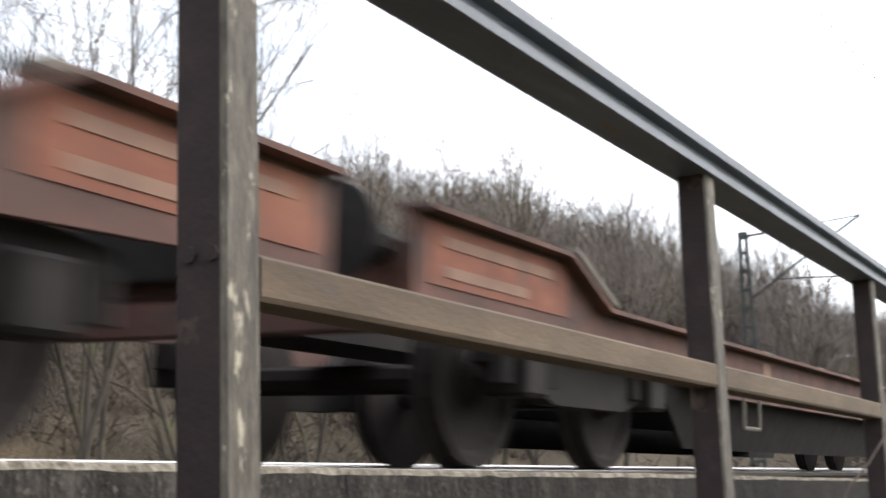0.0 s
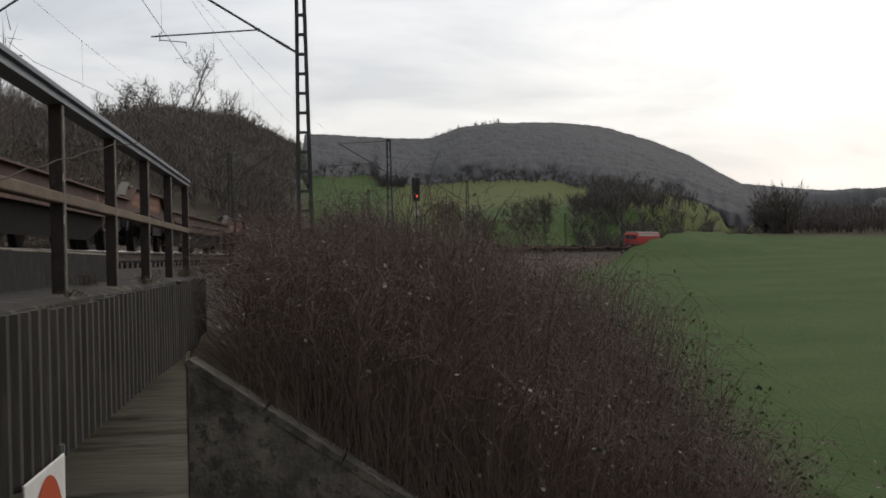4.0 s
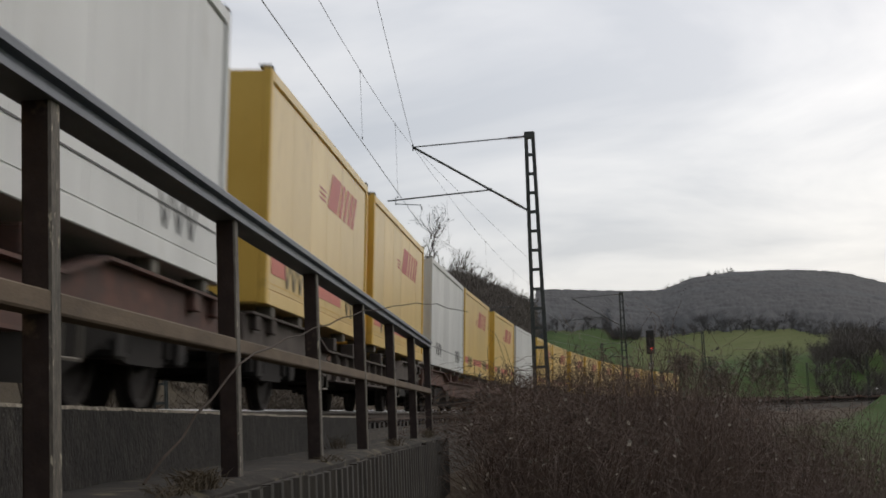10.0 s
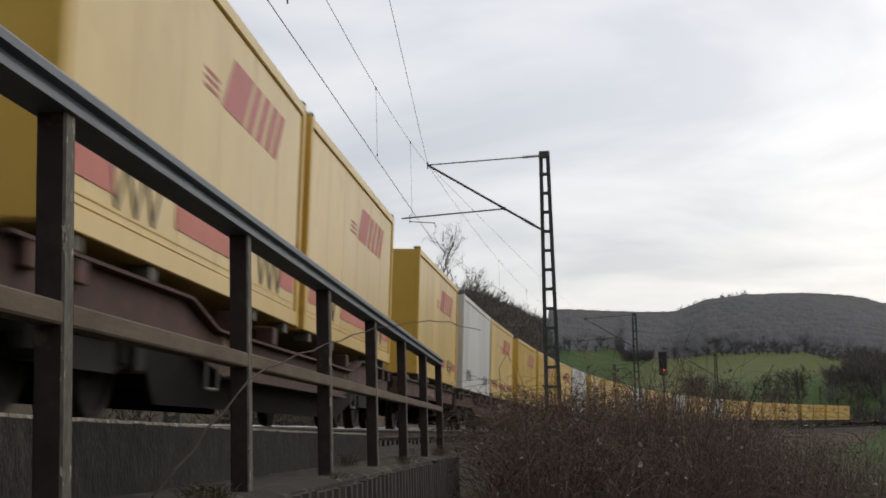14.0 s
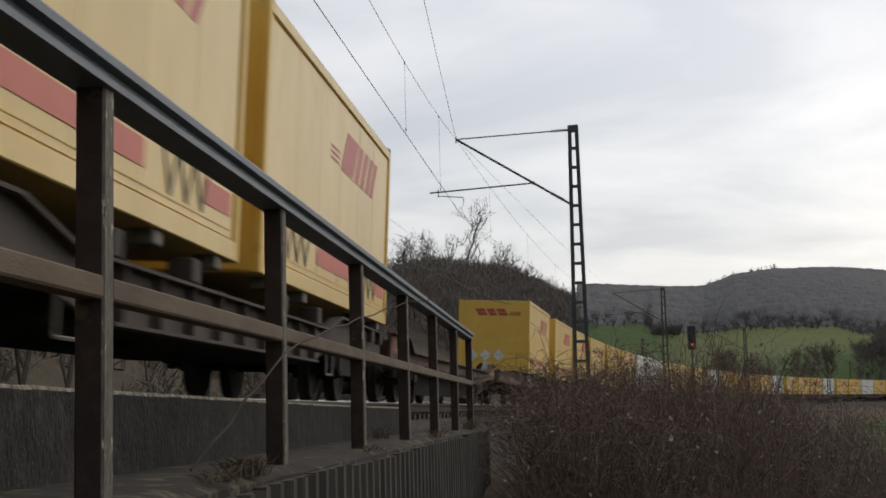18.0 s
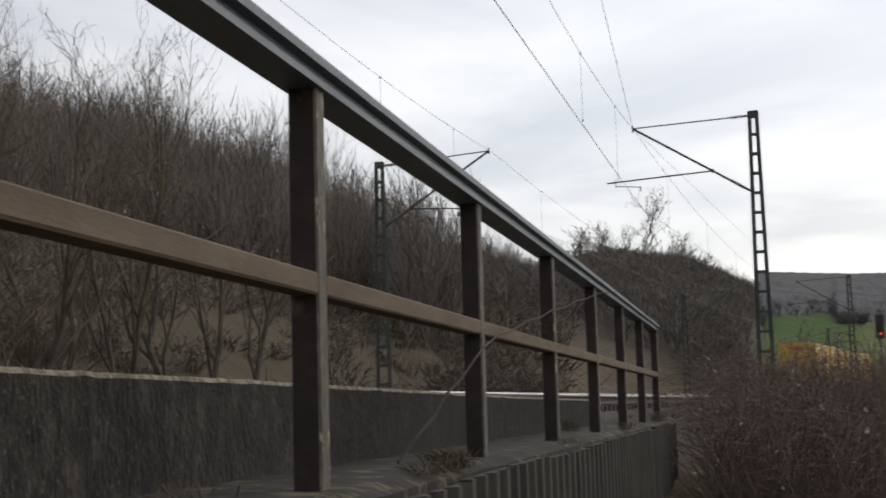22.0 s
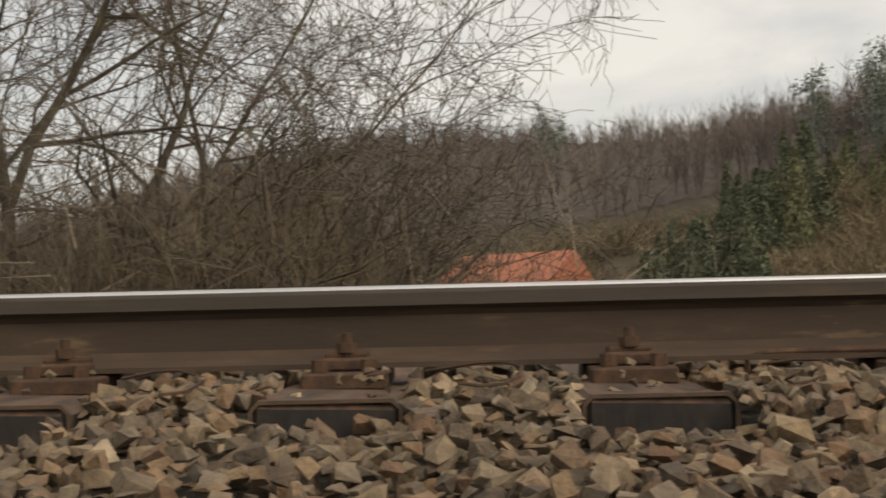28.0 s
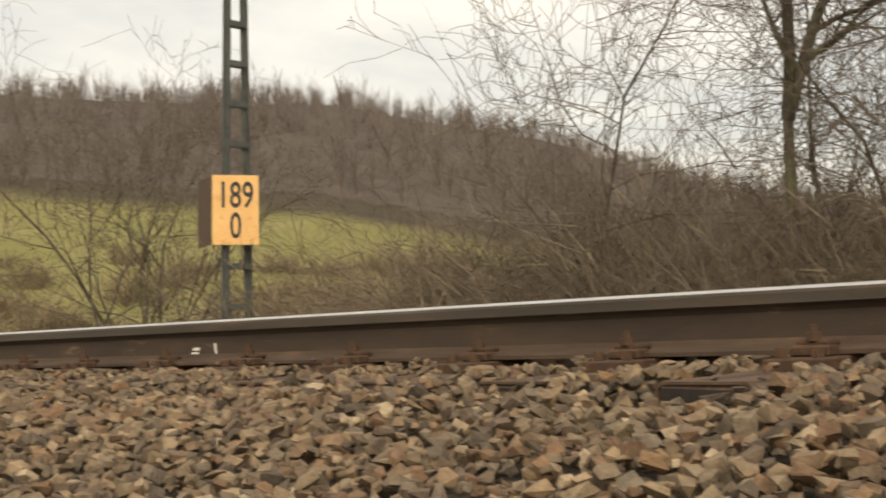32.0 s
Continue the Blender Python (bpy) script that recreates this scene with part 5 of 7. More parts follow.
    bar(bm, (-0.7, 8.0, 0.62), (0.2, 8.0, 0.62), 0.16, 10)
    box(bm, (0.25, 7.4, 0.36), (0.85, 8.4, 0.66), 0.03)
    bar(bm, (-0.5, 5.4, 0.5), (-0.5, 12.6, 0.5), 0.03, 6)
    bar(bm, (0.5, 5.4, 0.5), (0.5, 12.6, 0.5), 0.03, 6)
    part("brake_gear", bm, M["underframe"], root)
    for y, s in ((0.35, -1), (L0 - 0.35, 1)):
        part("headstock", boxed((-1.2, y - 0.06, hi - 0.42), (1.2, y + 0.06, hi - 0.02), 0.01), mat, root)
        for sx in (-1, 1):
            bm = bmesh.new()
            bar(bm, (sx * 0.875, y, 0.98), (sx * 0.875, y + s * 0.42, 0.98), 0.09, 10)
            bar(bm, (sx * 0.875, y + s * 0.40, 0.98), (sx * 0.875, y + s * 0.44, 0.98), 0.22, 16)
            part("buffer", bm, M["underframe"], root)
    bogie(root, 2.35)
    bogie(root, L0 - 2.35)
    lab = {"empty": "empty rust-red container flat wagon with raised ends", "grey": "grimy grey-brown container flat wagon"}.get(kind, "rust-red container flat wagon")
    tagged(root, lab, "flat wagon", "wagons of the train")
    return root


def short_wagon(L0):
    """A two-axle flat, L0 long over its sills; y from its rear end, z from the rail tops."""
    root = empty("short_flat_wagon")
    for sx in (-1, 1):
        x = sx * 1.2
        bm = boxed((x - 0.03, 0.25, 0.66), (x + 0.03, L0 - 0.25, 0.98), 0.008)
        beam(bm, (x + sx * 0.03, 0.25, 0.97), (x + sx * 0.03, L0 - 0.25, 0.97), 0.12, 0.025)
        part("side_sill", bm, M["wagon"], root)
        for k in range(4):
            y = 0.9 + (L0 - 1.8) * k / 3
            part("container_spigot", boxed((x - 0.12, y - 0.12, 0.97), (x + 0.02, y + 0.12, 1.06), 0.01), M["fitting"], root)
        for y in (L0 * 0.22, L0 * 0.78):
            part("axle_guard", boxed((x - 0.22 * sx - 0.04, y - 0.28, 0.34), (x - 0.22 * sx + 0.04, y + 0.28, 0.66), 0.03), M["underframe"], root)
            part("leaf_spring", boxed((x - 0.15 * sx - 0.05, y - 0.55, 0.60), (x - 0.15 * sx + 0.05, y + 0.55, 0.68), 0.03), M["underframe"], root)
        part("faded_board", boxed((x + sx * 0.032 if sx > 0 else x - 0.037, L0 * 0.4, 0.72), (x + 0.037 if sx > 0 else x - 0.032, L0 * 0.55, 0.90)), M["faded_mark"], root)
    part("floor", boxed((-1.17, 0.25, 0.86), (1.17, L0 - 0.25, 0.95)), M["underframe"], root)
    for y in (L0 * 0.22, L0 * 0.78):
        for sx in (-1, 1):
            part("wheel", lathe([(sx * x, r) for x, r in ((0.66, 0.0), (0.66, 0.485), (0.69, 0.487), (0.705, 0.462), (0.80, 0.452), (0.80, 0.40), (0.76, 0.37), (0.75, 0.16), (0.80, 0.13), (0.83, 0.12), (0.83, 0.0))], y, 0.46, 24), M["wheel"], root)
        part("axle", bar(bmesh.new(), (-1.05, y, 0.46), (1.05, y, 0.46), 0.08, 8), M["wheel"], root)
    for y, s in ((0.25, -1), (L0 - 0.25, 1)):
        part("headstock", boxed((-1.2, y - 0.06, 0.66), (1.2, y + 0.06, 1.0), 0.01), M["wagon"], root)
        for sx in (-1, 1):
            bm = bmesh.new()
            bar(bm, (sx * 0.875, y, 0.90), (sx * 0.875, y + s * 0.30, 0.90), 0.09, 10)
            bar(bm, (sx * 0.875, y + s * 0.28, 0.90), (sx * 0.875, y + s * 0.32, 0.90), 0.20, 16)
            part("buffer", bm, M["underframe"], root)
    tagged(root, "short rust-red two-axle flat wagon", "flat wagon", "wagons of the train")
    return root


def locomotive():
    root = empty("locomotive")
    L0 = 18.9
    pts = [(0.0, 1.2), (0.25, 2.2), (0.75, 3.35), (1.3, 3.75), (L0 - 1.3, 3.75), (L0 - 0.75, 3.35), (L0 - 0.25, 2.2), (L0, 1.2)]
    bm = bmesh.new()
    a = [bm.verts.new((-1.48, y, z)) for y, z in pts]
    c = [bm.verts.new((1.48, y, z)) for y, z in pts]
    n = len(pts)
    for i in range(n):
        bm.faces.new((a[i], a[(i + 1) % n], c[(i + 1) % n], c[i]))
    bm.faces.new(a[::-1])
    bm.faces.new(c)
    bmesh.ops.recalc_face_normals(bm, faces=bm.faces)
    part("body", bm, M["loco_red"], root)
    part("roof", boxed((-1.3, 1.2, 3.755), (1.3, L0 - 1.2, 4.02), 0.1), M["loco_white"], root)
    for sx in (-1, 1):
        x = sx * 1.485
        part("upper_band", boxed((min(x, x + sx * 0.01), 1.4, 3.05), (max(x, x + sx * 0.01), L0 - 1.4, 3.6)), M["loco_white"], root)
    for y, s in ((0.46, -1), (L0 - 0.46, 1)):
        bm = bmesh.new()
        for x0, x1 in ((-1.25, -0.06), (0.06, 1.25)):
            ys = [y + s * 0.16, y - s * 0.22]
            bm.faces.new([bm.verts.new(v) for v in ((x0, ys[0], 2.35), (x1, ys[0], 2.35), (x1, ys[1], 3.25), (x0, ys[1], 3.25))])
        part("windscreen", bm, M["glass_dark"], root)
    part("underframe", boxed((-1.35, 0.3, 0.55), (1.35, L0 - 0.3, 1.2), 0.05), M["underframe"], root)
    bogie(root, 4.2)
    bogie(root, L0 - 4.2)
    for y in (5.2, L0 - 5.2):
        bm = bmesh.new()
        bar(bm, (0, y - 0.8, 4.05), (0, y + 0.9, 4.55), 0.03, 5)
        bar(bm, (-0.8, y + 0.9, 4.55), (0.8, y + 0.9, 4.55), 0.03, 5)
        part("pantograph", bm, M["underframe"], root)
    tagged(root, "red electric locomotive with a pale roof and band", "locomotive")
    return root


# metres ahead of the last swap body's rear end, and kind
LOAD = [(0.1, "last"), (9.1, "yellow"), (18.2, "ribless"), (26.9, "yellow"), (63.6, "end"), (73.9, "yellow"), (82.4, "yellow"), (91.1, "yellow"), (100.1, "ribbed"), (109, "yellow"), (118.5, "white"), (126.8, "white"), (136.6, "yellow"), (144.9, "yellow"), (156.8, "yellow"), (166.3, "white"), (174.5, "yellow"), (184.4, "ribbed"), (193.3, "ribbed"), (202.6, "yellow"), (211, "white"), (221.5, "graffiti"), (230.2, "yellow"), (239, "yellow"), (247.7, "white"), (257.6, "yellow"), (266.3, "yellow"), (276, "white"), (284.3, "yellow"), (294.1, "yellow"), (303, "white"), (312.8, "ribbed"), (321.1, "yellow"), (331.1, "yellow"), (339.9, "yellow"), (349.4, "yellow"), (358, "yellow"), (368, "yellow"), (376.4, "ribbed"), (386.1, "yellow"), (394.6, "yellow")]
WAGONS = [(-0.8, "grey"), (17.4, "grey"), (36.2, "empty"), (62.9, "grey"), (81.5, "red"), (99.3, "red"), (117.6, "grey"), (135.8, "red"), (165.4, "red"), (183.6, "red"), (201.8, "red"), (220.3, "grey"), (238.3, "red"), (256.8, "grey"), (275.0, "red"), (293.2, "red"), (312.0, "red"),
          (330.2, "grey"), (348.6, "grey"), (367.2, "grey"), (385.3, "grey")]
EMPTY0, LOCO_U = 403.4, 722.2
train = []


def make_train():
    made = {}
    for u, kind in LOAD:
        k = {"end": "last", "ribless": "yellow"}.get(kind, kind)
        if k not in made:
            made[k] = container(k)
            ob = made[k]
        else:
            ob = copy_thing(made[k], Matrix())
        train.append((ob, u + CL / 2, -CL / 2, DECK + 0.05))
    flats = {}

    def flat(kind):
        if kind not in flats:
            flats[kind] = wagon(kind)
            return flats[kind]
        return copy_thing(flats[kind], Matrix())

    for u, length in ((54.4, 8.2), (155.0, 9.6)):
        train.append((short_wagon(length), u + length / 2, -length / 2, 0.0))
    for u, kind in sorted(WAGONS):
        train.append((flat(kind), u + 9.0, -9.0, 0.0))
    u = EMPTY0
    while u < LOCO_U - 17.5:
        train.append((flat("empty"), u + 9.0, -9.0, 0.0))
        u += 18.6
    train.append((locomotive(), LOCO_U + 9.45, -9.45, 0.0))


make_train()


def motions():
    """The whole train runs along the curve at one speed."""
    times = [0.0]
    while times[-1] < 31.9:
        times.append(min(32.0, times[-1] + 1.0))
    for ob, mid, back, up in train:
        rows = []
        for t in times:
            s = REAR19 + SPEED * (t - 19.0) + mid
            rows.append((t, on_track(s) @ Matrix.Translation((0, back, up))))
        walk(ob, rows)

# ---------------------------------------------------------------- vegetation
def tubes(segs, sides=3):
    """Segments (p0, p1, r0, r1) as open tubes."""
    s = np.asarray(segs, float)
    p0, p1, r0, r1 = s[:, 0:3], s[:, 3:6], s[:, 6], s[:, 7]
    d = p1 - p0
    d = d / np.maximum(np.linalg.norm(d, axis=1), 1e-9)[:, None]
    ref = np.where(np.abs(d[:, 2:3]) < 0.9, np.array([[0, 0, 1.0]]), np.array([[1.0, 0, 0]]))
    u = np.cross(d, ref)
    u /= np.linalg.norm(u, axis=1)[:, None]
    v = np.cross(d, u)
    rings = []
    for p, r in ((p0, r0), (p1, r1)):
        for k in range(sides):
            a = 2 * math.pi * k / sides
            rings.append(p + (u * math.cos(a) + v * math.sin(a)) * r[:, None])
    verts = np.stack(rings, 1)
    n = len(s)
    base = (np.arange(n) * 2 * sides)[:, None]
    faces = []
    for k in range(sides):
        k2 = (k + 1) % sides
        faces.append(base + np.array([[k, k2, sides + k2, sides + k]]))
    return verts.reshape(-1, 3), np.concatenate(faces, 0)


def cable(pts, radii, sides=6):
    """One closed tube along points."""
    p = np.asarray([tuple(q) for q in pts], float)
    d = np.gradient(p, axis=0)
    d /= np.linalg.norm(d, axis=1)[:, None] + 1e-9
    ref = np.where(np.abs(d[:, 2:3]) < 0.9, np.array([[0, 0, 1.0]]), np.array([[1.0, 0, 0]]))
    u = np.cross(d, ref)
    u /= np.linalg.norm(u, axis=1)[:, None]
    w = np.cross(d, u)
    verts = []
    for k in range(len(p)):
        verts += [tuple(p[k] + (u[k] * math.cos(2 * math.pi * i / sides) + w[k] * math.sin(2 * math.pi * i / sides)) * radii[k]) for i in range(sides)]
    faces = [tuple(range(sides))[::-1], tuple(range(len(verts) - sides, len(verts)))]
    for k in range(len(p) - 1):
        for i in range(sides):
            j = (i + 1) % sides
            faces.append((k * sides + i, k * sides + j, (k + 1) * sides + j, (k + 1) * sides + i))
    return verts, faces


def unit(v):
    return v / (math.sqrt(v[0] * v[0] + v[1] * v[1] + v[2] * v[2]) + 1e-9)


def bare_tree(seed, height, radius, stems=1, fan=0.25, levels=3, kids=(8, 6, 5), up=0.25, start=0.3, twig=0.005, lean=(0, 0), gnarl=0.0, spread=(0.5, 1.0), fork=0.0):
    """Segments of a leafless tree at the origin: stems, limbs, branches and twigs."""
    rng = np.random.default_rng(seed)
    segs = []

    def grow(p, d, length, r, level):
        n = (5 if level == 0 else 4 if level == 1 else 3) + (2 if gnarl and level < 2 else 0)
        pts = [p]
        dirs = []
        for k in range(n):
            d = unit(d + rng.normal(0, (0.13 + 0.07 * level if level or not fork else 0.09) + gnarl * (0.4 if level == 0 else 1.0), 3) + np.array([0, 0, up * (0.25 if level else 0.5) * 0.5]))
            q = pts[-1] + d * length / n
            f0, f1 = 1 - 0.8 * k / n, 1 - 0.8 * (k + 1) / n
            segs.append((*pts[-1], *q, max(r * f0, twig), max(r * f1, twig * 0.8)))
            pts.append(q)
            dirs.append(d)
        if level >= levels:
            return
        m = kids[level]
        for k in range(m):
            f = start + (1 - start) * (k + rng.uniform(0.2, 0.9)) / m if level == 0 else 0.15 + 0.85 * (k + rng.uniform(0.1, 0.9)) / m
            f = min(f, 0.99)
            i = int(f * n)
            base = pts[i] + (pts[i + 1] - pts[i]) * (f * n - i)
            side = unit(np.cross(dirs[i], rng.normal(0, 1, 3)))
            ang = rng.uniform(*spread)
            nd_ = unit(dirs[i] * math.cos(ang) + side * math.sin(ang) + np.array([0, 0, up * 0.5]))
            ll = length * rng.uniform(0.38, 0.62) * (1.15 - 0.6 * f if level == 0 else 1.0)
            grow(base, nd_, ll, r * (1 - 0.8 * f) * 0.55 + twig * 0.5, level + 1)

    foot = np.zeros(3)
    if fork:
        for k in range(4):
            q = foot + np.array([lean[0] + rng.normal(0, 0.06), lean[1] + rng.normal(0, 0.06), 1.0]) * fork / 4
            segs.append((*foot, *q, radius * (1.25 - 0.1 * k), radius * (1.15 - 0.1 * k)))
            foot = q
        for k in range(4):
            aim = unit(np.array([rng.normal(0, 1), rng.normal(0, 1), 0.35]))
            grow(foot * rng.uniform(0.3, 1.0), aim, height * rng.uniform(0.25, 0.42), radius * 0.22, 1)
    for k in range(stems):
        a = 2 * math.pi * (k + rng.uniform(-0.3, 0.3)) / max(stems, 1)
        tilt = fan * rng.uniform(0.5, 1.2) if stems > 1 else fan * 0.2
        d = unit(np.array([math.cos(a) * tilt + lean[0], math.sin(a) * tilt + lean[1], 1.0]))
        grow(foot + np.array([math.cos(a), math.sin(a), 0.0]) * (0.12 if stems > 1 and not fork else 0.0), d, height * rng.uniform(0.8, 1.05), radius * rng.uniform(0.7, 1.1), 0)
    return np.array(segs)


def tree_thing(name, segs, x, y, label, cut, twigs):
    root = empty(name, pose(x, y, float(ground_height(x, y)) - 0.1))
    thick = np.maximum(segs[:, 6], segs[:, 7]) > cut
    v, f = tubes(segs[thick], 6)
    raw("trunk", v, f, M["bark"], root)
    v, f = tubes(segs[~thick], 3)
    raw("crown", v, f, twigs, root)
    tagged(root, label, "tree", "bare trees by the line")
    return root


def polar(b, d):
    a = radians(b)
    return EYE0[0] - d * math.sin(a), EYE0[1] + d * math.cos(a)


def near_trees():
    lab = "leafless grey-brown tree with spreading limbs and fine twigs"
    # behind the second track, facing the camera at the clip's end
    for seed, x, y, h, r, st, fan, lean, fork in ((11, -9.2, -4.7, 4.8, 0.080, 3, 0.24, 0.0, 2.5), (12, -9.2, -8.85, 4.4, 0.078, 2, 0.45, 0.05, 3.5), (13, -9.2, -8.05, 7.0, 0.060, 1, 0.2, 0.14, 0), (14, -9.2, -5.9, 7.0, 0.068, 1, 0.2, -0.16, 0),
                                                  (15, -9.2, -5.3, 6.5, 0.045, 1, 0.2, -0.14, 0), (16, -9.2, -11.73, 6.6, 0.048, 1, 0.2, 0.0, 0), (17, -9.2, -4.1, 7.0, 0.060, 2, 0.10, 0.14, 0), (23, -9.3, -3.4, 6.5, 0.055, 1, 0.2, 0.26, 0), (24, -9.2, -2.9, 6.0, 0.055, 1, 0.2, 0.28, 0),
                                                  (25, -9.4, -2.5, 4.6, 0.045, 2, 0.2, 0.75, 0), (26, -9.2, -2.3, 3.2, 0.030, 2, 0.3, 1.2, 0), (18, -11.5, -10.3, 6.5, 0.060, 1, 0.3, 0.0, 0), (19, -9.2, -22.9, 6.4, 0.042, 10, 0.5, 0.0, 0), (20, -9.8, -13.8, 3.6, 0.030, 7, 0.55, 0.0, 0), (21, -10.2, -12.2, 3.2, 0.030, 7, 0.6, 0.0, 0), (22, -9.4, -10.4, 2.8, 0.028, 7, 0.6, 0.0, 0)):
        segs = bare_tree(seed, h, r, st, fan, 3, (16, 9, 7) if st == 1 else (10, 8, 6) if st < 4 else (8, 6, 5), 0.14, 0.12, 0.0040, (0, lean), 0.035, (0.55, 1.1), fork)
        tree_thing("tree", segs, x, y, lab, 0.014, M["tree_twig"])
    # along the far side of the bridge
    for seed, b, d, h, r, st, fan in ((31, 43.3, 21, 12.5, 0.10, 3, 0.26), (32, 41.8, 22, 12.0, 0.10, 3, 0.24), (33, 36.6, 25, 6.5, 0.09, 2, 0.22), (34, 33.6, 26, 8, 0.10, 3, 0.22), (35, 30.0, 27, 8.5, 0.10, 3, 0.25), (36, 26.0, 30, 9.5, 0.12, 2, 0.2), (37, 23.4, 31, 10.5, 0.13, 2, 0.2),
                                      (38, 20.6, 34, 10.5, 0.13, 1, 0.2), (39, 17.2, 52, 13, 0.10, 1, 0.15), (40, 37.9, 24, 11, 0.10, 2, 0.25), (41, 28.0, 36, 10.5, 0.12, 2, 0.2), (44, 24.6, 44, 12, 0.14, 1, 0.2), (45, 32, 45, 11, 0.13, 1, 0.2), (46, 37, 48, 10, 0.13, 1, 0.2),
                                      (48, 4.4, 285, 15.5, 0.34, 1, 0.3), (49, 6.4, 280, 10.5, 0.3, 3, 0.6), (50, 5.5, 288, 11, 0.3, 3, 0.5), (56, 3.3, 295, 9, 0.28, 3, 0.6), (57, 7.6, 272, 8, 0.28, 4, 0.6), (64, 2.2, 300, 7.5, 0.25, 4, 0.6), (58, -2.4, 165, 6.5, 0.12, 5, 0.5), (59, -2.9, 170, 5.0, 0.12, 5, 0.5), (60, -7.8, 235, 7.0, 0.14, 5, 0.5), (61, -9.4, 265, 7.5, 0.14, 5, 0.5), (62, -10.4, 290, 7.0, 0.14, 5, 0.5), (63, -6.3, 240, 5.5, 0.12, 5, 0.5), (53, 39, 28, 4, 0.05, 4, 0.4), (54, 35, 30, 4, 0.05, 4, 0.4), (55, 29, 31, 4, 0.05, 4, 0.4)):
        x, y = polar(b, d)
        near = d < 60
        segs = bare_tree(seed, h * (0.74 if near else 1.0), r * 0.72, st if b < 41 else 2, fan if b < 41 else 0.16, 3, (10, 6, 4) if near else (9, 6, 3), 0.5 if near else 0.30, 0.22, 0.0045 if near else 0.022 if d < 200 else 0.032, (0, 0), 0.0, (0.22, 0.55) if near else (0.5, 1.0))
        tree_thing("tree", segs, x, y, lab, 0.02 if d < 60 else 0.05, M["twig"] if near else M["tree_twig"])


near_trees()


def scatter_mesh(name, templates, places, mat, label, category, jitter=0.25, seed=1):
    """Many copies of a few template clouds of triangles in one mesh. places: rows x, y, z, scale."""
    rng = np.random.default_rng(seed)
    vs, fs, n = [], [], 0
    for x, y, z, s in places:
        v, f = templates[rng.integers(len(templates))]
        a = rng.uniform(0, 2 * math.pi)
        c, q = math.cos(a), math.sin(a)
        sx, sz = s * rng.uniform(1 - jitter, 1 + jitter), s * rng.uniform(1 - jitter, 1 + jitter)
        w = np.stack([(v[:, 0] * c - v[:, 1] * q) * sx + x, (v[:, 0] * q + v[:, 1] * c) * sx + y, v[:, 2] * sz + z], 1)
        vs.append(w)
        fs.append(f + n)
        n += len(v)
    ob = raw(name, np.concatenate(vs), np.concatenate(fs), mat)
    tagged(ob, label, category, kind="stuff")
    return ob


def slivers(rng, p, d, w):
    """Thin triangles from p along d, w wide at their foot."""
    side = np.cross(d, rng.normal(0, 1, d.shape))
    side /= np.linalg.norm(side, axis=1)[:, None]
    v = np.stack([p - side * w[:, None] / 2, p + side * w[:, None] / 2, p + d], 1)
    return v.reshape(-1, 3), np.arange(len(p) * 3).reshape(-1, 3)


def wood_template(seed, n=60, h=13.0, spread=3.0, w=0.16):
    rng = np.random.default_rng(seed)
    k = n // 5
    # limbs
    p = np.zeros((k, 3))
    p[:, 2] = rng.uniform(0.05, 0.5, k) * h
    a = rng.uniform(0, 2 * math.pi, k)
    out = rng.uniform(0.3, 1.0, k) * spread
    tip = np.stack([np.cos(a) * out, np.sin(a) * out, rng.uniform(0.5, 1.0, k) * h], 1)
    v1, f1 = slivers(rng, p, tip - p, np.full(k, w * 1.6))
    # twigs on the limbs
    i = rng.integers(0, k, n)
    q = p[i] + (tip - p)[i] * rng.uniform(0.35, 1.0, n)[:, None]
    d = (tip - p)[i]
    d = d / np.linalg.norm(d, axis=1)[:, None] + rng.normal(0, 0.45, (n, 3)) + np.array([0, 0, 0.35])
    d = d / np.linalg.norm(d, axis=1)[:, None] * rng.uniform(0.10, 0.22, n)[:, None] * h
    v2, f2 = slivers(rng, q, d, np.full(n, w))
    v3, f3 = slivers(rng, np.zeros((2, 3)), np.array([[0.1, 0, h * 0.85], [-0.1, 0.1, h * 0.85]]), np.full(2, w * 1.6))
    return np.concatenate([v1, v2, v3]), np.concatenate([f1, f2 + len(v1), f3 + len(v1) + len(v2)])


def clump_template(seed, n, profile, size):
    """Small leafy triangles filling a body of revolution. profile: radius at relative height."""
    rng = np.random.default_rng(seed)
    t = rng.uniform(0, 1, n) ** 0.9
    r = np.array([profile(v) for v in t]) * np.sqrt(rng.uniform(0.15, 1.15, n))
    lump = 1 + 0.28 * np.sin(5 * t + seed) * np.cos(3 * rng.uniform(0, 6, n))
    a = rng.uniform(0, 2 * math.pi, n)
    p = np.stack([np.cos(a) * r * lump, np.sin(a) * r * lump, t], 1)
    d = rng.normal(0, 1, (n, 3)) + np.array([0, 0, 0.3])
    d = d / np.linalg.norm(d, axis=1)[:, None] * size * rng.uniform(0.6, 1.5, n)[:, None]
    return slivers(rng, p, d, size * rng.uniform(0.5, 1.0, n))


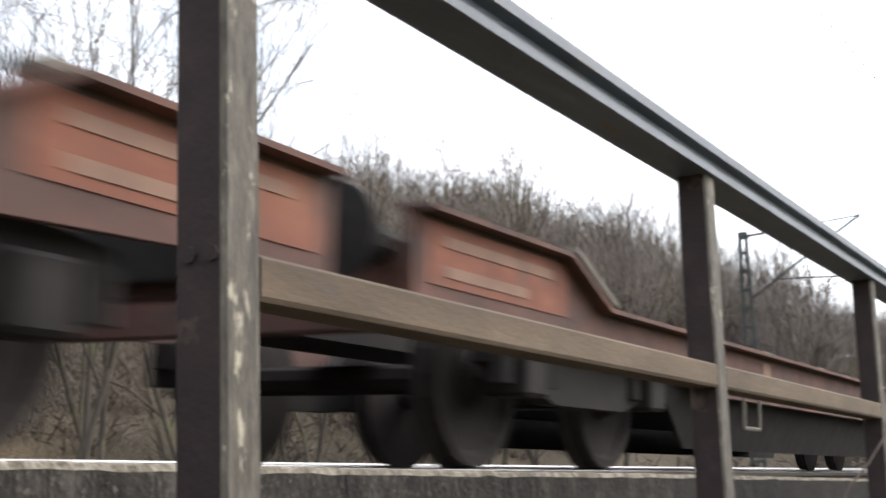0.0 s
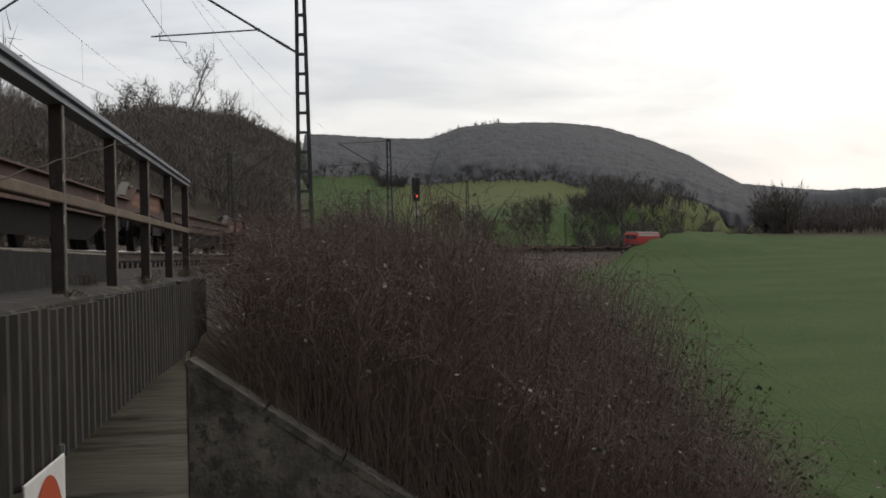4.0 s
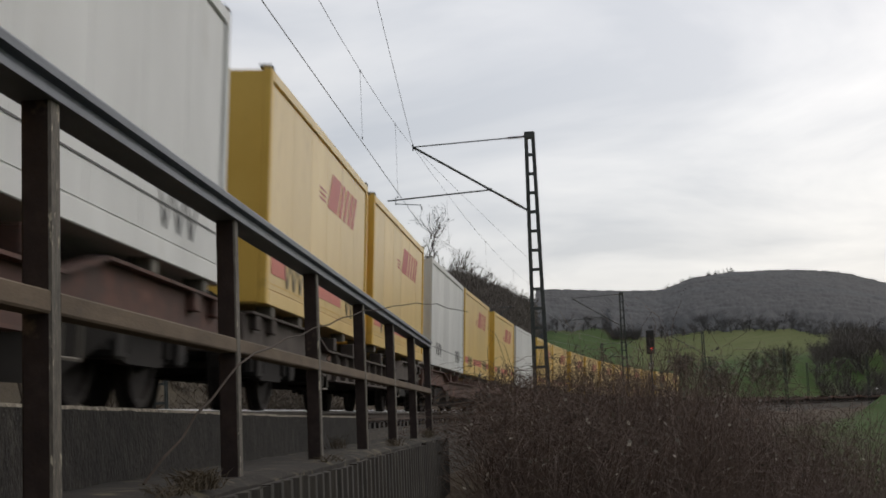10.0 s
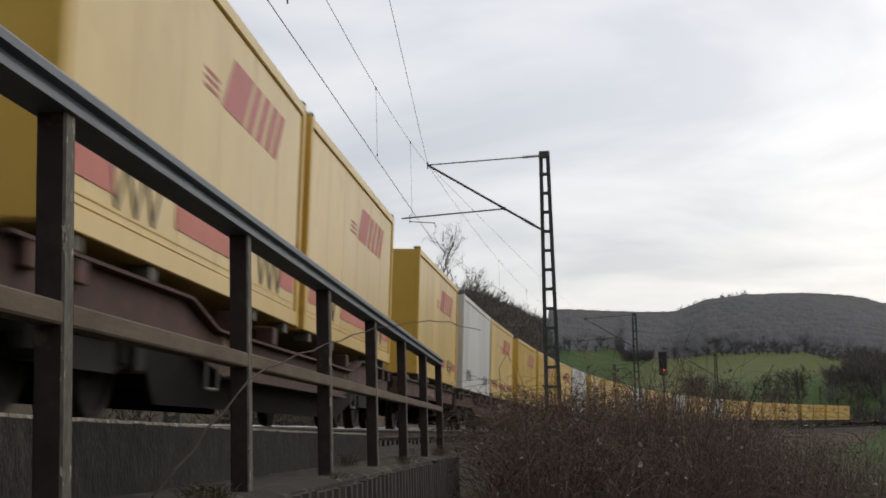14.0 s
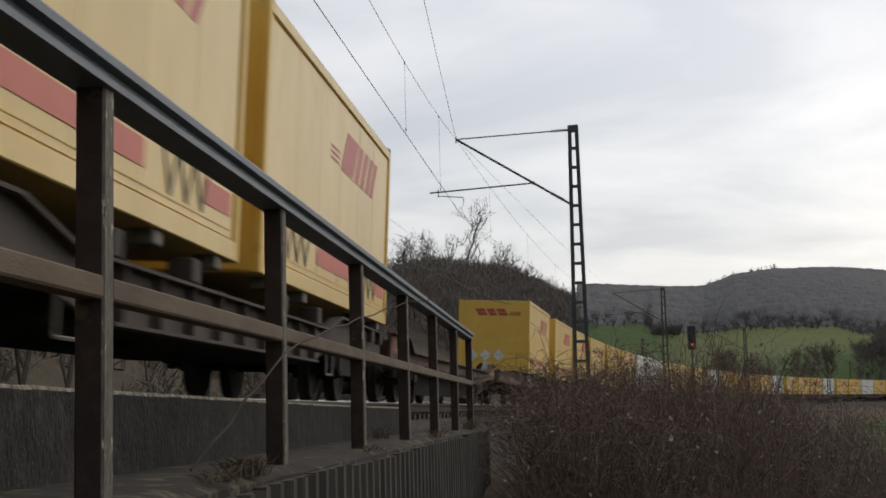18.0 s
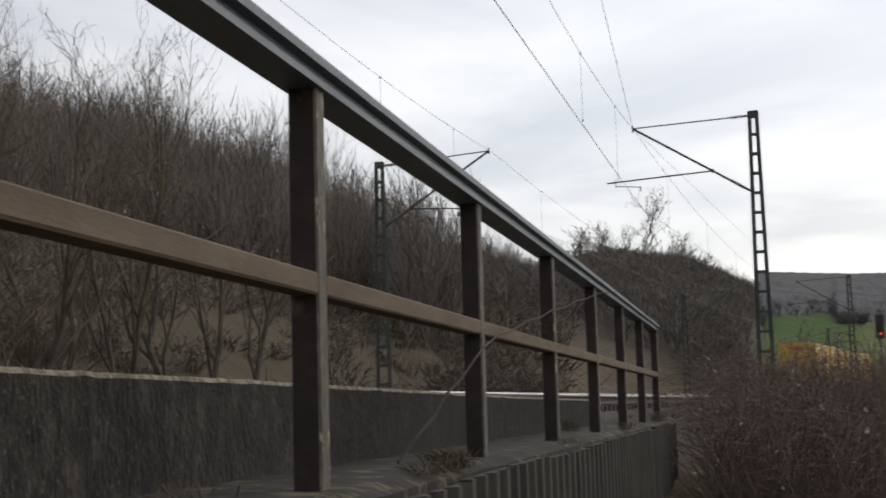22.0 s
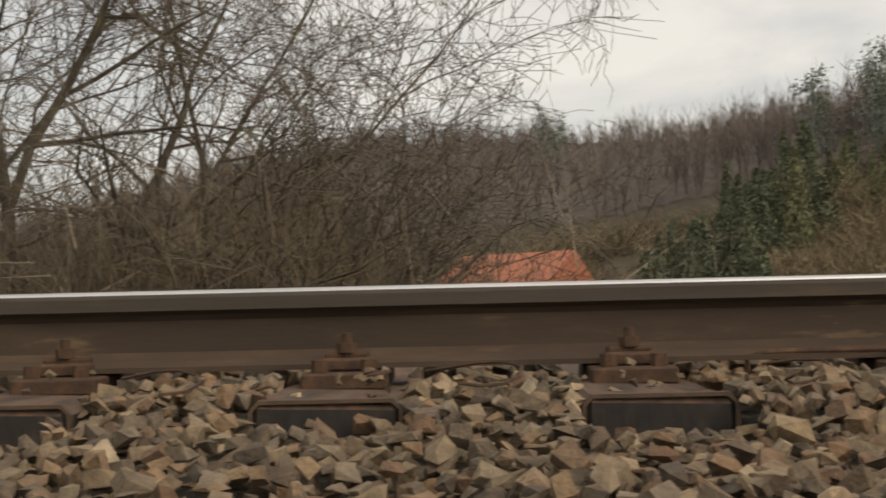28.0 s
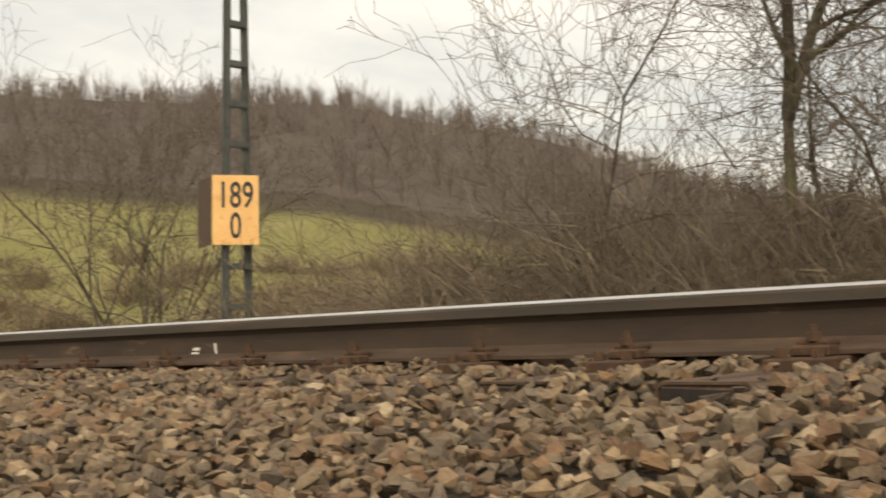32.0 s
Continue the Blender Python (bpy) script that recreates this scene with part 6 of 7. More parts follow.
def pine_template(seed):
    """A pine one unit high: a bare stem and uneven tufts of needles round its upper part."""
    rng = np.random.default_rng(seed)
    vs, fs, n = [], [], 0
    v, f = slivers(rng, np.zeros((3, 3)), np.array([[0.01, 0, 0.93], [-0.01, 0.01, 0.9], [0, -0.01, 0.92]]), np.full(3, 0.03))
    vs.append(v)
    fs.append(f)
    n = len(v)
    for k in range(13):
        h = 0.32 + 0.64 * (k + rng.uniform(0, 0.8)) / 13
        out = 0.17 * math.sqrt(max(0.02, 1.05 - h)) * rng.uniform(0.4, 1.2)
        a = rng.uniform(0, 2 * math.pi)
        m = 60
        p = rng.normal(0, 1, (m, 3)) * np.array([0.046, 0.046, 0.030]) * rng.uniform(0.75, 1.2) + np.array([math.cos(a) * out, math.sin(a) * out, h])
        d = rng.normal(0, 1, (m, 3)) + np.array([math.cos(a), math.sin(a), 0.5])
        d = d / np.linalg.norm(d, axis=1)[:, None] * rng.uniform(0.018, 0.040, m)[:, None]
        v, f = slivers(rng, p, d, rng.uniform(0.010, 0.020, m))
        vs.append(v)
        fs.append(f + n)
        n += len(v)
    return np.concatenate(vs), np.concatenate(fs)


def brush_template(seed, n=1100, w1=0.035, w2=0.024):
    """A leafless bush one unit high: thin shoots from the ground and twigs on them."""
    rng = np.random.default_rng(seed)
    k = n // 4
    p = np.stack([rng.normal(0, 0.35, k), rng.normal(0, 0.35, k), np.zeros(k)], 1)
    d = np.stack([p[:, 0] * 0.9 + rng.normal(0, 0.25, k), p[:, 1] * 0.9 + rng.normal(0, 0.25, k), rng.uniform(0.5, 1.05, k)], 1)
    v1, f1 = slivers(rng, p, d, np.full(k, w1))
    i = rng.integers(0, k, n)
    q = p[i] + d[i] * rng.uniform(0.15, 1.0, n)[:, None]
    e = rng.normal(0, 0.20, (n, 3)) + d[i] * 0.22
    v2, f2 = slivers(rng, q, e, np.full(n, w2))
    return np.concatenate([v1, v2]), np.concatenate([f1, f2 + len(v1)])


def band(seed, n, b0, b1, d0, d1, s0, s1, sink=0.3):
    rng = np.random.default_rng(seed)
    b = rng.uniform(b0, b1, n)
    d = np.sqrt(rng.uniform(d0 * d0, d1 * d1, n))
    a = np.radians(b)
    x, y = EYE0[0] - d * np.sin(a), EYE0[1] + d * np.cos(a)
    z = ground_height(x, y) - sink
    return np.stack([x, y, z, rng.uniform(s0, s1, n)], 1)


def canopy(b, f, near, far, cell, low, high, hem, mat, label):
    """The closed crowns of a wood on a hill: one rough sheet over the slope, all domes and hollows."""
    rng = np.random.default_rng(10)
    bb, ff = np.meshgrid(b, f, indexing="ij")
    near = near(bb) + hem * (7 * np.sin(bb * 4.0) + 5 * np.sin(bb * 11.0))
    dd = near + (far(bb) - near) * ff ** 1.1
    a = np.radians(bb)
    x, y = EYE0[0] - dd * np.sin(a), EYE0[1] + dd * np.cos(a)
    # crowns: the nearest of a jittered grid of tree tops
    ci, cj = np.floor(x / cell), np.floor(y / cell)
    best = np.full(x.shape, 9.9)
    tall = np.zeros(x.shape)
    for di in (-1, 0, 1):
        for dj in (-1, 0, 1):
            i, j = ci + di, cj + dj
            h1 = np.mod(np.sin(i * 127.1 + j * 311.7) * 43758.5453, 1.0)
            h2 = np.mod(np.sin(i * 269.5 + j * 183.3) * 43758.5453, 1.0)
            r = np.hypot(x - (i + 0.2 + 0.6 * h1) * cell, y - (j + 0.2 + 0.6 * h2) * cell) / cell
            tall = np.where(r < best, h1 * 0.6 + h2 * 0.4, tall)
            best = np.minimum(best, r)
    crown = np.sqrt(np.clip(1 - (best / 0.85) ** 2, 0, 1))
    z = ground_height(x, y) + (low + (high + 0.72 * high * tall) * crown + rng.uniform(-0.25, 0.25, x.shape)) * smooth(-6.0, 14.0 + 40.0 * (1 - hem), dd - near)
    z[:, 0] -= 3.0
    n, m = x.shape
    i, j = np.meshgrid(np.arange(n - 1), np.arange(m - 1), indexing="ij")
    faces = np.stack([i * m + j, (i + 1) * m + j, (i + 1) * m + j + 1, i * m + j + 1], -1).reshape(-1, 4)
    ob = raw("far_wood", np.stack([x, y, z], -1).reshape(-1, 3), faces, mat)
    ob.data.polygons.foreach_set("use_smooth", np.ones(len(faces), dtype=bool))
    tagged(ob, label, "wood", kind="stuff")


def ridge_places(seed, n, b0, b1, back, s0, s1):
    """Places along the skyline of the hill across the valley."""
    rng = np.random.default_rng(seed)
    b = rng.uniform(b0, b1, n)
    d = np.interp(b, RB[:, 0], RB[:, 2]) - rng.uniform(0, back, n)
    a = np.radians(b)
    x, y = EYE0[0] - d * np.sin(a), EYE0[1] + d * np.cos(a)
    return np.stack([x, y, ground_height(x, y) - 0.3, rng.uniform(s0, s1, n)], 1)


def edge_places(seed, n, b0, b1, deep, s0, s1):
    """Places along the lower edge of that wood."""
    rng = np.random.default_rng(seed)
    b = rng.uniform(b0, b1, n)
    d = wood_edge(b) + rng.uniform(-8, deep, n)
    a = np.radians(b)
    x, y = EYE0[0] - d * np.sin(a), EYE0[1] + d * np.cos(a)
    return np.stack([x, y, ground_height(x, y) - 0.3, rng.uniform(s0, s1, n)], 1)


def trackside_places():
    rng = np.random.default_rng(33)
    n = 230
    y = rng.uniform(-16.5, 0.0, n)
    x = -9.6 - rng.uniform(0, 6.5, n)
    keep = (y < -1.8) | (rng.uniform(0, 1, n) < 0.2)
    x, y, n = x[keep], y[keep], int(keep.sum())
    return np.stack([x, y, ground_height(x, y) - 0.1, rng.uniform(1.5, 2.6, n) + 0.5 * smooth(-8, -11, y) - 0.35 * smooth(-12.5, -15.5, y)], 1)


def beyond_track(bands):
    p = np.concatenate(bands)
    off = np.array([across(x, y)[0] for x, y in p[:, :2]])
    return p[off < -9.5]


def meadow_grass():
    """Withered grass blades all over the dry slope."""
    rng = np.random.default_rng(34)
    p = band(35, 42000, 37, 80, 30, 112, 0.05, 0.17, 0.02)
    off = np.array([across(x, y)[0] for x, y in p[:, :2]])
    p = p[off < -12]
    n = len(p)
    d = np.stack([rng.normal(0, 0.3, n), rng.normal(0, 0.3, n), np.ones(n)], 1) * p[:, 3:4]
    v, f = slivers(rng, p[:, :3], d, rng.uniform(0.02, 0.06, n))
    tagged(raw("meadow_grass", v, f, M["meadow_grass"]), "withered tawny grass of the dry meadow", "grass", kind="stuff")


def woods():
    T = [wood_template(k, 210, 13, 3.2, 0.065) for k in range(6)]
    TB = [wood_template(40 + k, 80, 13, 2.6, 0.10) for k in range(5)]
    TW = [wood_template(50 + k, 90, 11, 6.0, 0.20) for k in range(5)]
    pine = [pine_template(60 + k) for k in range(6)]
    cone = [clump_template(70 + k, 1100, lambda t: 0.26 * (1.02 - t) ** 0.8, 0.042) for k in range(3)]
    juniper = [clump_template(75 + k, 2200, lambda t: 0.31 * min(1.0, t * 6 + 0.5) * (1.02 - t) ** 0.7, 0.05) for k in range(3)]
    dome = [brush_template(80 + k, 520, 0.045, 0.034) for k in range(4)]
    low = [brush_template(90 + k, 150, 0.07, 0.055) for k in range(5)]
    round_ = []
    for k in range(4):
        v, f = clump_template(85 + k, 3200, lambda q: max(0.0, 1 - q ** 2.4) ** 0.5 * (0.9 + 0.1 * math.sin(9 * q + k)), 0.065)
        v2, f2 = brush_template(95 + k, 700)
        round_.append((np.concatenate([v, v2 * np.array([0.9, 0.9, 1.04])]), np.concatenate([f, f2 + len(v)])))
    scatter_mesh("bare_wood", T, np.concatenate([band(1, 430, 14, 57, 106, 165, 0.6, 0.9), band(24, 90, 28, 56, 140, 190, 0.5, 0.75), band(37, 200, 44, 60, 88, 112, 0.25, 0.6), band(38, 120, 9, 14, 140, 300, 0.4, 0.6), band(2, 200, 12, 30, 70, 120, 0.5, 0.8), band(21, 150, 27, 47, 62, 106, 0.35, 0.65)]), M["wood_far"], "leafless brown wood covering the hillside", "wood")
    scatter_mesh("pine_wood", pine, np.concatenate([band(3, 330, 57, 76, 104, 185, 7.0, 11.5), band(36, 40, 50, 58, 110, 150, 7.0, 10.0), band(4, 12, 13.0, 15.6, 84, 100, 5, 7), band(5, 3, 77.0, 78.6, 130, 150, 9, 12), band(7, 6, 88.4, 89.6, 200, 240, 9, 12)]), M["pine"], "dark green pines along the hilltop", "wood")
    scatter_mesh("bare_wood", TB, np.concatenate([band(8, 2300, 76, 165, 150, 365, 0.55, 0.8), band(39, 1300, 76, 165, 280, 372, 0.25, 0.45), band(19, 300, 10, 15, 150, 360, 0.4, 0.6), band(22, 300, 70, 84, 150, 260, 0.55, 0.8)]), M["wood_back"], "leafless brown wood on the far slope", "wood")
    canopy(np.arange(-26, -0.1, 0.055), np.linspace(0, 1, 140), wood_edge, lambda b: 960 + 0 * b, 7.0, 2.6, 1.1, 0.35, M["wood_distant_hazy"], "far leafless wood on the hill across the valley")
    canopy(np.arange(75, 166, 0.16), np.linspace(0, 1, 100), lambda b: np.interp(b, [75, 128, 143, 166], [158, 158, 160, 184]), lambda b: np.interp(b, RB[:, 0], RB[:, 2]) + 25, 3.6, 2.2, 0.9, 0.2, M["crown_back"], "closed leafless crowns of the wood on the far slope")
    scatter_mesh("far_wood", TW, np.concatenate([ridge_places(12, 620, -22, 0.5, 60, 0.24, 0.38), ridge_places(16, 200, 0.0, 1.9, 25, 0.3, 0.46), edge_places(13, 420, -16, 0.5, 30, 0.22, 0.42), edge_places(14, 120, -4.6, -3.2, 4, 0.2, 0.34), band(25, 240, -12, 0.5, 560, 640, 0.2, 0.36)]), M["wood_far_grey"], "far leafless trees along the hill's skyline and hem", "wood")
    scatter_mesh("far_conifers", pine, ridge_places(15, 46, -8.6, -5.6, 14, 6.0, 8.5), M["pine_far"], "far dark conifers on the hill's shoulder", "wood")
    scatter_mesh("far_wood", TW, np.concatenate([band(26, 620, -25, -12.3, 335, 400, 0.34, 0.62), band(27, 40, -20.4, -19.2, 330, 345, 0.75, 0.95), band(28, 160, -14.5, -11.5, 300, 345, 0.25, 0.45), band(11, 300, -60, -25, 380, 560, 0.4, 0.7)]), M["scrub_far"], "leafless wood along the valley floor", "wood")
    scatter_mesh("knoll_wood", TW, np.concatenate([band(9, 1500, 0.3, 10.5, 125, 300, 0.26, 0.44), band(29, 300, 1.0, 9.5, 265, 300, 0.34, 0.46), band(49, 200, -0.35, 1.2, 240, 325, 0.2, 0.36), band(51, 260, -0.2, 2.2, 120, 290, 0.24, 0.40)]), M["knoll"], "dark leafless wood on the knoll behind the line", "wood")
    # low brush under the hillside trees and on the meadow's edge
    scatter_mesh("hillside_scrub", low, beyond_track([band(30, 900, 9, 46, 27, 106, 0.5, 1.3), band(52, 170, 8, 14.5, 70, 150, 0.8, 1.8), band(31, 140, 46, 60, 84, 96, 1.2, 2.4), band(32, 220, 58, 82, 98, 125, 1.4, 2.8)]), M["scrub"], "low brown leafless scrub under the hillside trees", "scrub")
    scatter_mesh("trackside_scrub", [brush_template(110 + k, 800, 0.0065, 0.0042) for k in range(5)], trackside_places(), M["twig"], "tangled brown scrub beside the far track", "scrub")
    meadow_grass()
    rng = np.random.default_rng(5)
    # young conifers and olive willows at the wood's foot
    scatter_mesh("young_conifers", cone, np.concatenate([band(13, 52, 80.8, 85.4, 56, 74, 3.4, 5.4), band(14, 22, 76.5, 82, 80, 110, 4.2, 6.5)]), M["young_conifer"], "young dark green conifers below the wood", "wood")
    scatter_mesh("young_conifers", cone, np.concatenate([band(47, 9, 73.8, 81, 78, 104, 3.8, 6.0), band(48, 3, 80.0, 81.0, 54, 60, 2.2, 3.2)]), M["larch"], "yellow-green young conifers below the wood", "wood")
    scatter_mesh("willow_scrub", dome, np.concatenate([band(15, 50, 73, 92, 84, 130, 1.6, 3.0), band(16, 150, 86, 160, 55, 110, 1.2, 2.4), band(17, 70, 70, 81.5, 50, 95, 1.0, 2.0), band(50, 40, 85.4, 92, 55, 85, 1.8, 3.2)]), M["willow"], "olive-brown willow scrub at the foot of the slope", "scrub")
    # single bushes and junipers on the dry meadow
    spots = [(61.0, 50, 3.8, 1.6), (56.4, 54, 2.1, 1.1), (53.6, 63, 2.2, 1.3), (52.6, 50, 2.5, 1.2), (49.1, 62, 0.5, 0.5), (48.0, 37, 1.5, 1.6), (55.8, 41, 1.0, 0.9), (54.6, 37, 0.8, 0.4), (61.5, 37, 2.1, 0.7), (66.8, 91, 3.4, 1.7), (68.1, 76, 4.8, 1.6), (68.5, 52, 1.7, 1.3), (58.1, 84, 4.6, 0.8), (54.2, 85, 2.8, 1.1), (52.0, 80, 2.0, 0.7), (71.8, 85, 5.3, 2.1), (74.6, 104, 2.2, 1.7)]
    cones = [(50.1, 51, 1.1, 1.5), (53.0, 37, 0.5, 0.8), (65.7, 68, 1.7, 2.1), (64.2, 79, 2.3, 2.3), (69.7, 80, 1.8, 2.2)]
    for b, d, w, h in spots:
        x, y = polar(b - (0.3 if b < 63 else 0.0), d)
        scatter_one("bush", round_, x, y, w / 2, 2 * h / w, M["scrub"], "dark leafless bush on the dry meadow", "bush", int(b * 10))
    for b, d, w, h in cones:
        x, y = polar(b - (0.3 if b < 63 else 0.0), d)
        scatter_one("juniper", juniper, x, y, w / 0.62, h / (w / 0.62) * 1.05, M["juniper"], "dark conical juniper on the dry meadow", "juniper", int(b * 10))
    # brush by the second track and below the mast
    for k, (b, d, w) in enumerate(((-0.4, 74, 4.2), (9.5, 66, 4.0), (12.0, 58, 4.0))):
        x, y = polar(b, d)
        scatter_one("bush", round_, x, y, w / 2, 1.15, M["scrub"], "dark leafless bush below the railway", "bush", 300 + k)


def scatter_one(name, templates, x, y, size, tall, mat, label, category, seed):
    v, f = templates[seed % len(templates)]
    a = seed * 1.7
    c, q = math.cos(a), math.sin(a)
    w = np.stack([(v[:, 0] * c - v[:, 1] * q) * size, (v[:, 0] * q + v[:, 1] * c) * size, v[:, 2] * size * tall], 1)
    ob = raw(name, w, f, mat)
    ob.matrix_basis = pose(x, y, float(ground_height(x, y)) - 0.15)
    tagged(ob, label, category, category + "s on the slope")
    return ob


woods()


def canes(name, rng, base, reach, height, r, mat, label, category, n=5, spread=1.0, droop=1.0):
    """Arching stems from base points, in one mesh."""
    m = len(base)
    a = rng.uniform(0, 2 * math.pi, m)
    out = rng.uniform(0.2, 1.0, m) * reach
    top = rng.uniform(0.55, 1.1, m) * height
    segs = []
    pts = []
    bend = rng.normal(0, 0.16 * spread, (m, 2))
    for k in range(n + 1):
        f = k / n
        z = top * (1 - (1 - f * (1 + 0.25 * droop)) ** 2)
        x = base[:, 0] + np.cos(a) * out * f ** 1.4 + bend[:, 0] * math.sin(math.pi * f)
        y = base[:, 1] + np.sin(a) * out * f ** 1.4 + bend[:, 1] * math.sin(math.pi * f)
        pts.append(np.stack([x, y, base[:, 2] + z], 1))
    rr = rng.uniform(0.6, 1.3, m) * r
    for k in range(n):
        segs.append(np.concatenate([pts[k], pts[k + 1], (rr * (1 - 0.7 * k / n))[:, None], (rr * (1 - 0.7 * (k + 1) / n))[:, None]], 1))
    v, f = tubes(np.concatenate(segs), 3)
    ob = raw(name, v, f, mat)
    tagged(ob, label, category, kind="stuff")
    return pts


def leaves(name, rng, p, size, mat, label):
    n = len(p)
    u = rng.normal(0, 1, (n, 3))
    u /= np.linalg.norm(u, axis=1)[:, None]
    w = np.cross(u, rng.normal(0, 1, (n, 3)))
    w /= np.linalg.norm(w, axis=1)[:, None]
    s = (size * rng.uniform(0.5, 1.3, n))[:, None]
    v = np.stack([p - u * s, p + w * s * 0.6, p + u * s, p - w * s * 0.6], 1).reshape(-1, 3)
    ob = raw(name, v, np.arange(4 * n).reshape(-1, 4), mat)
    tagged(ob, label, "leaves", kind="stuff")


def mound(x, y):
    """How high the bramble grows at a place."""
    dx, dy = x - EYE0[0], y - EYE0[1]
    d = np.hypot(dx, dy)
    b = np.degrees(np.arctan2(-dx, dy))
    cx, cy = TRACK0[0] + R_CURVE * math.cos(HEAD0), TRACK0[1] + R_CURVE * math.sin(HEAD0)
    off = R_CURVE - np.hypot(x - cx, y - cy)
    h = 0.3 + 0.75 * smooth(6, 13, d) + 0.9 * np.exp(-((b + 7.0) / 4.0) ** 2) * smooth(11, 20, d) * (1 - 0.6 * smooth(30, 45, d)) + 0.7 * smooth(-9, -12.5, b) * smooth(8, 12, d) * (1 - smooth(17, 27, d))
    h = h + 0.75 * (1 - smooth(15, 22, d)) * smooth(3.2, 4.2, x)
    h = h * (1 - 0.97 * smooth(7.6, 10.0, off - 1.7 * (1 - smooth(17, 27, d)))) * (1 - 0.45 * smooth(35, 55, d))
    rim = np.interp(d, [6, 10, 15, 25, 45, 90], [-23.0, -22.4, -21.4, -18.6, -16.0, -13.0])
    h = h * smooth(0.0, 2.4, b - rim)
    return h * smooth(4.5, 1.5, b - 12 / np.maximum(d, 3)) * (0.8 + 0.2 * np.sin(x * 1.3) * np.sin(y * 0.9))


def thickets():
    rng = np.random.default_rng(77)
    # brambles on the bank in front of the camera
    n = 50000
    d = np.exp(rng.uniform(math.log(12.6), math.log(95), n))
    b = rng.uniform(-21, 8, n)
    a = np.radians(b)
    x, y = EYE0[0] - d * np.sin(a), EYE0[1] + d * np.cos(a)
    off = np.array([across(p, q)[0] for p, q in zip(x, y)])
    ok = (off > 3.5) & (off < 10.6) & ~((y < 16) & (x < 3.25)) & (y > 14.25 - 0.0865 * np.clip(x - 3.06, 0, 6)) & (rng.uniform(0, 1, n) < np.clip(mound(x, y), 0.05, 1))
    x, y, d, b = x[ok], y[ok], d[ok], b[ok]
    z = ground_height(x, y)
    h = mound(x, y)
    order = np.argsort(d)
    base = np.stack([x, y, z], 1)
    for lo, hi, r, reach in ((0, 18, 0.0042, 1.7), (18, 42, 0.0055, 1.6), (42, 100, 0.011, 1.5)):
        m = (d >= lo) & (d < hi)
        pts = canes("bramble_thicket", rng, base[m], reach, h[m] * 1.15, r, M["bramble"], "tangled leafless brown bramble thicket on the bank", "brambles", 6, 1.6, 1.5)
        k = rng.integers(2, 7, m.sum())
        allp = np.stack(pts)[k, np.arange(m.sum())]
        pick = rng.uniform(0, 1, len(allp)) < 0.4
        leaves("dead_leaves", rng, allp[pick] + rng.normal(0, 0.05, (pick.sum(), 3)), 0.028, M["dead_leaf"], "pale dead leaves caught in the brambles")
        bm_ = b[m]
        gp = allp[(bm_ < -14.5 - 2.5 * (lo < 18) + rng.normal(0, 2.0, len(bm_))) & (rng.uniform(0, 1, len(bm_)) < 0.8)]
        if len(gp):
            leaves("bramble_leaves", rng, np.repeat(gp, 2, 0) + rng.normal(0, 0.07, (2 * len(gp), 3)), 0.036, M["green_leaf"], "green bramble leaves at the thicket's edge")
    # upright reddish shoots in the middle of the thicket
    n = 3600
    d = rng.uniform(13, 38, n)
    b = rng.normal(-6.3, 3.3, n)
    a = np.radians(b)
    x, y = EYE0[0] - d * np.sin(a), EYE0[1] + d * np.cos(a)
    ok = np.array([3.6 < across(p, q)[0] < 13 for p, q in zip(x, y)])
    x, y = x[ok], y[ok]
    base = np.stack([x, y, ground_height(x, y)], 1)
    canes("upright_shoots", rng, base, 0.7, (mound(x, y) + 0.35 + 0.5 * rng.uniform(0, 1, len(x)) ** 2) * 1.05, 0.0042, M["bramble"], "upright leafless reddish-brown shoots in the thicket", "shrub", 4, droop=0.0)
    # brush behind the second track
    n = 4200
    y = rng.uniform(-17.0, 0.4, n)
    x = -8.6 - np.abs(rng.normal(0, 2.6, n))
    keep = (y < -1.6) | (rng.uniform(0, 1, n) < 0.22)
    x, y = x[keep], y[keep]
    base = np.stack([x, y, ground_height(x, y)], 1)
    hh = 1.0 + 1.5 * smooth(0.6, -1.2, y) - 1.0 * smooth(-2.0, -4.5, y) + 0.35 * np.sin(y * 1.1) + 0.5 * smooth(-9, -12, y) - 0.5 * smooth(-13, -15.5, y) * (1 - smooth(-19, -22, y))
    canes("trackside_brush", rng, base, 1.3, hh * 1.3, 0.005, M["twig"], "dense leafless brush beside the far track", "brush", 5)
    n = 1500
    y = rng.uniform(-7, -0.9, n)
    x = -8.4 - np.abs(rng.normal(0, 1.2, n))
    base = np.stack([x, y, ground_height(x, y)], 1)
    canes("trackside_brush", rng, base, 2.4, 1.2 + 1.4 * smooth(0.5, -1.5, y) - 1.1 * smooth(-2.5, -5.0, y), 0.005, M["willow"], "arching olive-brown twigs beside the far track", "brush", 6)
    # dry stalks and scrub on the far side of the bridge
    n = 5200
    b = rng.uniform(13, 48, n)
    d = rng.uniform(15, 40, n)
    a = np.radians(b)
    x, y = EYE0[0] - d * np.sin(a), EYE0[1] + d * np.cos(a)
    ok = np.array([across(p, q)[0] < -7.6 for p, q in zip(x, y)])
    x, y = x[ok], y[ok]
    base = np.stack([x, y, ground_height(x, y)], 1)
    canes("hillside_brush", rng, base, 0.9, 0.3 + 0.8 * np.clip(rng.normal(0.5, 0.5, len(x)), 0, 2), 0.006, M["twig"], "low leafless brush on the near hillside", "brush", 4)


thickets()


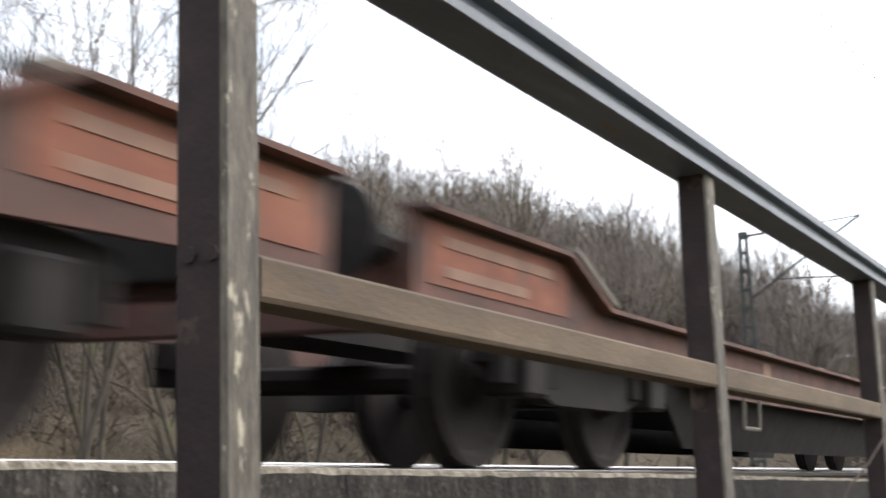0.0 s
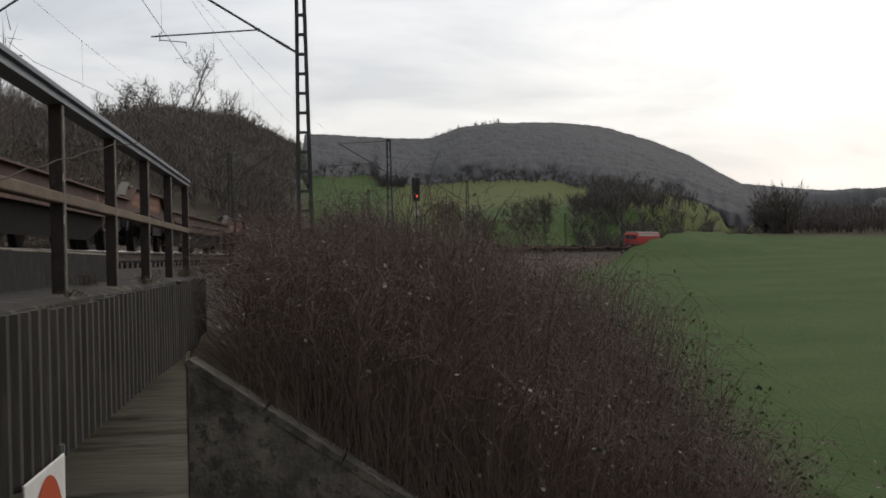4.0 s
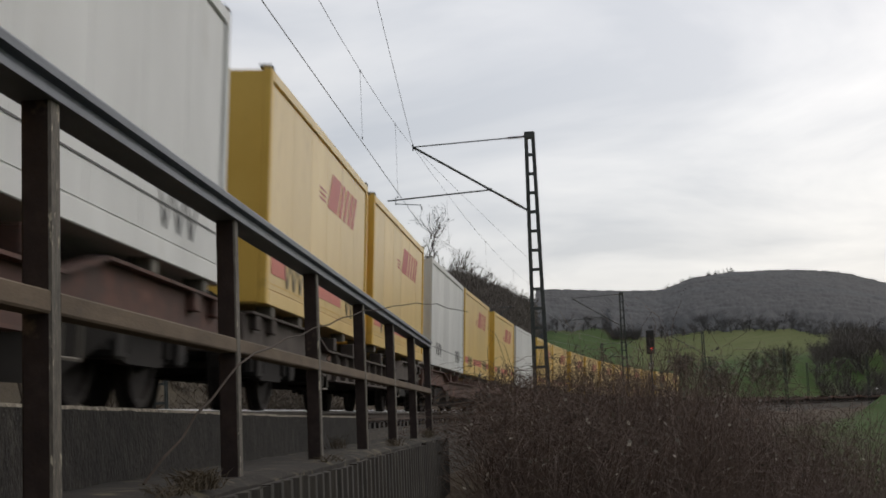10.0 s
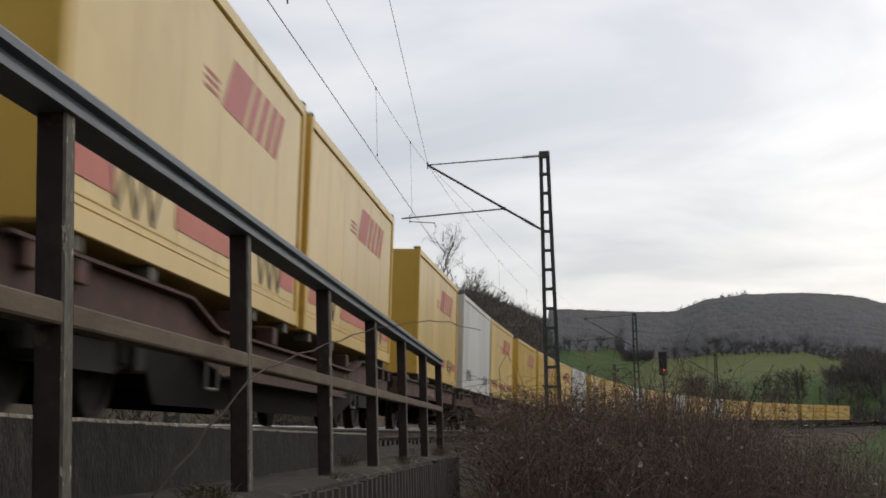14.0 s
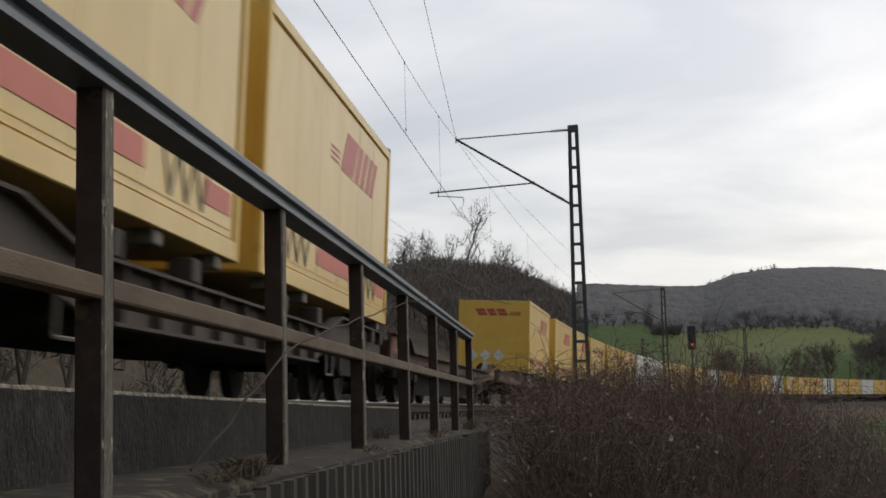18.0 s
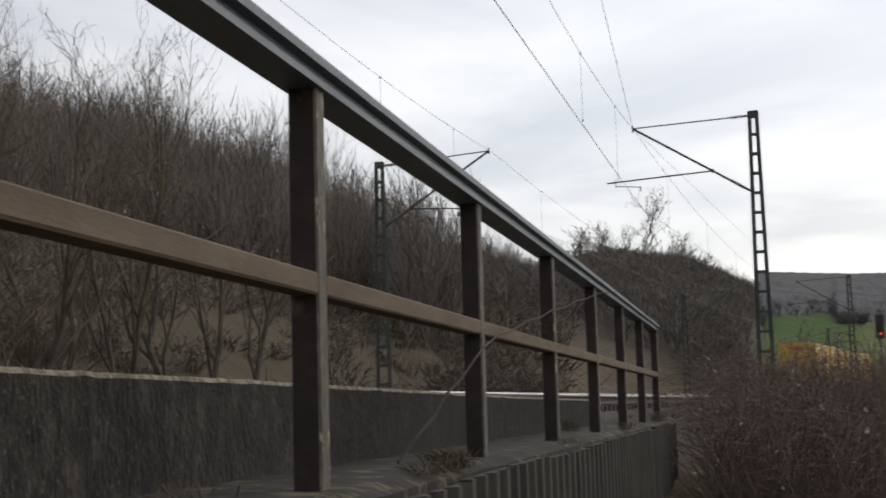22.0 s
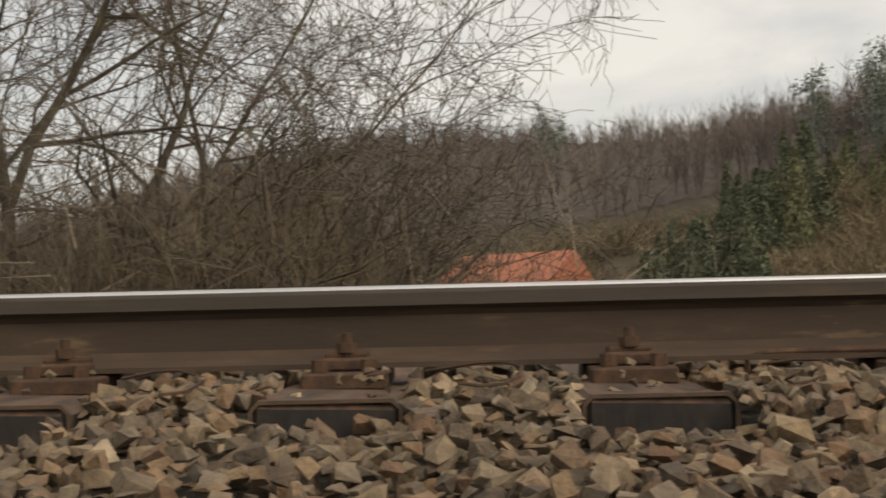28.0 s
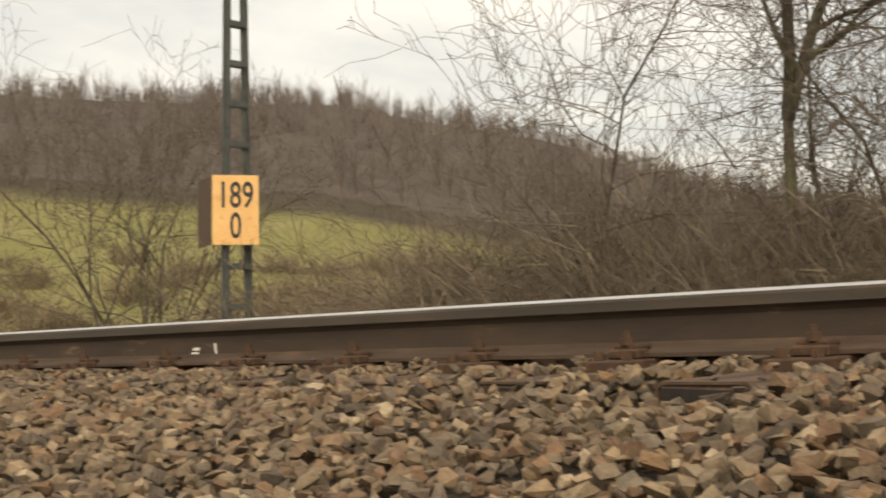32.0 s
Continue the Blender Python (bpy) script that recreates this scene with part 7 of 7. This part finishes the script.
def grass_tufts():
    rng = np.random.default_rng(8)
    for k, (x, y, n, h) in enumerate(((3.03, 4.75, 240, 0.07), (3.05, 4.4, 60, 0.04), (3.04, 14.2, 60, 0.09), (3.0, 14.8, 60, 0.10), (3.07, 7.2, 30, 0.04), (3.06, 2.6, 60, 0.09), (2.75, 9.8, 50, 0.12), (3.06, 10.6, 60, 0.07))):
        base = np.stack([rng.normal(0, 0.03, n), rng.normal(0, 0.06, n), np.zeros(n)], 1)
        a = rng.uniform(0, 2 * math.pi, n)
        tip = base + np.stack([np.cos(a) * 0.05, np.sin(a) * 0.06, rng.uniform(0.3, 1.0, n) * h], 1)
        mid = (base + tip) / 2 + np.array([0, 0, h * 0.22])
        segs = np.concatenate([np.concatenate([base, mid, np.full((n, 1), 0.0016), np.full((n, 1), 0.0012)], 1), np.concatenate([mid, tip, np.full((n, 1), 0.0012), np.full((n, 1), 0.0005)], 1)])
        v, f = tubes(segs, 3)
        ob = raw("grass_tuft", v, f, M["dry_grass"])
        ob.matrix_basis = pose(x, y, WALK_Z - 0.01)
        tagged(ob, "withered tuft of grass on the walkway edge", "grass tuft", "grass tufts", "stuff")


grass_tufts()


def bramble_cane():
    """One long cane that hangs through the railing."""
    pts = [(2.92, 4.55, -0.34), (3.0, 4.9, -0.14), (3.05, 5.3, 0.03), (3.06, 6.2, 0.17), (3.06, 7.4, 0.31), (3.15, 8.2, 0.43), (3.33, 8.9, 0.52), (3.5, 9.25, 0.535), (3.68, 9.5, 0.50)]
    segs = []
    fine = []
    for i in range(len(pts) - 1):
        for k in range(3):
            f = k / 3
            p = Vector(pts[i]).lerp(Vector(pts[i + 1]), f)
            fine.append(p + Vector((0.006 * math.sin(i * 5 + k), 0, 0.008 * math.sin(i * 3 + k * 2))))
    fine.append(Vector(pts[-1]))
    v, f = cable(fine, [0.0046 * (1 - 0.6 * i / len(fine)) for i in range(len(fine))])
    tagged(raw("bramble_cane", v, f, M["cane"]), "long bare brown cane hanging through the railing", "cane")


bramble_cane()

# ---------------------------------------------------------------- signal, kilometre plate, house, far vehicle, rail bond


def signal():
    x, y = 15.45, 130.0
    g = float(ground_height(x, y))
    root = empty("light_signal", pose(x, y, 0, 0, 0, 8))
    bm = bmesh.new()
    bar(bm, (0, 0, g), (0, 0, 5.0), 0.09, 8)
    part("post", bm, M["mast"], root)
    part("head", boxed((-0.38, -0.12, 5.0), (0.38, 0.12, 7.2), 0.06), M["black"], root)
    for k, z in enumerate((5.45, 6.05, 6.65)):
        bm = bmesh.new()
        bar(bm, (0, -0.30, z), (0, -0.121, z), 0.13, 12)
        part("hood", bm, M["black"], root)
    bm = bmesh.new()
    bar(bm, (0, -0.33, 5.45), (0, -0.30, 5.45), 0.10, 12)
    part("lamp", bm, M["signal_red"], root, "lit red lamp")
    part("board", boxed((-0.2, -0.05, 3.6), (0.2, -0.02, 4.2)), M["white_mark"], root)
    tagged(root, "tall black railway light signal showing red", "railway signal")


signal()


def text_part(word, size, parent, m, mat):
    cu = bpy.data.curves.new("text", "FONT")
    cu.body, cu.size, cu.extrude, cu.align_x, cu.offset, cu.resolution_u = word, size, 0.003, "CENTER", 0.006, 3
    tmp = bpy.data.objects.new("text", cu)
    scene.collection.objects.link(tmp)
    dg = bpy.context.evaluated_depsgraph_get()
    me = bpy.data.meshes.new_from_object(tmp.evaluated_get(dg))
    bpy.data.objects.remove(tmp)
    bpy.data.curves.remove(cu)
    me.materials.clear()
    me.materials.append(mat)
    ob = new("figures", me)
    ob.parent = parent
    ob.matrix_basis = m
    return ob


def kilometre_plate():
    """Two enamel plates on a bracket, set at an angle to each other; one shows its face, the other its edge."""
    m = on_track(-16.1, TRACK2 - 3.80, 0, False)
    x, y = m.translation.x, m.translation.y
    toward = math.degrees(math.atan2(EYE0[1] - y, EYE0[0] - x)) + 90 + 3
    root = empty("kilometre_plate", pose(x, y, 0, 0, 0, toward))
    z = 1.55
    part("plate", boxed((-0.36, -0.20, z), (0.31, -0.185, z + 1.02), 0.004), M["plate"], root)
    bm = boxed((0.0, -0.008, z), (0.62, 0.008, z + 1.0), 0.004)
    other = part("second_plate", bm, M["plate_back"], root, "dark brown second plate")
    other.matrix_basis = pose(-0.385, -0.19, 0, 0, 0, 104)
    for zz in (z + 0.03, z + 0.95):
        part("bracket", boxed((-0.30, -0.184, zz), (0.28, 0.06, zz + 0.035), 0.006), M["mast"], root)
    for xx in (-0.22, -0.02, 0.18):
        part("bolt", bar(bmesh.new(), (xx, -0.212, z - 0.005), (xx, -0.19, z - 0.005), 0.018, 8), M["mast"], root)
    narrow = Matrix.Diagonal((0.66, 1.0, 1.0, 1.0))
    text_part("189", 0.54, root, pose(-0.025, -0.204, z + 0.55, 90, 0, 0) @ narrow, M["black"])
    text_part("0", 0.54, root, pose(-0.025, -0.204, z + 0.10, 90, 0, 0) @ narrow, M["black"])
    tagged(root, "ochre kilometre plate with black figures on a mast", "kilometre plate")


kilometre_plate()


def house():
    x, y = polar(90.6, 62)
    g = float(ground_height(x, y))
    up = 1.75 - g
    root = empty("house", pose(x, y, g, 0, 0, 70))
    part("wall", boxed((-2.3, -4, -0.5), (2.3, 4, 1.9 + up)), M["coping"], root)
    bm = bmesh.new()
    a = [bm.verts.new(c) for c in ((-2.7, -4.6, 1.5 + up), (-2.7, 0, 3.5 + up), (-2.7, 4.6, 1.5 + up), (2.7, -4.6, 1.5 + up), (2.7, 0, 3.5 + up), (2.7, 4.6, 1.5 + up))]
    bm.faces.new((a[0], a[3], a[4], a[1]))
    bm.faces.new((a[1], a[4], a[5], a[2]))
    bm.faces.new((a[0], a[1], a[2]))
    bm.faces.new((a[3], a[5], a[4]))
    bm.faces.new((a[0], a[2], a[5], a[3]))
    bmesh.ops.recalc_face_normals(bm, faces=bm.faces)
    part("roof", bm, M["roof_tile"], root)
    for k in (-1.5, 0, 1.5):
        part("window", boxed((k - 0.4, -4.03, 0.3 + up), (k + 0.4, -3.99, 1.3 + up)), M["glass_dark"], root)
    tagged(root, "low house with a red tiled roof behind the trees", "house")


house()


def far_van():
    for b, d, s in ((-13.6, 330, 1.0),):
        x, y = polar(b, d)
        root = empty("van", pose(x, y, float(ground_height(x, y)) + 0.2, 0, 0, 60))
        part("body", boxed((-2.4 * s, -0.95, 0.3), (2.4 * s, 0.95, 2.1), 0.2), M["car_white"], root)
        part("window", boxed((1.2, -0.97, 1.2), (2.2, 0.97, 1.8), 0.02), M["glass_dark"], root)
        for k in (-1.5, 1.5):
            bm = bmesh.new()
            bar(bm, (k, -0.96, 0.1), (k, 0.96, 0.1), 0.36, 12)
            part("wheels", bm, M["black"], root)
        tagged(root, "white van on the far road", "van")


far_van()


def rail_bond():
    """Thin cable clamped to the rail's web and led down to the stones."""
    pts = [(0.80, 0.75, -0.24), (0.80, 0.75, -0.166), (0.80, 0.80, -0.160), (0.80, 1.05, -0.158), (0.80, 1.20, -0.150), (0.795, 1.30, -0.13), (0.78, 1.36, -0.105)]
    pts = [Vector(a) + Vector((0.075, 0, 0)) for a in pts]
    pts.append(pts[-1] + Vector((-0.03, 0.012, 0.008)))
    v, f = cable(pts, [0.007] * (len(pts) - 2) + [0.014, 0.014], 8)
    tagged(raw("bond_cable", v, f, M["iron"]), "rusty bond cable clamped to the rail", "cable")
    rnd = random.Random(4)
    for k, y0 in enumerate((-0.5, 0.1, 0.75, 1.3, -1.1)):
        line = []
        p = Vector((1.05, y0, -0.185))
        for i in range(9):
            q = p + Vector((0.05, 0.05 * math.sin(i * 0.6 + k) + 0.01, 0.012 * math.sin(i * 0.9 + k) - 0.004))
            line.append(p)
            p = q
        v, f = cable(line, [0.0032] * len(line), 5)
        tagged(raw("wire_stub", v, f, M["iron"]), "thin rusty wire on a sleeper", "wire", "wire stubs")


rail_bond()

# ---------------------------------------------------------------- ballast stones, last
def ballast_level(off):
    return float(np.interp(off, [-7, -6.6, 0.8, 1.28, 1.6, 2.5, 4.0], [-0.7, -0.26, -0.205, -0.222, -0.262, -0.392, -1.45]))


def stone_shapes():
    out = []
    for k in range(18):
        rng = np.random.default_rng(200 + k)
        bm = bmesh.new()
        if k % 2:
            p = np.array([(x, y, z) for x in (-1, 1) for y in (-1, 1) for z in (-1, 1)], float)
            p = (p + rng.uniform(-0.55, 0.15, (8, 3)) * np.sign(p)) * np.array([0.86, 0.66, 0.46]) * rng.uniform(0.85, 1.15, 3)
        else:
            p = rng.normal(0, 1, (11, 3))
            p = p / np.linalg.norm(p, axis=1)[:, None]
            p = np.sign(p) * np.abs(p) ** 0.7 * np.array([1.0, rng.uniform(0.62, 0.86), rng.uniform(0.42, 0.66)]) * rng.uniform(0.82, 1.12, (11, 1))
        for c in p:
            bm.verts.new(c)
        bmesh.ops.convex_hull(bm, input=bm.verts)
        for v in [v for v in bm.verts if not v.link_faces]:
            bm.verts.remove(v)
        bmesh.ops.triangulate(bm, faces=bm.faces)
        bm.verts.index_update()
        out.append((np.array([v.co[:] for v in bm.verts]), np.array([[v.index for v in f.verts] for f in bm.faces])))
        bm.free()
    return out


def ballast():
    shapes = stone_shapes()
    rng = np.random.default_rng(9)
    cells = []
    for s0, s1, o0, o1, gap in ((-9.0, 3.2, 0.86, 3.1, 0.0335), (-11.0, -9.0, 0.86, 3.1, 0.055), (-11.0, 3.2, 3.1, 4.0, 0.055), (-11, 3.2, -0.64, 0.64, 0.058), (-24, -11, 0.86, 2.8, 0.075), (3.2, 12, 0.9, 2.3, 0.07)):
        for a in np.arange(s0, s1, gap):
            for b in np.arange(o0, o1, gap):
                cells.append((a, b, gap))
    cells = np.array(cells)
    cells[:, :2] += rng.uniform(-0.5, 0.5, (len(cells), 2)) * cells[:, 2:3]
    near = []
    vs, fs, n = [], [], 0
    lib = []
    order = rng.permutation(len(cells))
    for i in order:
        s, o, gap = cells[i]
        # keep the sleepers' tops free
        k = (s - SLEEPER0) / 0.6
        k -= (SHIFT.get(round(k), 0.0) + math.tan(radians(SKEW.get(round(k), 0.0))) * o) / 0.6
        on_sleeper = abs(k - round(k)) * 0.6 < 0.13 and o < 1.32
        size = gap * rng.uniform(0.42, 0.92) * (1.0 if rng.uniform() < 0.9 else 1.25)
        if on_sleeper:
            if o < 1.02 or rng.uniform() < 0.85:
                continue
            size *= 0.5
        hidden = 0.0
        if 1.25 < o < 2.1 and abs(k - round(k)) * 0.6 < 0.145:
            hidden = -{-2: 0.05, -1: 0.115, 0: 0.11, 1: 0.04, 2: 0.055, 3: 0.075}.get(round(k), 0.0) * float(1 - smooth(1.38, 1.68, o))
        if s > 0.75 and o > 2.28:
            continue
        z = (ballast_level(o) if s < 0.75 else max(ballast_level(o), -0.275)) + rng.uniform(-0.034, 0.018) + hidden + (0.012 if not on_sleeper else 0.045)
        if o < 0.95 and not on_sleeper:
            z -= 0.01
        c = Vector(on_track(s, o, z).translation)
        q = Euler((rng.normal(0, 0.42), rng.normal(0, 0.42), rng.uniform(0, 6.28))).to_matrix()
        sc = size * np.array([1.0, rng.uniform(0.8, 1.1), rng.uniform(0.75, 1.1)])
        t = int(rng.integers(18))
        if len(near) < 300 and -0.9 < s < 1.3 and 2.0 < o < 2.9:
            near.append((t, Matrix.Translation(c) @ q.to_4x4() @ Matrix.Diagonal((*sc, 1))))
            continue
        v, f = shapes[t]
        w = (v * sc) @ np.array(q).T + np.array(c)
        vs.append(w)
        fs.append(f + n)
        n += len(v)
    ob = raw("ballast_stones", np.concatenate(vs), np.concatenate(fs), M["ballast"], bed)
    tagged(ob, "loose angular grey and tan crushed stones", kind="stuff")
    meshes = []
    for v, f in shapes:
        o = raw("stone", v, f, M["ballast"])
        meshes.append(o.data)
        bpy.data.objects.remove(o)
    for t, m in near:
        o = new("stone", meshes[t])
        o.parent = bed
        o.matrix_basis = m


ballast()


motions()
